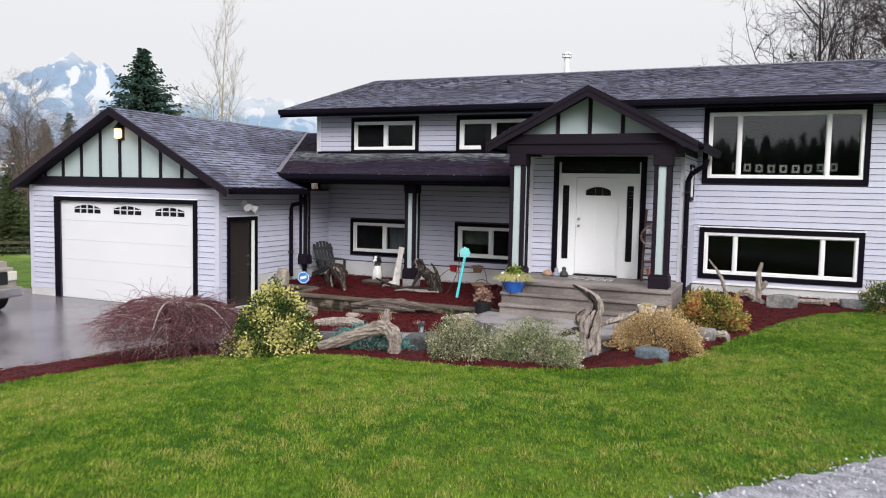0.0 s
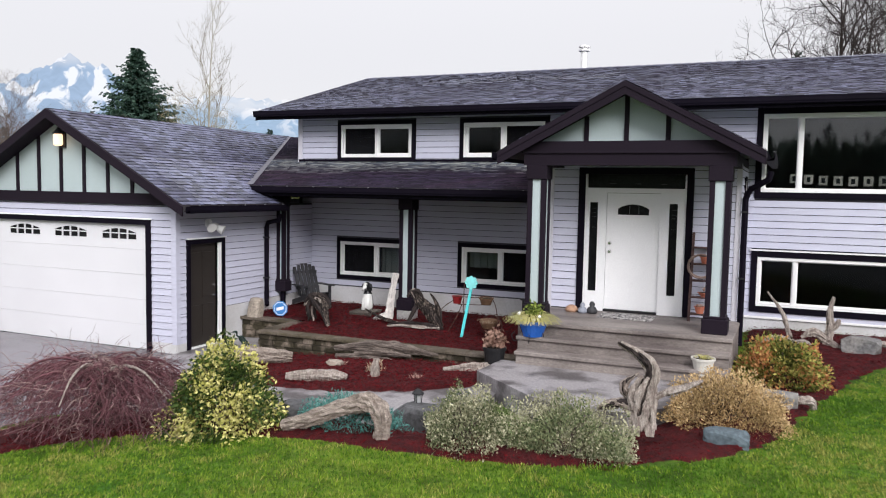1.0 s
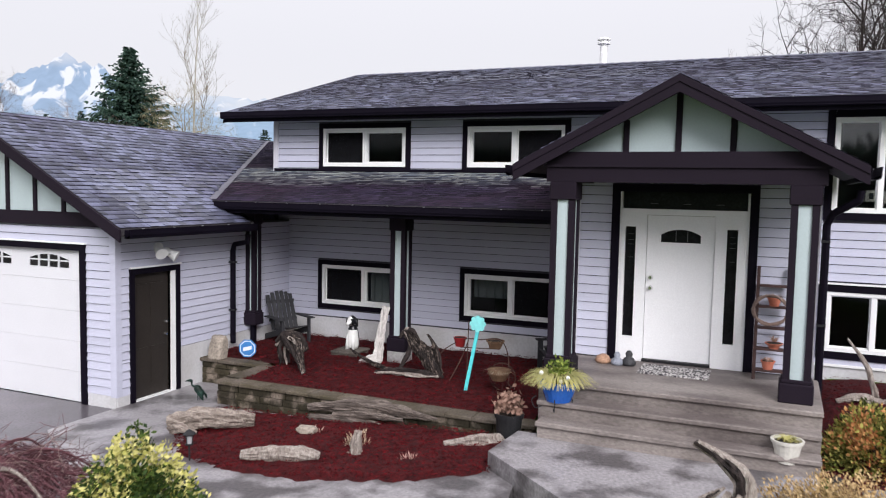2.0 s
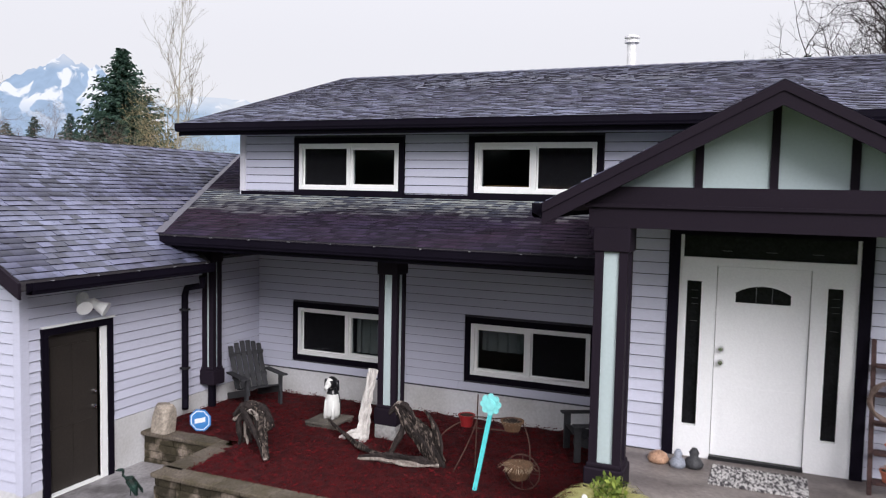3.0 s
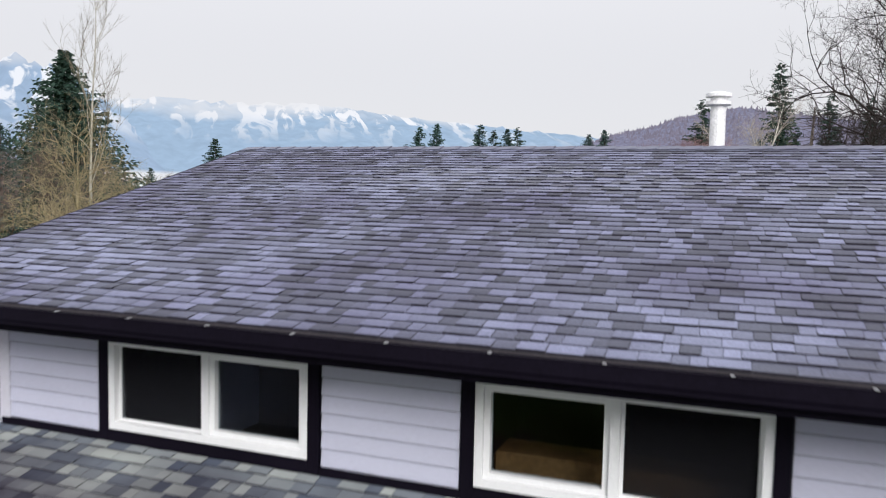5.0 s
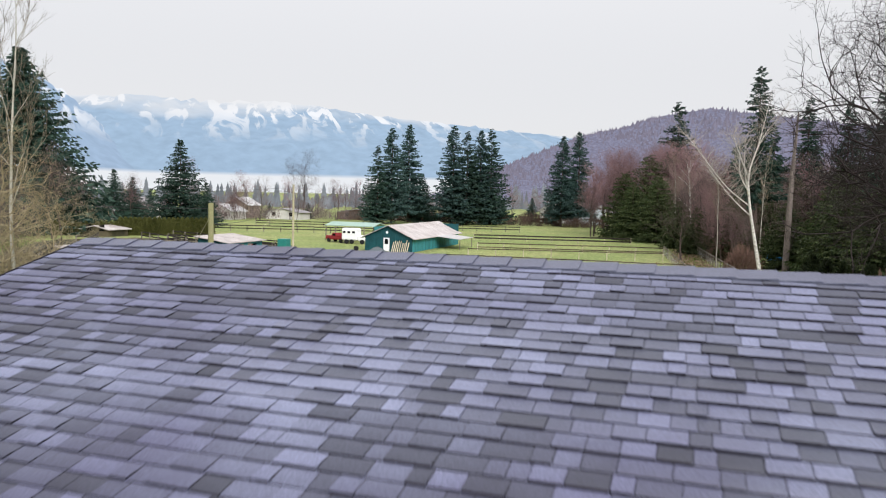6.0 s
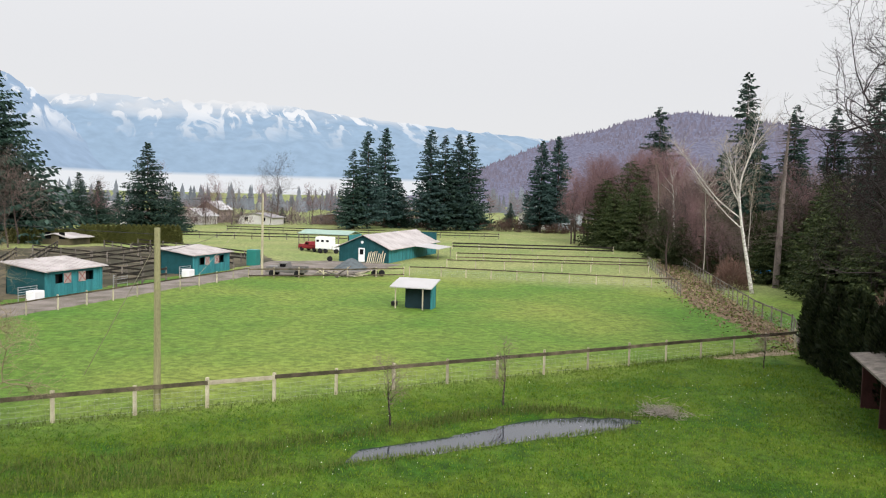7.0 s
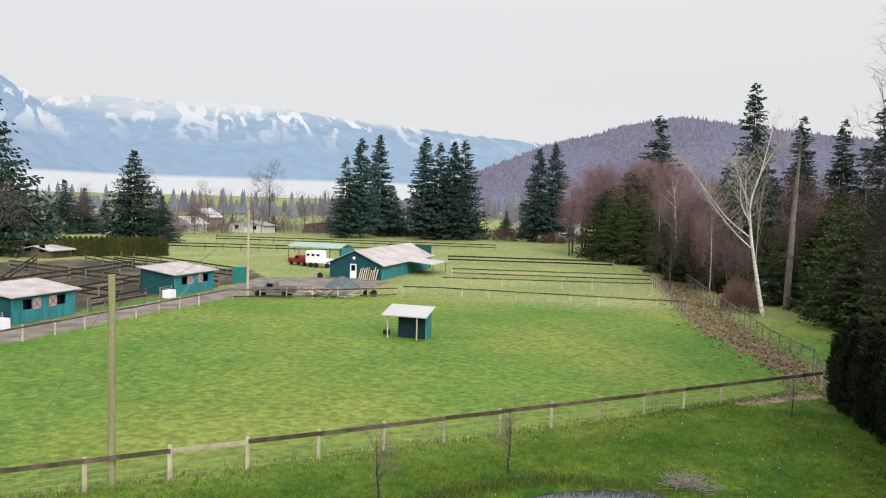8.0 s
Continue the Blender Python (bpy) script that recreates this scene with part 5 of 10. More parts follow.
driftwood((1.02, 15.0, 0.66), [([(0, 0, -0.02), (0.05, 0, 0.3), (0.03, 0, 0.6), (0.08, 0, 0.82)], [0.085, 0.055, 0.035, 0.022]),
                               ([(0, 0, 0.1), (-0.2, -0.03, 0.22), (-0.38, -0.05, 0.12)], [0.07, 0.06, 0.02]), ([(0.0, 0, 0.2), (0.14, 0, 0.36), (0.17, 0, 0.46)], [0.05, 0.04, 0.02]),
                               ([(0, 0, 0.05), (0.1, -0.12, 0.05), (0.22, -0.2, 0.0)], [0.07, 0.05, 0.03])], "gnarled upright driftwood root by the foundation", DRIFT, 5)
driftwood((2.0, 15.1, 0.66), [([(-0.6, 0, 0.06), (-0.2, 0.02, 0.09), (0.2, 0, 0.10), (0.45, 0, 0.14), (0.62, -0.02, 0.02)], [0.03, 0.035, 0.04, 0.045, 0.03]), ([(0.3, 0, 0.1), (0.36, -0.02, 0.0)], [0.035, 0.03])], "pale driftwood limb lying in mulch", DRIFT, 6)
driftwood((-5.9, 10.5, 0.30), [([(-0.42, -0.17, 0.03), (-0.1, -0.03, 0.05), (0.2, 0.08, 0.05), (0.42, 0.17, 0.03)], [0.05, 0.085, 0.09, 0.05])], "flat pale driftwood slab on red mulch", DRIFT, 7)
driftwood((-4.0, 11.8, 0.36), [([(-0.32, -0.25, 0.02), (0, 0, 0.04), (0.3, 0.28, 0.03)], [0.04, 0.075, 0.05])], "pale driftwood slab beside the landing", DRIFT, 8)
driftwood((-5.7, 12.22, 0.40), [([(-0.9, -0.08, 0.0), (-0.3, 0, 0.07), (0.3, 0.06, 0.08), (0.85, 0.12, 0.02)], [0.04, 0.075, 0.08, 0.025]), ([(-0.8, -0.05, 0.03), (-0.2, -0.03, 0.11), (0.4, 0.03, 0.10), (0.95, 0.1, 0.03)], [0.025, 0.04, 0.045, 0.015]), ([(-0.5, -0.1, -0.05), (0.0, -0.06, 0.0), (0.5, 0.0, -0.02)], [0.03, 0.045, 0.02]), ([(-0.85, -0.12, -0.12), (-0.3, -0.08, -0.10), (0.2, -0.05, -0.13)], [0.035, 0.05, 0.03])], "long grey driftwood log against the stone wall", mat("damp_driftwood", (0.20, 0.165, 0.145), 0.8, 0.4, 26, 110, 1.0, 0.02, alt=(0.07, 0.055, 0.048), stretch=(0.16, 1, 1), contrast=(0.35, 0.68)), 9)
driftwood((-7.55, 11.25, 0.2), [([(-0.45, -0.25, 0.07), (-0.1, -0.05, 0.13), (0.25, 0.15, 0.12), (0.5, 0.3, 0.1)], [0.11, 0.13, 0.12, 0.07]), ([(-0.4, -0.25, 0.02), (-0.2, -0.3, 0.06), (0.0, -0.25, 0.0)], [0.07, 0.06, 0.03])], "thick weathered driftwood log beside the walk", DRIFTLOG, 10)
driftwood((-5.2, 11.0, 0.28), [([(0, 0, -0.02), (0.01, 0, 0.15), (0.04, 0.0, 0.3)], [0.075, 0.06, 0.04]), ([(0, 0, 0.03), (-0.1, -0.03, 0.02)], [0.04, 0.02])], "small upright driftwood stub in mulch", DRIFT, 12)
def root_mass(loc, strands, label, seed, palette):
    """A weathered root: twisted strands, dark with a few bleached ones; strands: line, spread at each point, count, radius."""
    t = thing("driftwood", loc, label, "driftwood", "driftwood in the garden")
    rng = random.Random(seed)
    for line, spread, count, r in strands:
        for k in range(count):
            a0, turn, q = rng.uniform(0, 6.28), rng.uniform(-1.8, 1.8), rng.uniform(0.45, 1.0)
            pts = []
            for i, (p, w) in enumerate(zip(line, spread)):
                a = a0 + turn * i / max(1, len(line) - 1)
                pts.append(Vector(loc) + Vector(p) + Vector((math.cos(a), 0.8 * math.sin(a), 0.55 * math.sin(a * 1.7 + k))) * w * q)
            for p in pts:
                p.z = max(p.z, loc[2] + 0.01)
            rr = r * rng.uniform(0.6, 1.3)
            bm = bmesh.new()
            snag(bm, pts, [rr * 0.6, rr, rr * 0.9, rr * 0.35], rng, 12, 0.3)
            part("strand", bm, palette[k % len(palette)], t)
    return t


ROOTBLACK = mat("blackened_root", (0.040, 0.030, 0.028), 0.75, 0.5, 24, 120, 0.8, 0.02, alt=(0.012, 0.009, 0.009), stretch=(1, 1, 0.3))
DARKROOT = (DRIFTDARK, ROOTBLACK, ROOTBLACK, DRIFTDARK, DRIFT)
root_mass((-7.84, 13.6, 0.5), (([(0.36, -0.28, 0.03), (0.16, -0.12, 0.26), (-0.06, 0.06, 0.38), (-0.24, 0.2, 0.42)], (0.03, 0.10, 0.17, 0.20), 16, 0.034),
                               ([(-0.36, 0.12, 0.34), (-0.20, 0.16, 0.47), (-0.02, 0.14, 0.46), (0.14, 0.06, 0.34)], (0.10, 0.10, 0.11, 0.12), 13, 0.040),
                               ([(-0.26, 0.16, 0.46), (-0.30, 0.14, 0.28), (-0.26, 0.10, 0.12), (-0.24, 0.08, 0.0)], (0.10, 0.10, 0.08, 0.10), 7, 0.032)),
          "dark twisted driftwood stump on red mulch", 13, DARKROOT)
root_mass((-5.8, 14.05, 0.5), (([(0.26, 0.02, 0.02), (0.10, 0.0, 0.30), (-0.10, 0.0, 0.48), (-0.26, 0.0, 0.66)], (0.10, 0.13, 0.10, 0.05), 15, 0.034),
                              ([(-0.34, 0.0, 0.58), (-0.24, 0.0, 0.69), (-0.13, -0.02, 0.64), (-0.04, -0.03, 0.54)], (0.05, 0.05, 0.05, 0.05), 6, 0.030),
                              ([(-0.20, 0.0, 0.50), (-0.22, -0.04, 0.36), (-0.30, -0.08, 0.20), (-0.36, -0.10, 0.06)], (0.03, 0.03, 0.04, 0.04), 4, 0.026),
                              ([(0.30, 0.02, 0.05), (0.0, -0.10, 0.07), (-0.35, -0.14, 0.08), (-0.70, -0.16, 0.03)], (0.05, 0.06, 0.05, 0.03), 8, 0.034),
                              ([(-0.30, -0.12, 0.07), (-0.75, 0.05, 0.08), (-1.20, 0.35, 0.10), (-1.62, 0.62, 0.16)], (0.03, 0.02, 0.02, 0.02), 4, 0.026),
                              ([(0.28, 0.04, 0.05), (0.26, 0.04, 0.30), (0.18, 0.04, 0.52), (0.08, 0.04, 0.66)], (0.03, 0.04, 0.03, 0.03), 4, 0.020)),
          "dark driftwood root with a long lying limb", 14, DARKROOT)
root_mass((-1.02, 9.55, 0.45), (([(0.0, 0.0, 0.0), (-0.02, 0.0, 0.24), (-0.02, 0.0, 0.44), (0.03, 0.0, 0.62)], (0.17, 0.13, 0.14, 0.08), 19, 0.040),
                               ([(0.03, 0.0, 0.48), (0.07, 0.0, 0.74), (-0.04, 0.03, 0.86), (-0.30, 0.07, 0.98)], (0.05, 0.06, 0.05, 0.045), 8, 0.036),
                               ([(0.07, 0.0, 0.38), (0.22, 0.04, 0.47), (0.40, 0.08, 0.54), (0.58, 0.11, 0.63)], (0.04, 0.04, 0.04, 0.03), 6, 0.036),
                               ([(-0.06, 0.0, 0.18), (-0.20, -0.03, 0.32), (-0.34, -0.04, 0.30), (-0.47, -0.02, 0.22)], (0.05, 0.05, 0.05, 0.05), 7, 0.040),
                               ([(-0.08, 0.0, 0.34), (-0.20, -0.02, 0.46), (-0.21, -0.02, 0.56), (-0.09, 0.0, 0.67)], (0.03, 0.03, 0.03, 0.03), 5, 0.032)),
          "upright gnarled grey driftwood stump in mulch", 3, (DRIFT, DRIFT, DRIFTLOG, DRIFT, DRIFTDARK, DRIFT, ROOTBLACK))
driftwood((-6.84, 14.66, 0.5), [([(0.0, -0.08, -0.02), (0.0, -0.04, 0.3), (0.03, 0.0, 0.62), (0.07, 0.05, 0.93)], [0.075, 0.062, 0.06, 0.056]), ([(0.0, -0.08, 0.07), (-0.14, -0.14, 0.06), (-0.30, -0.18, 0.0)], [0.07, 0.05, 0.025]), ([(0.0, -0.08, 0.05), (0.05, -0.17, 0.01)], [0.06, 0.04])], "bleached pale driftwood post leaning on the column", mat("bleached_driftwood", (0.66, 0.63, 0.60), 0.8, 0.12, 3, 30, 0.4, alt=(0.5, 0.47, 0.45)), 15)
driftwood((0.55, 11.3, 0.47), [([(-0.12, -0.06, 0.02), (0.0, 0, 0.12), (0.16, 0.06, 0.12), (0.2, 0.1, 0.02)], [0.04, 0.05, 0.05, 0.03])], "small pale driftwood knot by the lawn", DRIFT, 16)
driftwood((-8.7, 4.25, 0.1), [([(-0.3, 0, 0.05), (0, 0.05, 0.14), (0.3, 0.1, 0.06)], [0.09, 0.12, 0.06])], "grey driftwood lump in the bed", DRIFT, 17)

# ---- rocks ----
rock((-0.15, 9.55, 0.48), (0.30, 0.16, 0.14), 1, mat("blue_grey_stone", (0.10, 0.13, 0.15), 0.7, 0.3, 4, 25, 0.4), "flat blue-grey stone in red mulch")
rock((1.5, 14.75, 0.64), (0.36, 0.22, 0.24), 2)
rock((2.75, 15.1, 0.66), (0.30, 0.2, 0.18), 3)
rock((0.3, 11.35, 0.47), (0.34, 0.16, 0.2), 4, label="pale rock behind the tan shrub")
rock((-4.75, 8.55, 0.36), (0.42, 0.2, 0.2), 5, mat("dark_edge_stone", (0.09, 0.09, 0.095), 0.6, 0.35, 3, 25, 0.5), "dark stone edging the walk")
rock((-3.35, 8.85, 0.36), (0.5, 0.24, 0.26), 6, MATS["dark_edge_stone"], "dark stone edging the walk")
rock((-5.7, 8.5, 0.3), (0.3, 0.2, 0.16), 7, MATS["dark_edge_stone"], "dark stone edging the walk")
rock((-9.45, 13.72, 0.50), (0.17, 0.16, 0.33), 8, mat("tan_stone", (0.36, 0.31, 0.26), 0.8, 0.3, 5, 30, 0.4), "tan upright stone on the wall by the garage")
rock((-6.2, 11.5, 0.28), (0.16, 0.1, 0.07), 9, MATS["tan_stone"], "small tan stone in mulch")

# loose bark chips over the beds
rngs = np.random.RandomState(4)
for poly, zf, n in ((BED, None, 26000), (LOWBED, walk_level, 9000), (UPBED, up_level, 12000)):
    bx = [p[0] for p in poly]
    by = [p[1] for p in poly]
    x, y = rngs.uniform(min(bx), max(bx), n * 3), rngs.uniform(min(by), max(by), n * 3)
    k = inside(poly, x, y) & (y > 3.2)
    x, y = x[k][:n], y[k][:n]
    z = (zf(x, y) if zf else level(x, y)) + (0.05 if zf is walk_level else 0.035 if zf is None else 0.005) + rngs.uniform(0, 0.02, len(x))
    A, B = rand_frames(rngs, len(x))
    A[:, 2] *= 0.35
    ob = blades("bark_chips", np.stack([x, y, z], 1), A, B, rngs.uniform(0.03, 0.075, len(x)), rngs.uniform(0.008, 0.018, len(x)), CHIP)
    tagged(ob, "loose red bark chips on the bed", "bark chips", kind="stuff")

# ---- grass blades on the front lawn ----
n = 620000
x, y = rngs.uniform(-9.0, 7.5, n), 1.8 + 13.8 * rngs.uniform(0, 1, n) ** 1.25
lawn_poly = EDGE + [(9.5, 15.8), (9.5, 9.0)] + GEDGE[::-1] + [(-3.0, 1.0), (-12, 1.0)]
k = inside(lawn_poly, x, y)
x, y = x[k], y[k]
grid_x, grid_y = np.arange(-9.5, 8.0, 0.05), np.arange(1.5, 16, 0.05)
patch = np.array([[noise.noise((a * 0.55, b * 0.55, 0)) + 0.6 * noise.noise((a * 1.9, b * 1.9, 4.0)) for b in grid_y] for a in grid_x])
tuft = np.array([[noise.noise((a * 4.5, b * 4.5, 9.0)) + 0.7 * noise.noise((a * 9.0, b * 9.0, 2.0)) for b in grid_y] for a in grid_x])
cell = np.clip(((x + 9.5) / 0.05).astype(int), 0, len(grid_x) - 1), np.clip(((y - 1.5) / 0.05).astype(int), 0, len(grid_y) - 1)
broad, clump = patch[cell], tuft[cell]
A = rngs.normal(size=(len(x), 3)) * 0.5
A[:, 2] = np.abs(A[:, 2]) * 0.4 + 0.75
A /= np.linalg.norm(A, axis=1)[:, None]
B = np.cross(A, rngs.normal(size=(len(x), 3)))
B /= np.linalg.norm(B, axis=1)[:, None]
P = np.stack([x, y, level(x, y) - 0.005], 1)
L = np.maximum(0.018, 0.036 + 0.016 * rngs.uniform(size=len(x)) + 0.026 * clump)
tone = 0.8 * broad + 0.9 * clump + rngs.uniform(-0.4, 0.4, len(x))
for lo, hi, m in ((-9, -0.20, leafy("deep_grass_blade", (0.018, 0.060, 0.004), (0.070, 0.150, 0.010))), (-0.20, 0.44, leafy("grass_blade", (0.050, 0.114, 0.008), (0.168, 0.238, 0.024))), (0.44, 9, leafy("yellow_grass_blade", (0.12, 0.155, 0.022), (0.32, 0.325, 0.085)))):
    k = (tone >= lo) & (tone < hi)
    lawn = blades("lawn_grass", P[k], A[k], B[k], L[k], np.full(k.sum(), 0.0085), m)
    tagged(lawn, "short damp lawn grass, patchy green and yellowish", "grass", kind="stuff")
# loose stones of the gravel drive
n = 9000
x, y = rngs.uniform(0.0, 6.0, n), rngs.uniform(2.2, 9.5, n)
k = inside(GEDGE + [(9.5, 11.5), (9.5, -2), (-3.4, -2)], x, y)
x, y = x[k], y[k]
A, B = rand_frames(rngs, len(x))
tagged(blades("gravel_stones", np.stack([x, y, level(x, y) + 0.045], 1), A, B, rngs.uniform(0.02, 0.045, len(x)), rngs.uniform(0.015, 0.03, len(x)), leafy("gravel_stone", (0.16, 0.16, 0.18), (0.50, 0.50, 0.56))), "loose grey stones on the gravel drive", "gravel", kind="stuff")

# ---- furniture and ornaments by the house ----
def adirondack(loc, turn):
    """A slatted garden chair, built at the origin and turned into place."""
    M = Matrix.Translation(loc) @ Matrix.Rotation(radians(turn), 4, "Z") @ Matrix.Diagonal((0.86, 0.86, 0.86, 1))
    CH = mat("grey_stained_chair_wood", (0.038, 0.038, 0.043), 0.6, 0.25, 4, 40, 0.3, local=True)
    e = new("garden_chair")
    e.matrix_world = M
    tagged(e, "dark grey slatted garden chair on the mulch bed", "chair", "garden chairs")

    def add(name, bm):
        bmesh.ops.recalc_face_normals(bm, faces=bm.faces)
        me = bpy.data.meshes.new(name)
        bm.to_mesh(me)
        bm.free()
        me.materials.append(CH)
        ob = new(name, me)
        ob.parent = e
    for i in range(6):
        x = -0.27 + i * 0.108
        h = 0.92 + 0.10 * math.cos((i - 2.5) * 0.55)
        bm = bmesh.new()
        hexa(bm, [(x + a, 0.18 + b + 0.32 * t, 0.26 + (h - 0.22) * t) for a in (-0.045, 0.045) for b in (0, 0.022) for t in (0, 1)])
        bmesh.ops.bevel(bm, geom=bm.edges[:], offset=0.006, segments=1, affect="EDGES")
        add("back_slat", bm)
    for i in range(5):
        bm = bmesh.new()
        y = -0.32 + i * 0.105
        hexa(bm, [(a, y + b, 0.36 - (y + 0.32) * 0.24 + h - b * 0.24) for a in (-0.28, 0.28) for b in (0, 0.09) for h in (0, 0.022)])
        add("seat_slat", bm)
    for s in (-1, 1):
        bm = bmesh.new()
        rbox(bm, s * 0.36 - 0.065, s * 0.36 + 0.065, -0.38, 0.36, 0.53, 0.555, 0.006)
        add("armrest", bm)
        bm = bmesh.new()
        rbox(bm, s * 0.32 - 0.02, s * 0.32 + 0.02, -0.34, -0.24, 0.0, 0.53, 0.005)
        add("leg", bm)
        bm = bmesh.new()
        hexa(bm, [(s * 0.295 + a, b, (0.02 if b > 0 else 0.27) + h) for a in (-0.016, 0.016) for b in (-0.34, 0.55) for h in (-0.02, 0.10)])
        add("side_rail", bm)
    for z, y in ((0.42, 0.25), (0.8, 0.40)):
        bm = bmesh.new()
        box(bm, -0.33, 0.33, y + 0.02, y + 0.045, z, z + 0.07)
        add("back_rail", bm)
    return e


adirondack((-9.15, 15.36, 0.5), 62)
adirondack((-3.95, 15.3, 0.52), -62)

# dog statue, one plain mesh, on a board
bm = bmesh.new()
c = Vector((-7.6, 15.05, 0.58))
lathe(bm, c, [(0.09, 0.0), (0.12, 0.06), (0.115, 0.2), (0.09, 0.34), (0.065, 0.40), (0.05, 0.42)], 12)
for s in (-1, 1):
    tube(bm, [c + Vector((s * 0.06, -0.10, 0)), c + Vector((s * 0.055, -0.07, 0.25))], [0.032, 0.03], 8)
b2 = bmesh.new()
bmesh.ops.create_icosphere(b2, subdivisions=2, radius=0.095)
for v in b2.verts:
    v.co = Vector((v.co.x * 0.9, v.co.y * 1.15, v.co.z)) + c + Vector((0, -0.04, 0.5))
me = bpy.data.meshes.new("tmp")
b2.to_mesh(me)
b2.free()
bm.from_mesh(me)
bpy.data.meshes.remove(me)
tube(bm, [c + Vector((0, -0.1, 0.48)), c + Vector((0, -0.2, 0.45))], [0.05, 0.032], 8)
for s in (-1, 1):
    tube(bm, [c + Vector((s * 0.08, -0.03, 0.54)), c + Vector((s * 0.105, -0.03, 0.40))], [0.035, 0.02], 6)
dog = part("dog_statue", bm, None, None, smooth=True)
dog.data.materials.append(mat("black_glaze", (0.012, 0.012, 0.014), 0.3, 0.1, 5, 30, 0, coat=0.3))
dog.data.materials.append(mat("white_glaze", (0.7, 0.7, 0.68), 0.3, 0.05, 5, 30, 0, coat=0.3))
for f in dog.data.polygons:
    q = f.center - c
    f.material_index = 1 if (q.z < 0.33 and q.y < -0.02) or (q.z > 0.40 and abs(q.x) < 0.035 and q.y < -0.08) else 0
tagged(dog, "black and white seated dog statue on a board", "statue")
bm = bmesh.new()
for k in range(3):
    rbox(bm, -7.85 + k * 0.165, -7.70 + k * 0.165, 14.72, 15.25, 0.54, 0.575, 0.005)
box(bm, -7.85, -7.37, 14.75, 14.80, 0.50, 0.54)
box(bm, -7.85, -7.37, 15.15, 15.20, 0.50, 0.54)
board = part("wooden_board", bm, WOODGREY)
tagged(board, "small weathered slatted board under the statue", "board")

# turquoise flower stake
TURQ = mat("turquoise_paint", (0.10, 0.60, 0.62), 0.45, 0.1, 3, 30, 0.05)
fs = thing("flower_stake", (-4.85, 13.6, 0.5), "turquoise painted wooden flower on a stake", "garden ornament")
bm = bmesh.new()
a, b = Vector((-4.87, 13.58, 0.48)), Vector((-4.72, 13.66, 1.42))
hexa(bm, [p + Vector((s, t, 0)) for p in (a, b) for s in (-0.025, 0.025) for t in (-0.012, 0.012)])
part("stake", bm, TURQ, fs)
for k in range(8):
    q = k * math.pi / 4
    bm = bmesh.new()
    cc = b + Vector((math.cos(q) * 0.085, -0.015, 0.06 + math.sin(q) * 0.085))
    tube(bm, [cc, cc + Vector((0, -0.02, 0))], 0.038, 10)
    part("petal", bm, mat("pale_turquoise_paint", (0.25, 0.72, 0.72), 0.45, 0.08), fs)
bm = bmesh.new()
tube(bm, [b + Vector((0, -0.012, 0.06)), b + Vector((0, -0.045, 0.06))], 0.06, 14)
part("flower_centre", bm, MATS["pale_turquoise_paint"], fs)

# yard sign: plain blue octagon
sg = thing("yard_sign", (-8.96, 13.88, 0.5), "blue and white octagonal yard sign on a stake", "sign")
c, d, side = Vector((-8.96, 13.88, 0.655)), Vector((0.3, -0.954, 0)), Vector((0.954, 0.3, 0))


def octagon(name, r, d0, d1, material):
    """A flat-topped eight-sided plate."""
    bm = bmesh.new()
    rings = [[bm.verts.new(c + d * q + (side * math.cos(a) + Vector((0, 0, math.sin(a)))) * r) for a in (np.arange(8) + 0.5) * math.pi / 4] for q in (d0, d1)]
    for k in range(8):
        bm.faces.new((rings[0][k], rings[0][(k + 1) % 8], rings[1][(k + 1) % 8], rings[1][k]))
    bm.faces.new(rings[0])
    bm.faces.new(rings[1])
    part(name, bm, material, sg)


octagon("plate", 0.16, 0.0, 0.012, mat("sign_blue", (0.05, 0.20, 0.50), 0.4, 0.05))
octagon("border", 0.140, 0.0125, 0.015, mat("sign_white", (0.75, 0.78, 0.82), 0.4, 0.05))
octagon("field", 0.126, 0.0155, 0.018, MATS["sign_blue"])
bm = bmesh.new()
hexa(bm, [c + side * u + d * q + Vector((0, 0, z + 0.25 * u)) for u in (-0.075, 0.075) for q in (0.0185, 0.021) for z in (-0.032, 0.032)])
part("bar", bm, MATS["sign_white"], sg)
bm = bmesh.new()
box(bm, c.x - 0.012, c.x + 0.012, c.y + 0.006, c.y + 0.02, 0.42, c.z)
part("stake", bm, METAL, sg)


def pot(name, c, r0, r1, h, material, label, soil=True, group=""):
    t = thing(name, c, label, "plant pot", group)
    bm = bmesh.new()
    lathe(bm, c, [(r0, 0), (r0 * 1.02, 0.01), (r1 * 0.97, h * 0.86), (r1 * 1.08, h * 0.87), (r1 * 1.1, h), (r1 * 0.95, h), (r1 * 0.9, h * 0.88)], 18)
    part("body", bm, material, t)
    if soil:
        bm = bmesh.new()
        lathe(bm, (c[0], c[1], c[2] + h * 0.86), [(r1 * 0.88, 0), (r1 * 0.88, 0.01)], 14)
        part("soil", bm, mat("potting_soil", (0.04, 0.03, 0.024), 0.9, 0.3), t)
    return t


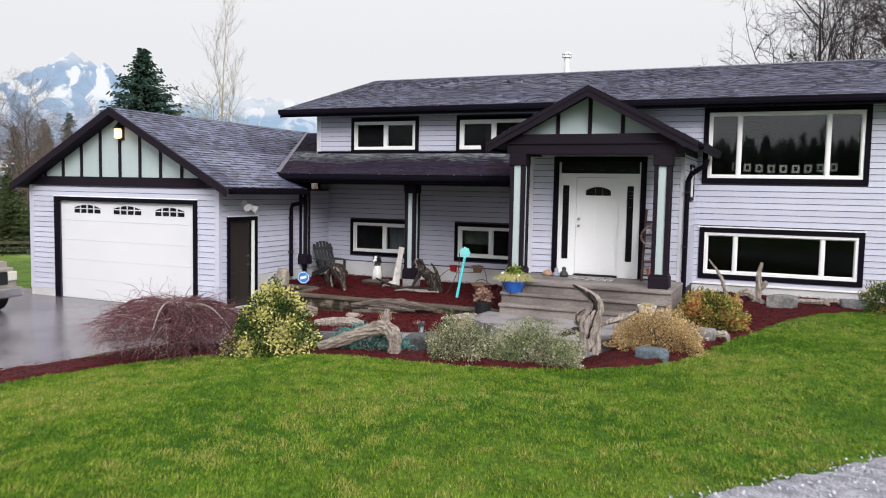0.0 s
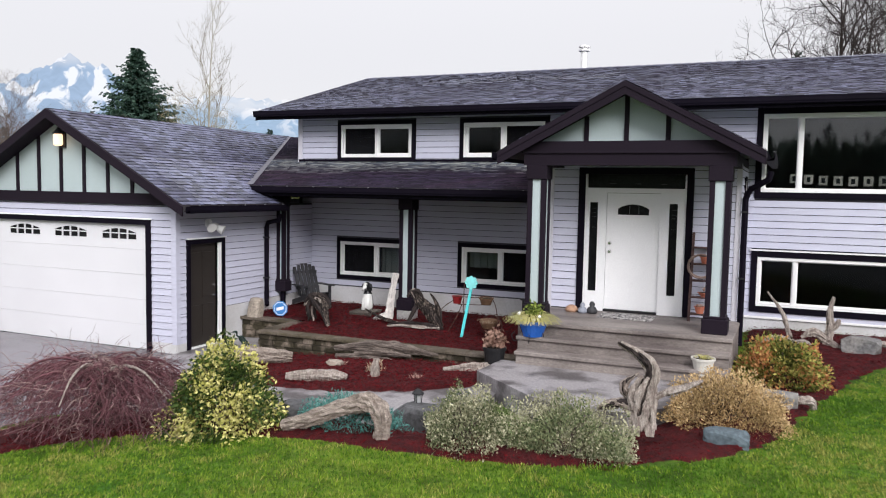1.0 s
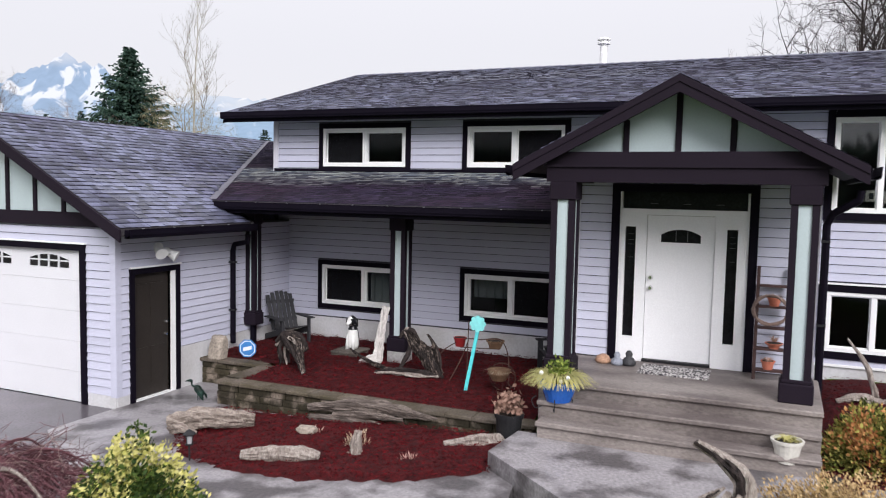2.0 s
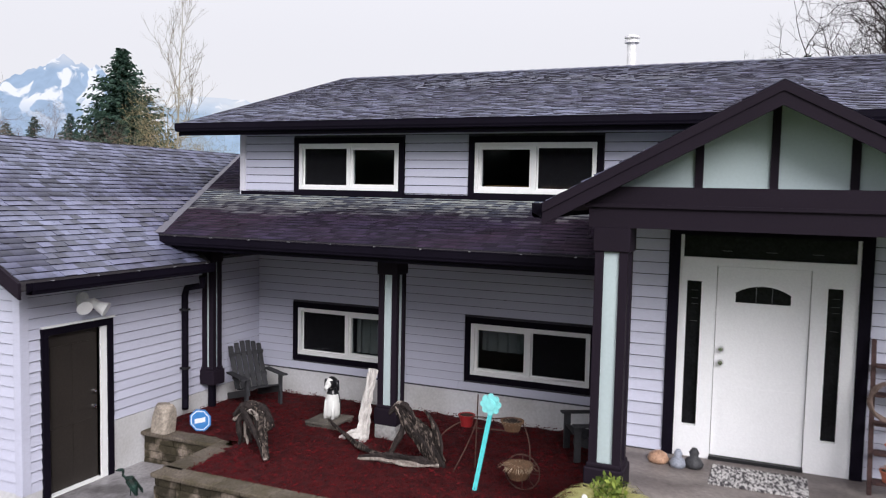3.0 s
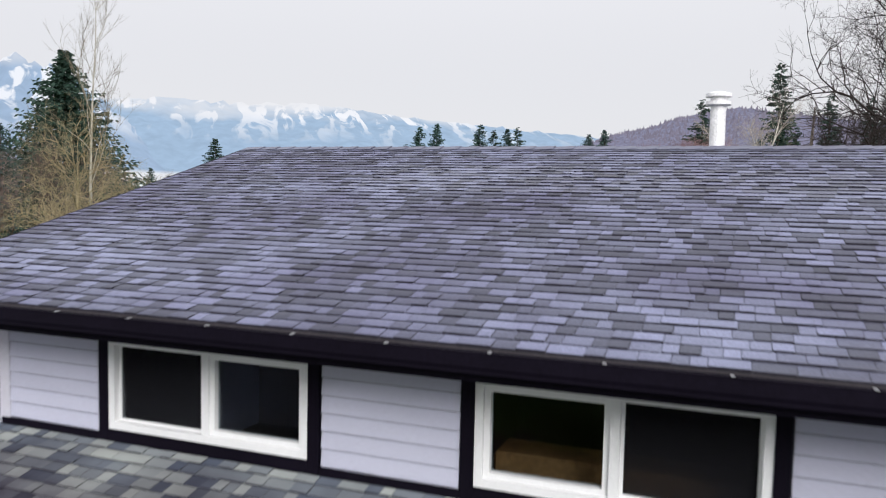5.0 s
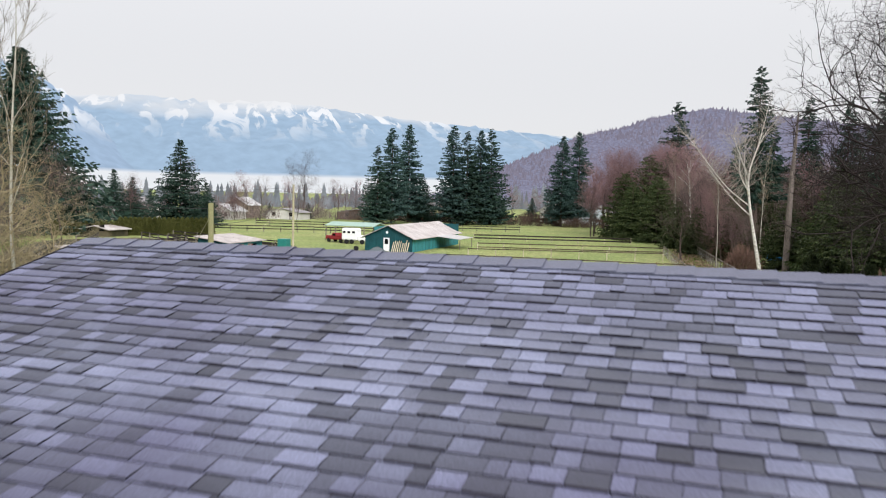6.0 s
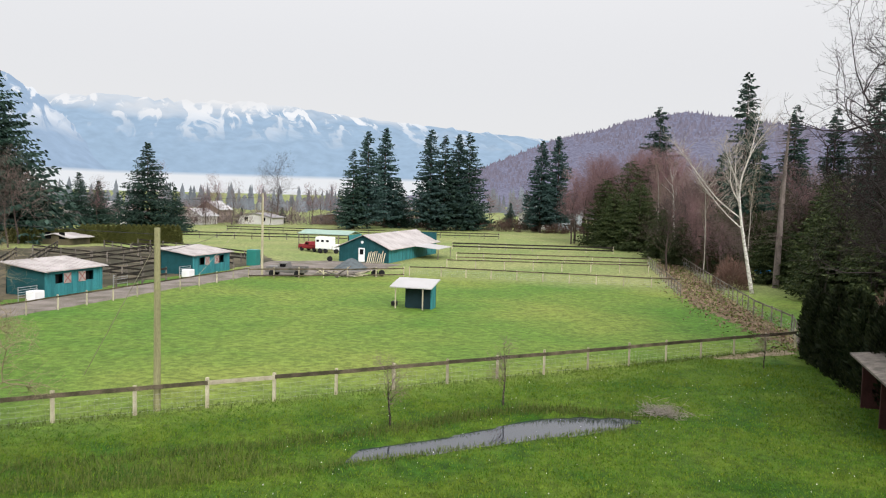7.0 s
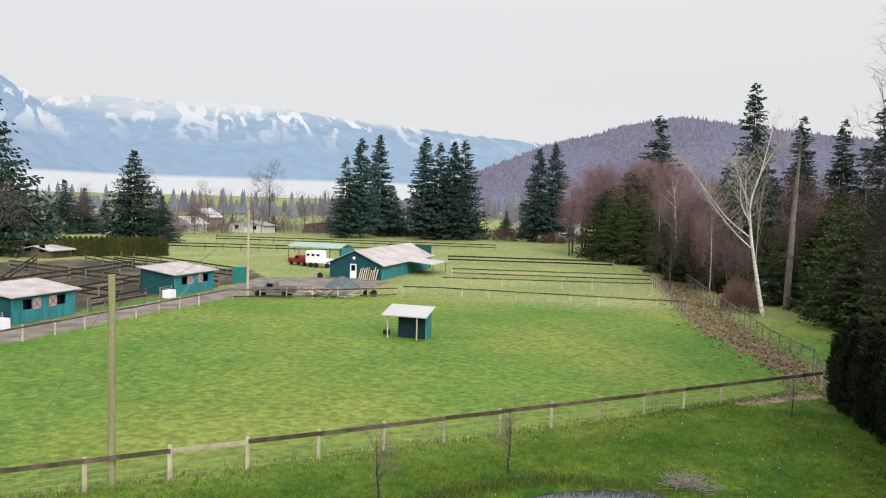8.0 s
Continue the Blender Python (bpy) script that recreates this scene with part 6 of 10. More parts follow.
def sprout(t, c, n, r, h, m, seed, droop=0.5, w=0.012):
    """Arching grassy leaves from the middle of a pot."""
    rng = np.random.RandomState(seed)
    vs, fs = [], []
    for k in range(n):
        a = rng.uniform(0, 2 * math.pi)
        d = Vector((math.cos(a), math.sin(a), 0))
        s = Vector((-d.y, d.x, 0)) * w
        rr, hh = r * rng.uniform(0.5, 1.1), h * rng.uniform(0.6, 1.1)
        prev = None
        for i in range(5):
            q = i / 4
            p = Vector(c) + d * (0.03 + rr * q) + Vector((0, 0, hh * (2 * q - (1 + droop) * q * q)))
            i0 = len(vs)
            vs += [p - s * (1 - q * 0.8), p + s * (1 - q * 0.8)]
            if i:
                fs.append((i0 - 2, i0 - 1, i0 + 1, i0))
    raw("leaves", vs, fs, m, t)


bp = pot("blue_pot", (-3.12, 12.18, 0.92), 0.15, 0.235, 0.25, mat("blue_glaze", (0.02, 0.12, 0.50), 0.2, 0.1, 4, 30, 0, coat=0.5), "blue glazed pot with arching variegated grass")
sprout(bp, (-3.12, 12.18, 1.125), 560, 0.42, 0.28, leafy("yellow_sedge", (0.42, 0.40, 0.13), (0.62, 0.58, 0.28)), 3, 0.9, 0.009)
P, d = lump_points(np.random.RandomState(8), 260, (-3.12, 12.18, 1.2), (0.17, 0.17, 0.24), 0.4, 3)
A, B = rand_frames(np.random.RandomState(9), 260)
blades("foliage", P, A, B, np.full(260, 0.07), np.full(260, 0.03), leafy("pot_green", (0.06, 0.10, 0.02), (0.25, 0.3, 0.06)), bp)
bm = bmesh.new()
for dx, dz in ((0.2, 0.33), (-0.12, 0.36), (0.12, 0.28)):
    b2 = bmesh.new()
    bmesh.ops.create_icosphere(b2, subdivisions=2, radius=0.026, matrix=Matrix.Translation((-3.16 + dx, 11.98, 0.92 + dz)))
    me = bpy.data.meshes.new("tmp")
    b2.to_mesh(me)
    b2.free()
    bm.from_mesh(me)
    bpy.data.meshes.remove(me)
part("globe", bm, WHITE, bp, "pale round ornaments")
wp = pot("white_pot", (-0.62, 11.93, 0.65), 0.10, 0.15, 0.24, mat("white_plastic_pot", (0.6, 0.58, 0.53), 0.5, 0.1), "off-white pot with dry sprigs on the step")
sprout(wp, (-0.62, 11.93, 0.86), 60, 0.12, 0.1, leafy("dry_green", (0.2, 0.2, 0.06), (0.4, 0.36, 0.14)), 5, 0.6, 0.008)
bk = pot("black_planter", (-3.72, 12.15, 0.30), 0.13, 0.17, 0.40, BLACKMETAL, "black planter with dried brown leaves")
P, d = lump_points(np.random.RandomState(18), 220, (-3.72, 12.15, 0.72), (0.2, 0.2, 0.28), 0.4, 5)
A, B = rand_frames(np.random.RandomState(19), 220)
blades("foliage", P, A, B, np.full(220, 0.08), np.full(220, 0.05), leafy("dry_brown_leaf", (0.22, 0.13, 0.10), (0.42, 0.27, 0.21)), bk)
# iron pot stand
iron = thing("pot_stand", (-3.16, 12.0, 0.65), "curled black iron pot stand on the step", "plant stand")
for k in range(4):
    a = k * math.pi / 2 + 0.4
    d = Vector((math.cos(a), math.sin(a), 0))
    bm = bmesh.new()
    c = Vector((-3.16, 12.05, 0))
    tube(bm, smooth_line([c + d * 0.12 + Vector((0, 0, 0.875)), c + d * 0.20 + Vector((0, 0, 0.86)), c + d * 0.24 + Vector((0, 0, 0.95)), c + d * 0.19 + Vector((0, 0, 1.0))], 4), 0.006, 6)
    part("scroll", bm, BLACKMETAL, iron)

# wire plant stand with red pots, and a wire wheel with dry grass
ws = thing("wire_plant_stand", (-4.95, 14.3, 0.5), "rusty wire plant stand holding red pots", "plant stand")
RUST = mat("rusty_wire", (0.09, 0.05, 0.04), 0.8, 0.3, 6, 40, 0.1)
for pts in (((-5.62, 14.2, 0.5), (-5.55, 14.2, 0.85), (-5.2, 14.25, 1.1), (-4.9, 14.3, 1.12), (-4.6, 14.3, 1.15), (-4.45, 14.25, 0.9), (-4.42, 14.2, 0.5)), ((-5.12, 14.25, 0.5), (-5.1, 14.25, 1.4)), ((-5.25, 14.3, 0.97), (-4.6, 14.3, 1.0)), ((-5.3, 14.0, 0.5), (-5.2, 14.2, 0.8), (-5.1, 14.25, 1.1))):
    bm = bmesh.new()
    tube(bm, smooth_line([Vector(p) for p in pts], 4), 0.008, 6)
    part("wire", bm, RUST, ws)
pot("red_pot", (-5.26, 14.3, 0.985), 0.07, 0.095, 0.14, mat("red_glaze", (0.25, 0.02, 0.022), 0.4, 0.1), "small red pot on a wire stand", group="stand pots")
b1 = pot("wicker_pot", (-4.68, 14.3, 1.01), 0.09, 0.13, 0.12, mat("brown_wicker", (0.17, 0.10, 0.06), 0.8, 0.3, 20, 80, 0.5), "brown wicker pot with dry stems", group="stand pots")
sprout(b1, (-4.68, 14.3, 1.1), 60, 0.14, 0.05, MATS["dry_stalk"], 6, 0.8, 0.006)
wh = thing("wheel_planter", (-4.4, 13.85, 0.5), "rusty wire wheel planter with dry grass", "garden ornament")
bm = bmesh.new()
ring = [Vector((-4.4 + 0.2 * math.cos(q), 13.85, 0.70 + 0.2 * math.sin(q))) for q in np.linspace(0, 2 * math.pi, 21)]
tube(bm, ring, 0.008, 6, False)
part("rim", bm, RUST, wh)
for k in range(4):
    bm = bmesh.new()
    q = k * math.pi / 4
    d = Vector((math.cos(q), 0, math.sin(q))) * 0.2
    tube(bm, [Vector((-4.4, 13.85, 0.7)) - d, Vector((-4.4, 13.85, 0.7)) + d], 0.005, 5)
    part("spoke", bm, RUST, wh)
bm = bmesh.new()
lathe(bm, (-4.4, 13.70, 0.68), [(0.1, 0), (0.15, 0.1), (0.16, 0.16), (0.13, 0.16)], 14)
part("basket", bm, MATS["brown_wicker"], wh)
sprout(wh, (-4.4, 13.70, 0.82), 140, 0.2, 0.05, MATS["dry_stalk"], 7, 1.4, 0.006)

# green metal bird by the wall
bx_, by_ = -8.90, 12.58
bd = thing("metal_bird", (bx_, by_, 0.0), "green patinated metal heron by the stone wall", "garden ornament")
PATINA = mat("green_patina", (0.020, 0.050, 0.040), 0.6, 0.5, 12, 60, 0.4, metal=0.3, alt=(0.012, 0.016, 0.014))
bm = bmesh.new()
snag(bm, [(bx_ + 0.10, by_, 0.10), (bx_ + 0.06, by_, 0.20), (bx_, by_, 0.27), (bx_ - 0.05, by_ - 0.01, 0.30)], [0.012, 0.05, 0.058, 0.022], random.Random(2), 10, 0.1)
part("body", bm, PATINA, bd)
bm = bmesh.new()
tube(bm, smooth_line([Vector((bx_ - 0.05, by_ - 0.01, 0.29)), Vector((bx_ - 0.10, by_ - 0.02, 0.32)), Vector((bx_ - 0.10, by_ - 0.02, 0.38)), Vector((bx_ - 0.16, by_ - 0.03, 0.38)), Vector((bx_ - 0.22, by_ - 0.04, 0.36))], 3), [0.02, 0.016, 0.014, 0.014, 0.014, 0.015, 0.02, 0.024, 0.022, 0.016, 0.01, 0.006, 0.003], 7)
part("neck_and_head", bm, PATINA, bd)
for sgn in (-1, 1):
    bm = bmesh.new()
    hexa(bm, [(bx_ + 0.03 + u, by_ + sgn * (0.05 + 0.012 * q), 0.26 - 0.9 * u - 0.05 * z) for u in (-0.05, 0.10) for q in (0, 1) for z in (0, 1)])
    part("wing", bm, PATINA, bd)
    bm = bmesh.new()
    tube(bm, [(bx_ + 0.02, by_ + sgn * 0.025, 0.22), (bx_ + 0.02, by_ + sgn * 0.025, -0.02)], 0.006, 5)
    part("leg", bm, PATINA, bd)

# path lanterns


def lantern(x, y, z):
    t = thing("path_lantern", (x, y, z), "small dark metal path lantern beside the walk", "garden lamp", "path lanterns")
    bm = bmesh.new()
    tube(bm, [(x, y, z - 0.02), (x, y, z + 0.16)], 0.010, 6)
    part("stake", bm, BLACKMETAL, t)
    bm = bmesh.new()
    lathe(bm, (x, y, z + 0.16), [(0.03, 0), (0.05, 0.01), (0.05, 0.02), (0.042, 0.025)], 8)
    lathe(bm, (x, y, z + 0.29), [(0.075, 0), (0.075, 0.01), (0.03, 0.05), (0.01, 0.06)], 8)
    for k in range(4):
        q = k * math.pi / 2
        tube(bm, [(x + 0.04 * math.cos(q), y + 0.04 * math.sin(q), z + 0.18), (x + 0.055 * math.cos(q), y + 0.055 * math.sin(q), z + 0.29)], 0.005, 4)
    part("cage", bm, BLACKMETAL, t)
    bm = bmesh.new()
    lathe(bm, (x, y, z + 0.186), [(0.034, 0), (0.042, 0.104)], 10)
    part("glass", bm, mat("frosted_lantern_glass", (0.35, 0.36, 0.37), 0.3, 0.1), t)


lantern(-3.5, 8.95, 0.45)
lantern(-6.95, 10.2, 0.22)
lantern(-0.2, 11.2, 0.47)

# ladder shelf with pots and a hose
lad = thing("ladder_shelf", (-0.83, 13.8, 1.1), "dark wooden ladder shelf leaning beside the door", "shelf")
LADW = mat("dark_ladder_wood", (0.075, 0.042, 0.040), 0.7, 0.3, 4, 40, 0.2)
for x in (-1.02, -0.66):
    bm = bmesh.new()
    hexa(bm, [(x + a, 13.68 + b + 0.30 * t, 1.1 + 1.4 * t) for a in (-0.02, 0.02) for b in (-0.02, 0.02) for t in (0, 1)])
    part("rail", bm, LADW, lad)
for k in range(5):
    z = 1.22 + k * 0.26
    y = 13.68 + 0.30 * (z - 1.1) / 1.4
    bm = bmesh.new()
    box(bm, -1.0, -0.68, y - 0.07, y + 0.07, z - 0.012, z + 0.012)
    part("rung", bm, LADW, lad)
for i, (x, z) in enumerate(((-0.86, 1.232), (-0.8, 1.492), (-0.82, 2.012))):
    y = 13.68 + 0.30 * (z - 1.1) / 1.4
    p = pot("clay_pot", (x, y, z), 0.055, 0.08 if i != 1 else 0.10, 0.11 if i != 1 else 0.07, TERRACOTTA, "terracotta pot with dead stems on a ladder shelf", group="terracotta pots")
    sprout(p, (x, y, z + 0.09), 24, 0.07, 0.09, MATS["dry_brown_leaf"], 30 + i, 0.6, 0.006)
hose = thing("garden_hose", (-0.84, 13.72, 2.0), "coiled brown garden hose hung on the ladder", "hose")
bm = bmesh.new()
pts = []
for k in range(97):
    q = k / 24 * 2 * math.pi
    r = 0.20 + 0.012 * math.sin(k * 0.9)
    pts.append(Vector((-0.86 + r * math.cos(q) * 1.0, 13.70 + 0.02 * math.sin(k * 0.37) - 0.004 * (k / 24), 1.98 + r * math.sin(q) * 0.9)))
tube(bm, pts, 0.013, 6)
part("coil", bm, mat("brown_rubber_hose", (0.20, 0.14, 0.12), 0.5, 0.2), hose)

# door mat
mt = thing("door_mat", (-1.97, 13.55, 1.1), "black and white patterned mat before the door", "mat")
bm = bmesh.new()
rbox(bm, -2.4, -1.53, 13.28, 13.85, 1.1, 1.115, 0.004)
part("mat_surface", bm, mat("mat_pattern", (0.50, 0.48, 0.47), 0.9, 0.35, 24, 90, 0.4, alt=(0.05, 0.045, 0.05), stretch=(1.6, 0.6, 1), contrast=(0.42, 0.58)), mt)
# small ornaments beside the door
for nm, x, y, r, col, lab in (("shell", -2.92, 13.72, 0.095, (0.45, 0.27, 0.18), "small brown shell ornament on the porch"), ("figurine", -2.72, 13.66, 0.075, (0.30, 0.32, 0.38), "small grey-blue figurine on the porch"), ("figurine", -2.57, 13.70, 0.085, (0.05, 0.05, 0.055), "small dark figurine on the porch")):
    bm = bmesh.new()
    lathe(bm, (x, y, 1.1), [(r, 0), (r * 1.15, r * 0.5), (r * 0.8, r * 1.1), (r * 0.45, r * 1.3), (r * 0.6, r * 1.8), (r * 0.3, r * 2.3)] if nm == "figurine" else [(r, 0), (r * 1.2, r * 0.3), (r * 0.9, r * 0.9), (r * 0.3, r * 1.2)], 10)
    ob = part(nm, bm, mat(nm + lab[:12].replace(" ", "_"), col, 0.5, 0.3, 12, 60, 0.2), None, smooth=True)
    tagged(ob, lab, "ornament", "porch ornaments")

# downspouts
for pts in ([(-9.30, 14.32, 2.55), (-9.32, 14.34, 2.42), (-9.62, 14.36, 2.36), (-9.66, 14.37, 2.25), (-9.66, 14.37, 1.4), (-9.66, 14.37, 0.74), (-9.6, 14.3, 0.62)],
            [(0.08, 13.9, 3.48), (0.06, 13.9, 3.36), (-0.2, 13.95, 3.2), (-0.27, 14.0, 3.05), (-0.27, 14.0, 2.0), (-0.27, 14.0, 0.72)]):
    d = thing("downspout", pts[-1], "black metal downspout fixed to the siding", "downspout", "downspouts")
    bm = bmesh.new()
    tube(bm, [Vector(p) for p in pts], 0.048, 8)
    part("pipe", bm, DARK, d)
    for p in pts[3:5]:
        bm = bmesh.new()
        box(bm, p[0] - 0.055, p[0] + 0.05, p[1] - 0.055, p[1] + 0.055, p[2] - 0.22, p[2] - 0.19)
        part("bracket", bm, BLACKMETAL, d)

# security light on the garage side
fl = thing("security_light", (GX1, 12.63, 2.4), "white twin floodlight on the garage wall", "lamp")
bm = bmesh.new()
tube(bm, [(GX1 + 0.015, 12.63, 2.40), (GX1 + 0.06, 12.63, 2.40)], 0.085, 14)
part("base", bm, WHITE, fl)
for s, dz in ((-0.07, 0.02), (0.08, -0.04)):
    bm = bmesh.new()
    a = Vector((GX1 + 0.06, 12.63 + s * 0.6, 2.40 + dz))
    tube(bm, [a, a + Vector((0.05, s * 0.5, 0.0)), a + Vector((0.10, s * 1.0, -0.05)), a + Vector((0.19, s * 1.6, -0.10))], [0.035, 0.055, 0.06, 0.095], 14)
    part("lamp_head", bm, WHITE, fl)

# lit lantern in the garage gable
gl_t = thing("gable_lantern", (GX + 0.0, GY0 - 0.06, 3.9), "lit wall lantern in the garage gable", "lamp")
bm = bmesh.new()
box(bm, GX - 0.06, GX + 0.06, GY0 - 0.06, GY0 - 0.02, 3.79, 4.19)
part("back_plate", bm, BLACKMETAL, gl_t)
bm = bmesh.new()
lathe(bm, (GX + 0.0, GY0 - 0.16, 4.05), [(0.10, 0), (0.10, 0.015), (0.03, 0.09), (0.012, 0.12)], 8)
part("roof", bm, BLACKMETAL, gl_t)
GLOW = bpy.data.materials.new("lamp_glow")
GLOW.use_nodes = True
gp = GLOW.node_tree.nodes["Principled BSDF"]
gp.inputs["Base Color"].default_value = (0.5, 0.4, 0.3, 1)
gp.inputs["Emission Color"].default_value = (1.0, 0.62, 0.36, 1)
gp.inputs["Emission Strength"].default_value = 1.6
bm = bmesh.new()
lathe(bm, (GX + 0.0, GY0 - 0.16, 3.82), [(0.05, 0), (0.085, 0.03), (0.085, 0.2), (0.07, 0.225)], 12)
part("glass", bm, GLOW, gl_t, "glowing frosted glass")

# things behind the glass
bn = thing("card_banner", (1.3, YF + 0.35, 3.35), "string of pale cards hung inside the window", "banner")
for k in range(9):
    x = 0.35 + k * 0.24
    z = 3.42 - 0.04 * math.sin(k * math.pi / 8)
    bm = bmesh.new()
    box(bm, x, x + 0.15, YF + 0.34, YF + 0.345, z - 0.08, z + 0.09)
    cd = part("card", bm, mat("card_paper", (0.55, 0.50, 0.42), 0.8, 0.2, 5, 30, 0, rnd=0.25), bn)
    bm = bmesh.new()
    box(bm, x + 0.045, x + 0.105, YF + 0.335, YF + 0.339, z - 0.04, z + 0.05)
    part("bar", bm, BLACKMETAL, cd)
CURT = mat("pale_curtain", (0.45, 0.45, 0.42), 0.9, 0.15, 4, 40, 0.3, stretch=(12, 1, 0.5))
for x0, x1, z0, z1, lab in ((-8.05, -7.3, 1.2, 1.86, "pale lace curtain behind the lower window"), (-5.9, -5.15, 1.45, 1.86, "grey roller blind behind the lower window")):
    bm = bmesh.new()
    n = 14
    vs = [[bm.verts.new((x0 + (x1 - x0) * k / n, YF + 0.30 + 0.03 * math.sin(k * 2.1), z)) for z in (z0, z1)] for k in range(n + 1)]
    for p, q in zip(vs, vs[1:]):
        bm.faces.new((p[0], q[0], q[1], p[1]))
    bmesh.ops.solidify(bm, geom=bm.faces[:], thickness=0.006)
    tagged(part("curtain", bm, CURT), lab, "curtain", "curtains")
bm = bmesh.new()
rbox(bm, -5.95, -4.25, YF + 0.35, YF + 0.7, 3.55, 3.92, 0.02)
tagged(part("headboard", bm, mat("honey_wood", (0.36, 0.20, 0.08), 0.5, 0.3, 3, 30, 0.1)), "honey-coloured wooden furniture inside the upper window", "furniture")

# pickup at the edge of the drive
tk = thing("pickup_truck", (-14.6, 8.7, 0.03), "silver-tan pickup truck parked on the wet driveway", "truck", "trucks")
PAINT = mat("silver_tan_paint", (0.38, 0.34, 0.30), 0.3, 0.05, 2, 30, 0, metal=0.4, coat=0.5)
TYRE = mat("tyre_rubber", (0.016, 0.016, 0.017), 0.8, 0.2)
bm = bmesh.new()
x1 = -13.05
rbox(bm, x1 - 5.2, x1 - 1.35, 7.9, 9.6, 0.45, 0.97, 0.10, 4)
rbox(bm, x1 - 1.4, x1 - 0.12, 7.92, 9.58, 0.80, 1.14, 0.14, 5)
rbox(bm, x1 - 0.52, x1 - 0.10, 7.90, 9.60, 0.45, 0.95, 0.10, 4)
hexa(bm, [(x + (0.45 if (z > 1.3 and x < x1 - 2) else -0.5 if z > 1.3 else 0), y, z) for x in (x1 - 3.0, x1 - 1.2) for y in (8.0, 9.5) for z in (0.94, 1.78)])
part("body", bm, PAINT, tk)
bm = bmesh.new()
rbox(bm, x1 - 0.14, x1 + 0.04, 7.92, 9.58, 0.42, 0.62, 0.03)
part("bumper", bm, CHROME, tk)
bm = bmesh.new()
box(bm, x1 - 0.14, x1 - 0.06, 8.2, 9.3, 0.68, 0.95)
part("grille", bm, BLACKMETAL, tk)
for y in (7.98, 9.3):
    bm = bmesh.new()
    rbox(bm, x1 - 0.20, x1 - 0.05, y, y + 0.22, 0.75, 0.95, 0.02)
    part("headlight", bm, mat("lamp_lens", (0.6, 0.58, 0.52), 0.1, 0.05, coat=0.6), tk)
for wx in (x1 - 0.95, x1 - 4.2):
    for wy in (7.9, 9.6):
        bm = bmesh.new()
        s = 1 if wy > 8 else -1
        tube(bm, [(wx, wy - 0.14, 0.41), (wx, wy - 0.10, 0.41), (wx, wy + 0.10, 0.41), (wx, wy + 0.14, 0.41)], [0.33, 0.38, 0.38, 0.33], 22)
        w = part("wheel", bm, TYRE, tk)
        bm = bmesh.new()
        tube(bm, [(wx, wy + s * 0.13, 0.41), (wx, wy + s * 0.15, 0.41)], [0.22, 0.18], 14)
        part("rim", bm, CHROME, w)

# ---- behind the house: pond, fences, sheds ----
def F(x, y, z=0.0):
    return Vector((x, y, FIELD + z))


WATER = bpy.data.materials.new("pond_water")
WATER.use_nodes = True
wp_ = WATER.node_tree.nodes["Principled BSDF"]
wp_.inputs["Base Color"].default_value = (0.03, 0.035, 0.045, 1)
wp_.inputs["Roughness"].default_value, wp_.inputs["Specular IOR Level"].default_value = 0.04, 0.9
wno = WATER.node_tree.nodes.new("ShaderNodeTexNoise")
wno.inputs["Scale"].default_value = 3.0
wbu = WATER.node_tree.nodes.new("ShaderNodeBump")
wbu.inputs["Strength"].default_value, wbu.inputs["Distance"].default_value = 0.05, 0.02
WATER.node_tree.links.new(wno.outputs["Fac"], wbu.inputs["Height"])
WATER.node_tree.links.new(wbu.outputs[0], wp_.inputs["Normal"])
grow = [(x + (x + 16) * 0.04, y + (y - 52) * 0.04) for x, y in POND]
plate("pond", grow, FIELD - 0.4, FIELD - 0.10, WATER, "still grey pond water in the grass", "pond")

REED = leafy("reed_grass", (0.036, 0.070, 0.010), (0.135, 0.155, 0.045))
rngs = np.random.RandomState(12)


def tufts(name, poly_line, n, spread, h, material, label, skip=None):
    """Upright grass blades along a line."""
    pts = np.array(poly_line)
    seg = rngs.randint(0, len(pts) - 1, n)
    t = rngs.uniform(size=n)[:, None]
    P = pts[seg] * (1 - t) + pts[seg + 1] * t + rngs.normal(size=(n, 2)) * spread
    if skip is not None:
        P = P[~inside(skip, P[:, 0], P[:, 1])]
    n = len(P)
    A = rngs.normal(size=(n, 3)) * 0.28
    A[:, 2] = 1
    A /= np.linalg.norm(A, axis=1)[:, None]
    B = np.cross(A, rngs.normal(size=(n, 3)))
    B /= np.linalg.norm(B, axis=1)[:, None]
    L = h * rngs.uniform(0.4, 1.15, n)
    V = np.stack([P[:, 0], P[:, 1], level(P[:, 0], P[:, 1]) - 0.05], 1)
    ob = blades(name, V, A, B, L, L * 0.09, material)
    return tagged(ob, label, "grass", kind="stuff")


# rough grass of the low ground between the house and the paddock
n = 210000
x, y = rngs.uniform(-42, 4, n), rngs.uniform(31, 74, n)
k = (y - x < 80) & ~inside(POND, x, y) & (y > 33 - 0.2 * x)
x, y = x[k], y[k]
wave = np.array([noise.noise((a * 0.45, b * 0.45, 3.0)) + 0.7 * noise.noise((a * 1.7, b * 1.7, 6.0)) for a, b in zip(x, y)])
A = rngs.normal(size=(len(x), 3)) * 0.5
A[:, 2] = np.abs(A[:, 2]) * 0.4 + 0.7
A /= np.linalg.norm(A, axis=1)[:, None]
B = np.cross(A, rngs.normal(size=(len(x), 3)))
B /= np.linalg.norm(B, axis=1)[:, None]
P = np.stack([x, y, level(x, y) - 0.01], 1)
L = 0.06 + 0.06 * rngs.uniform(size=len(x)) + 0.08 * np.maximum(wave, -0.3)
wave = wave + rngs.uniform(-0.3, 0.3, len(x))
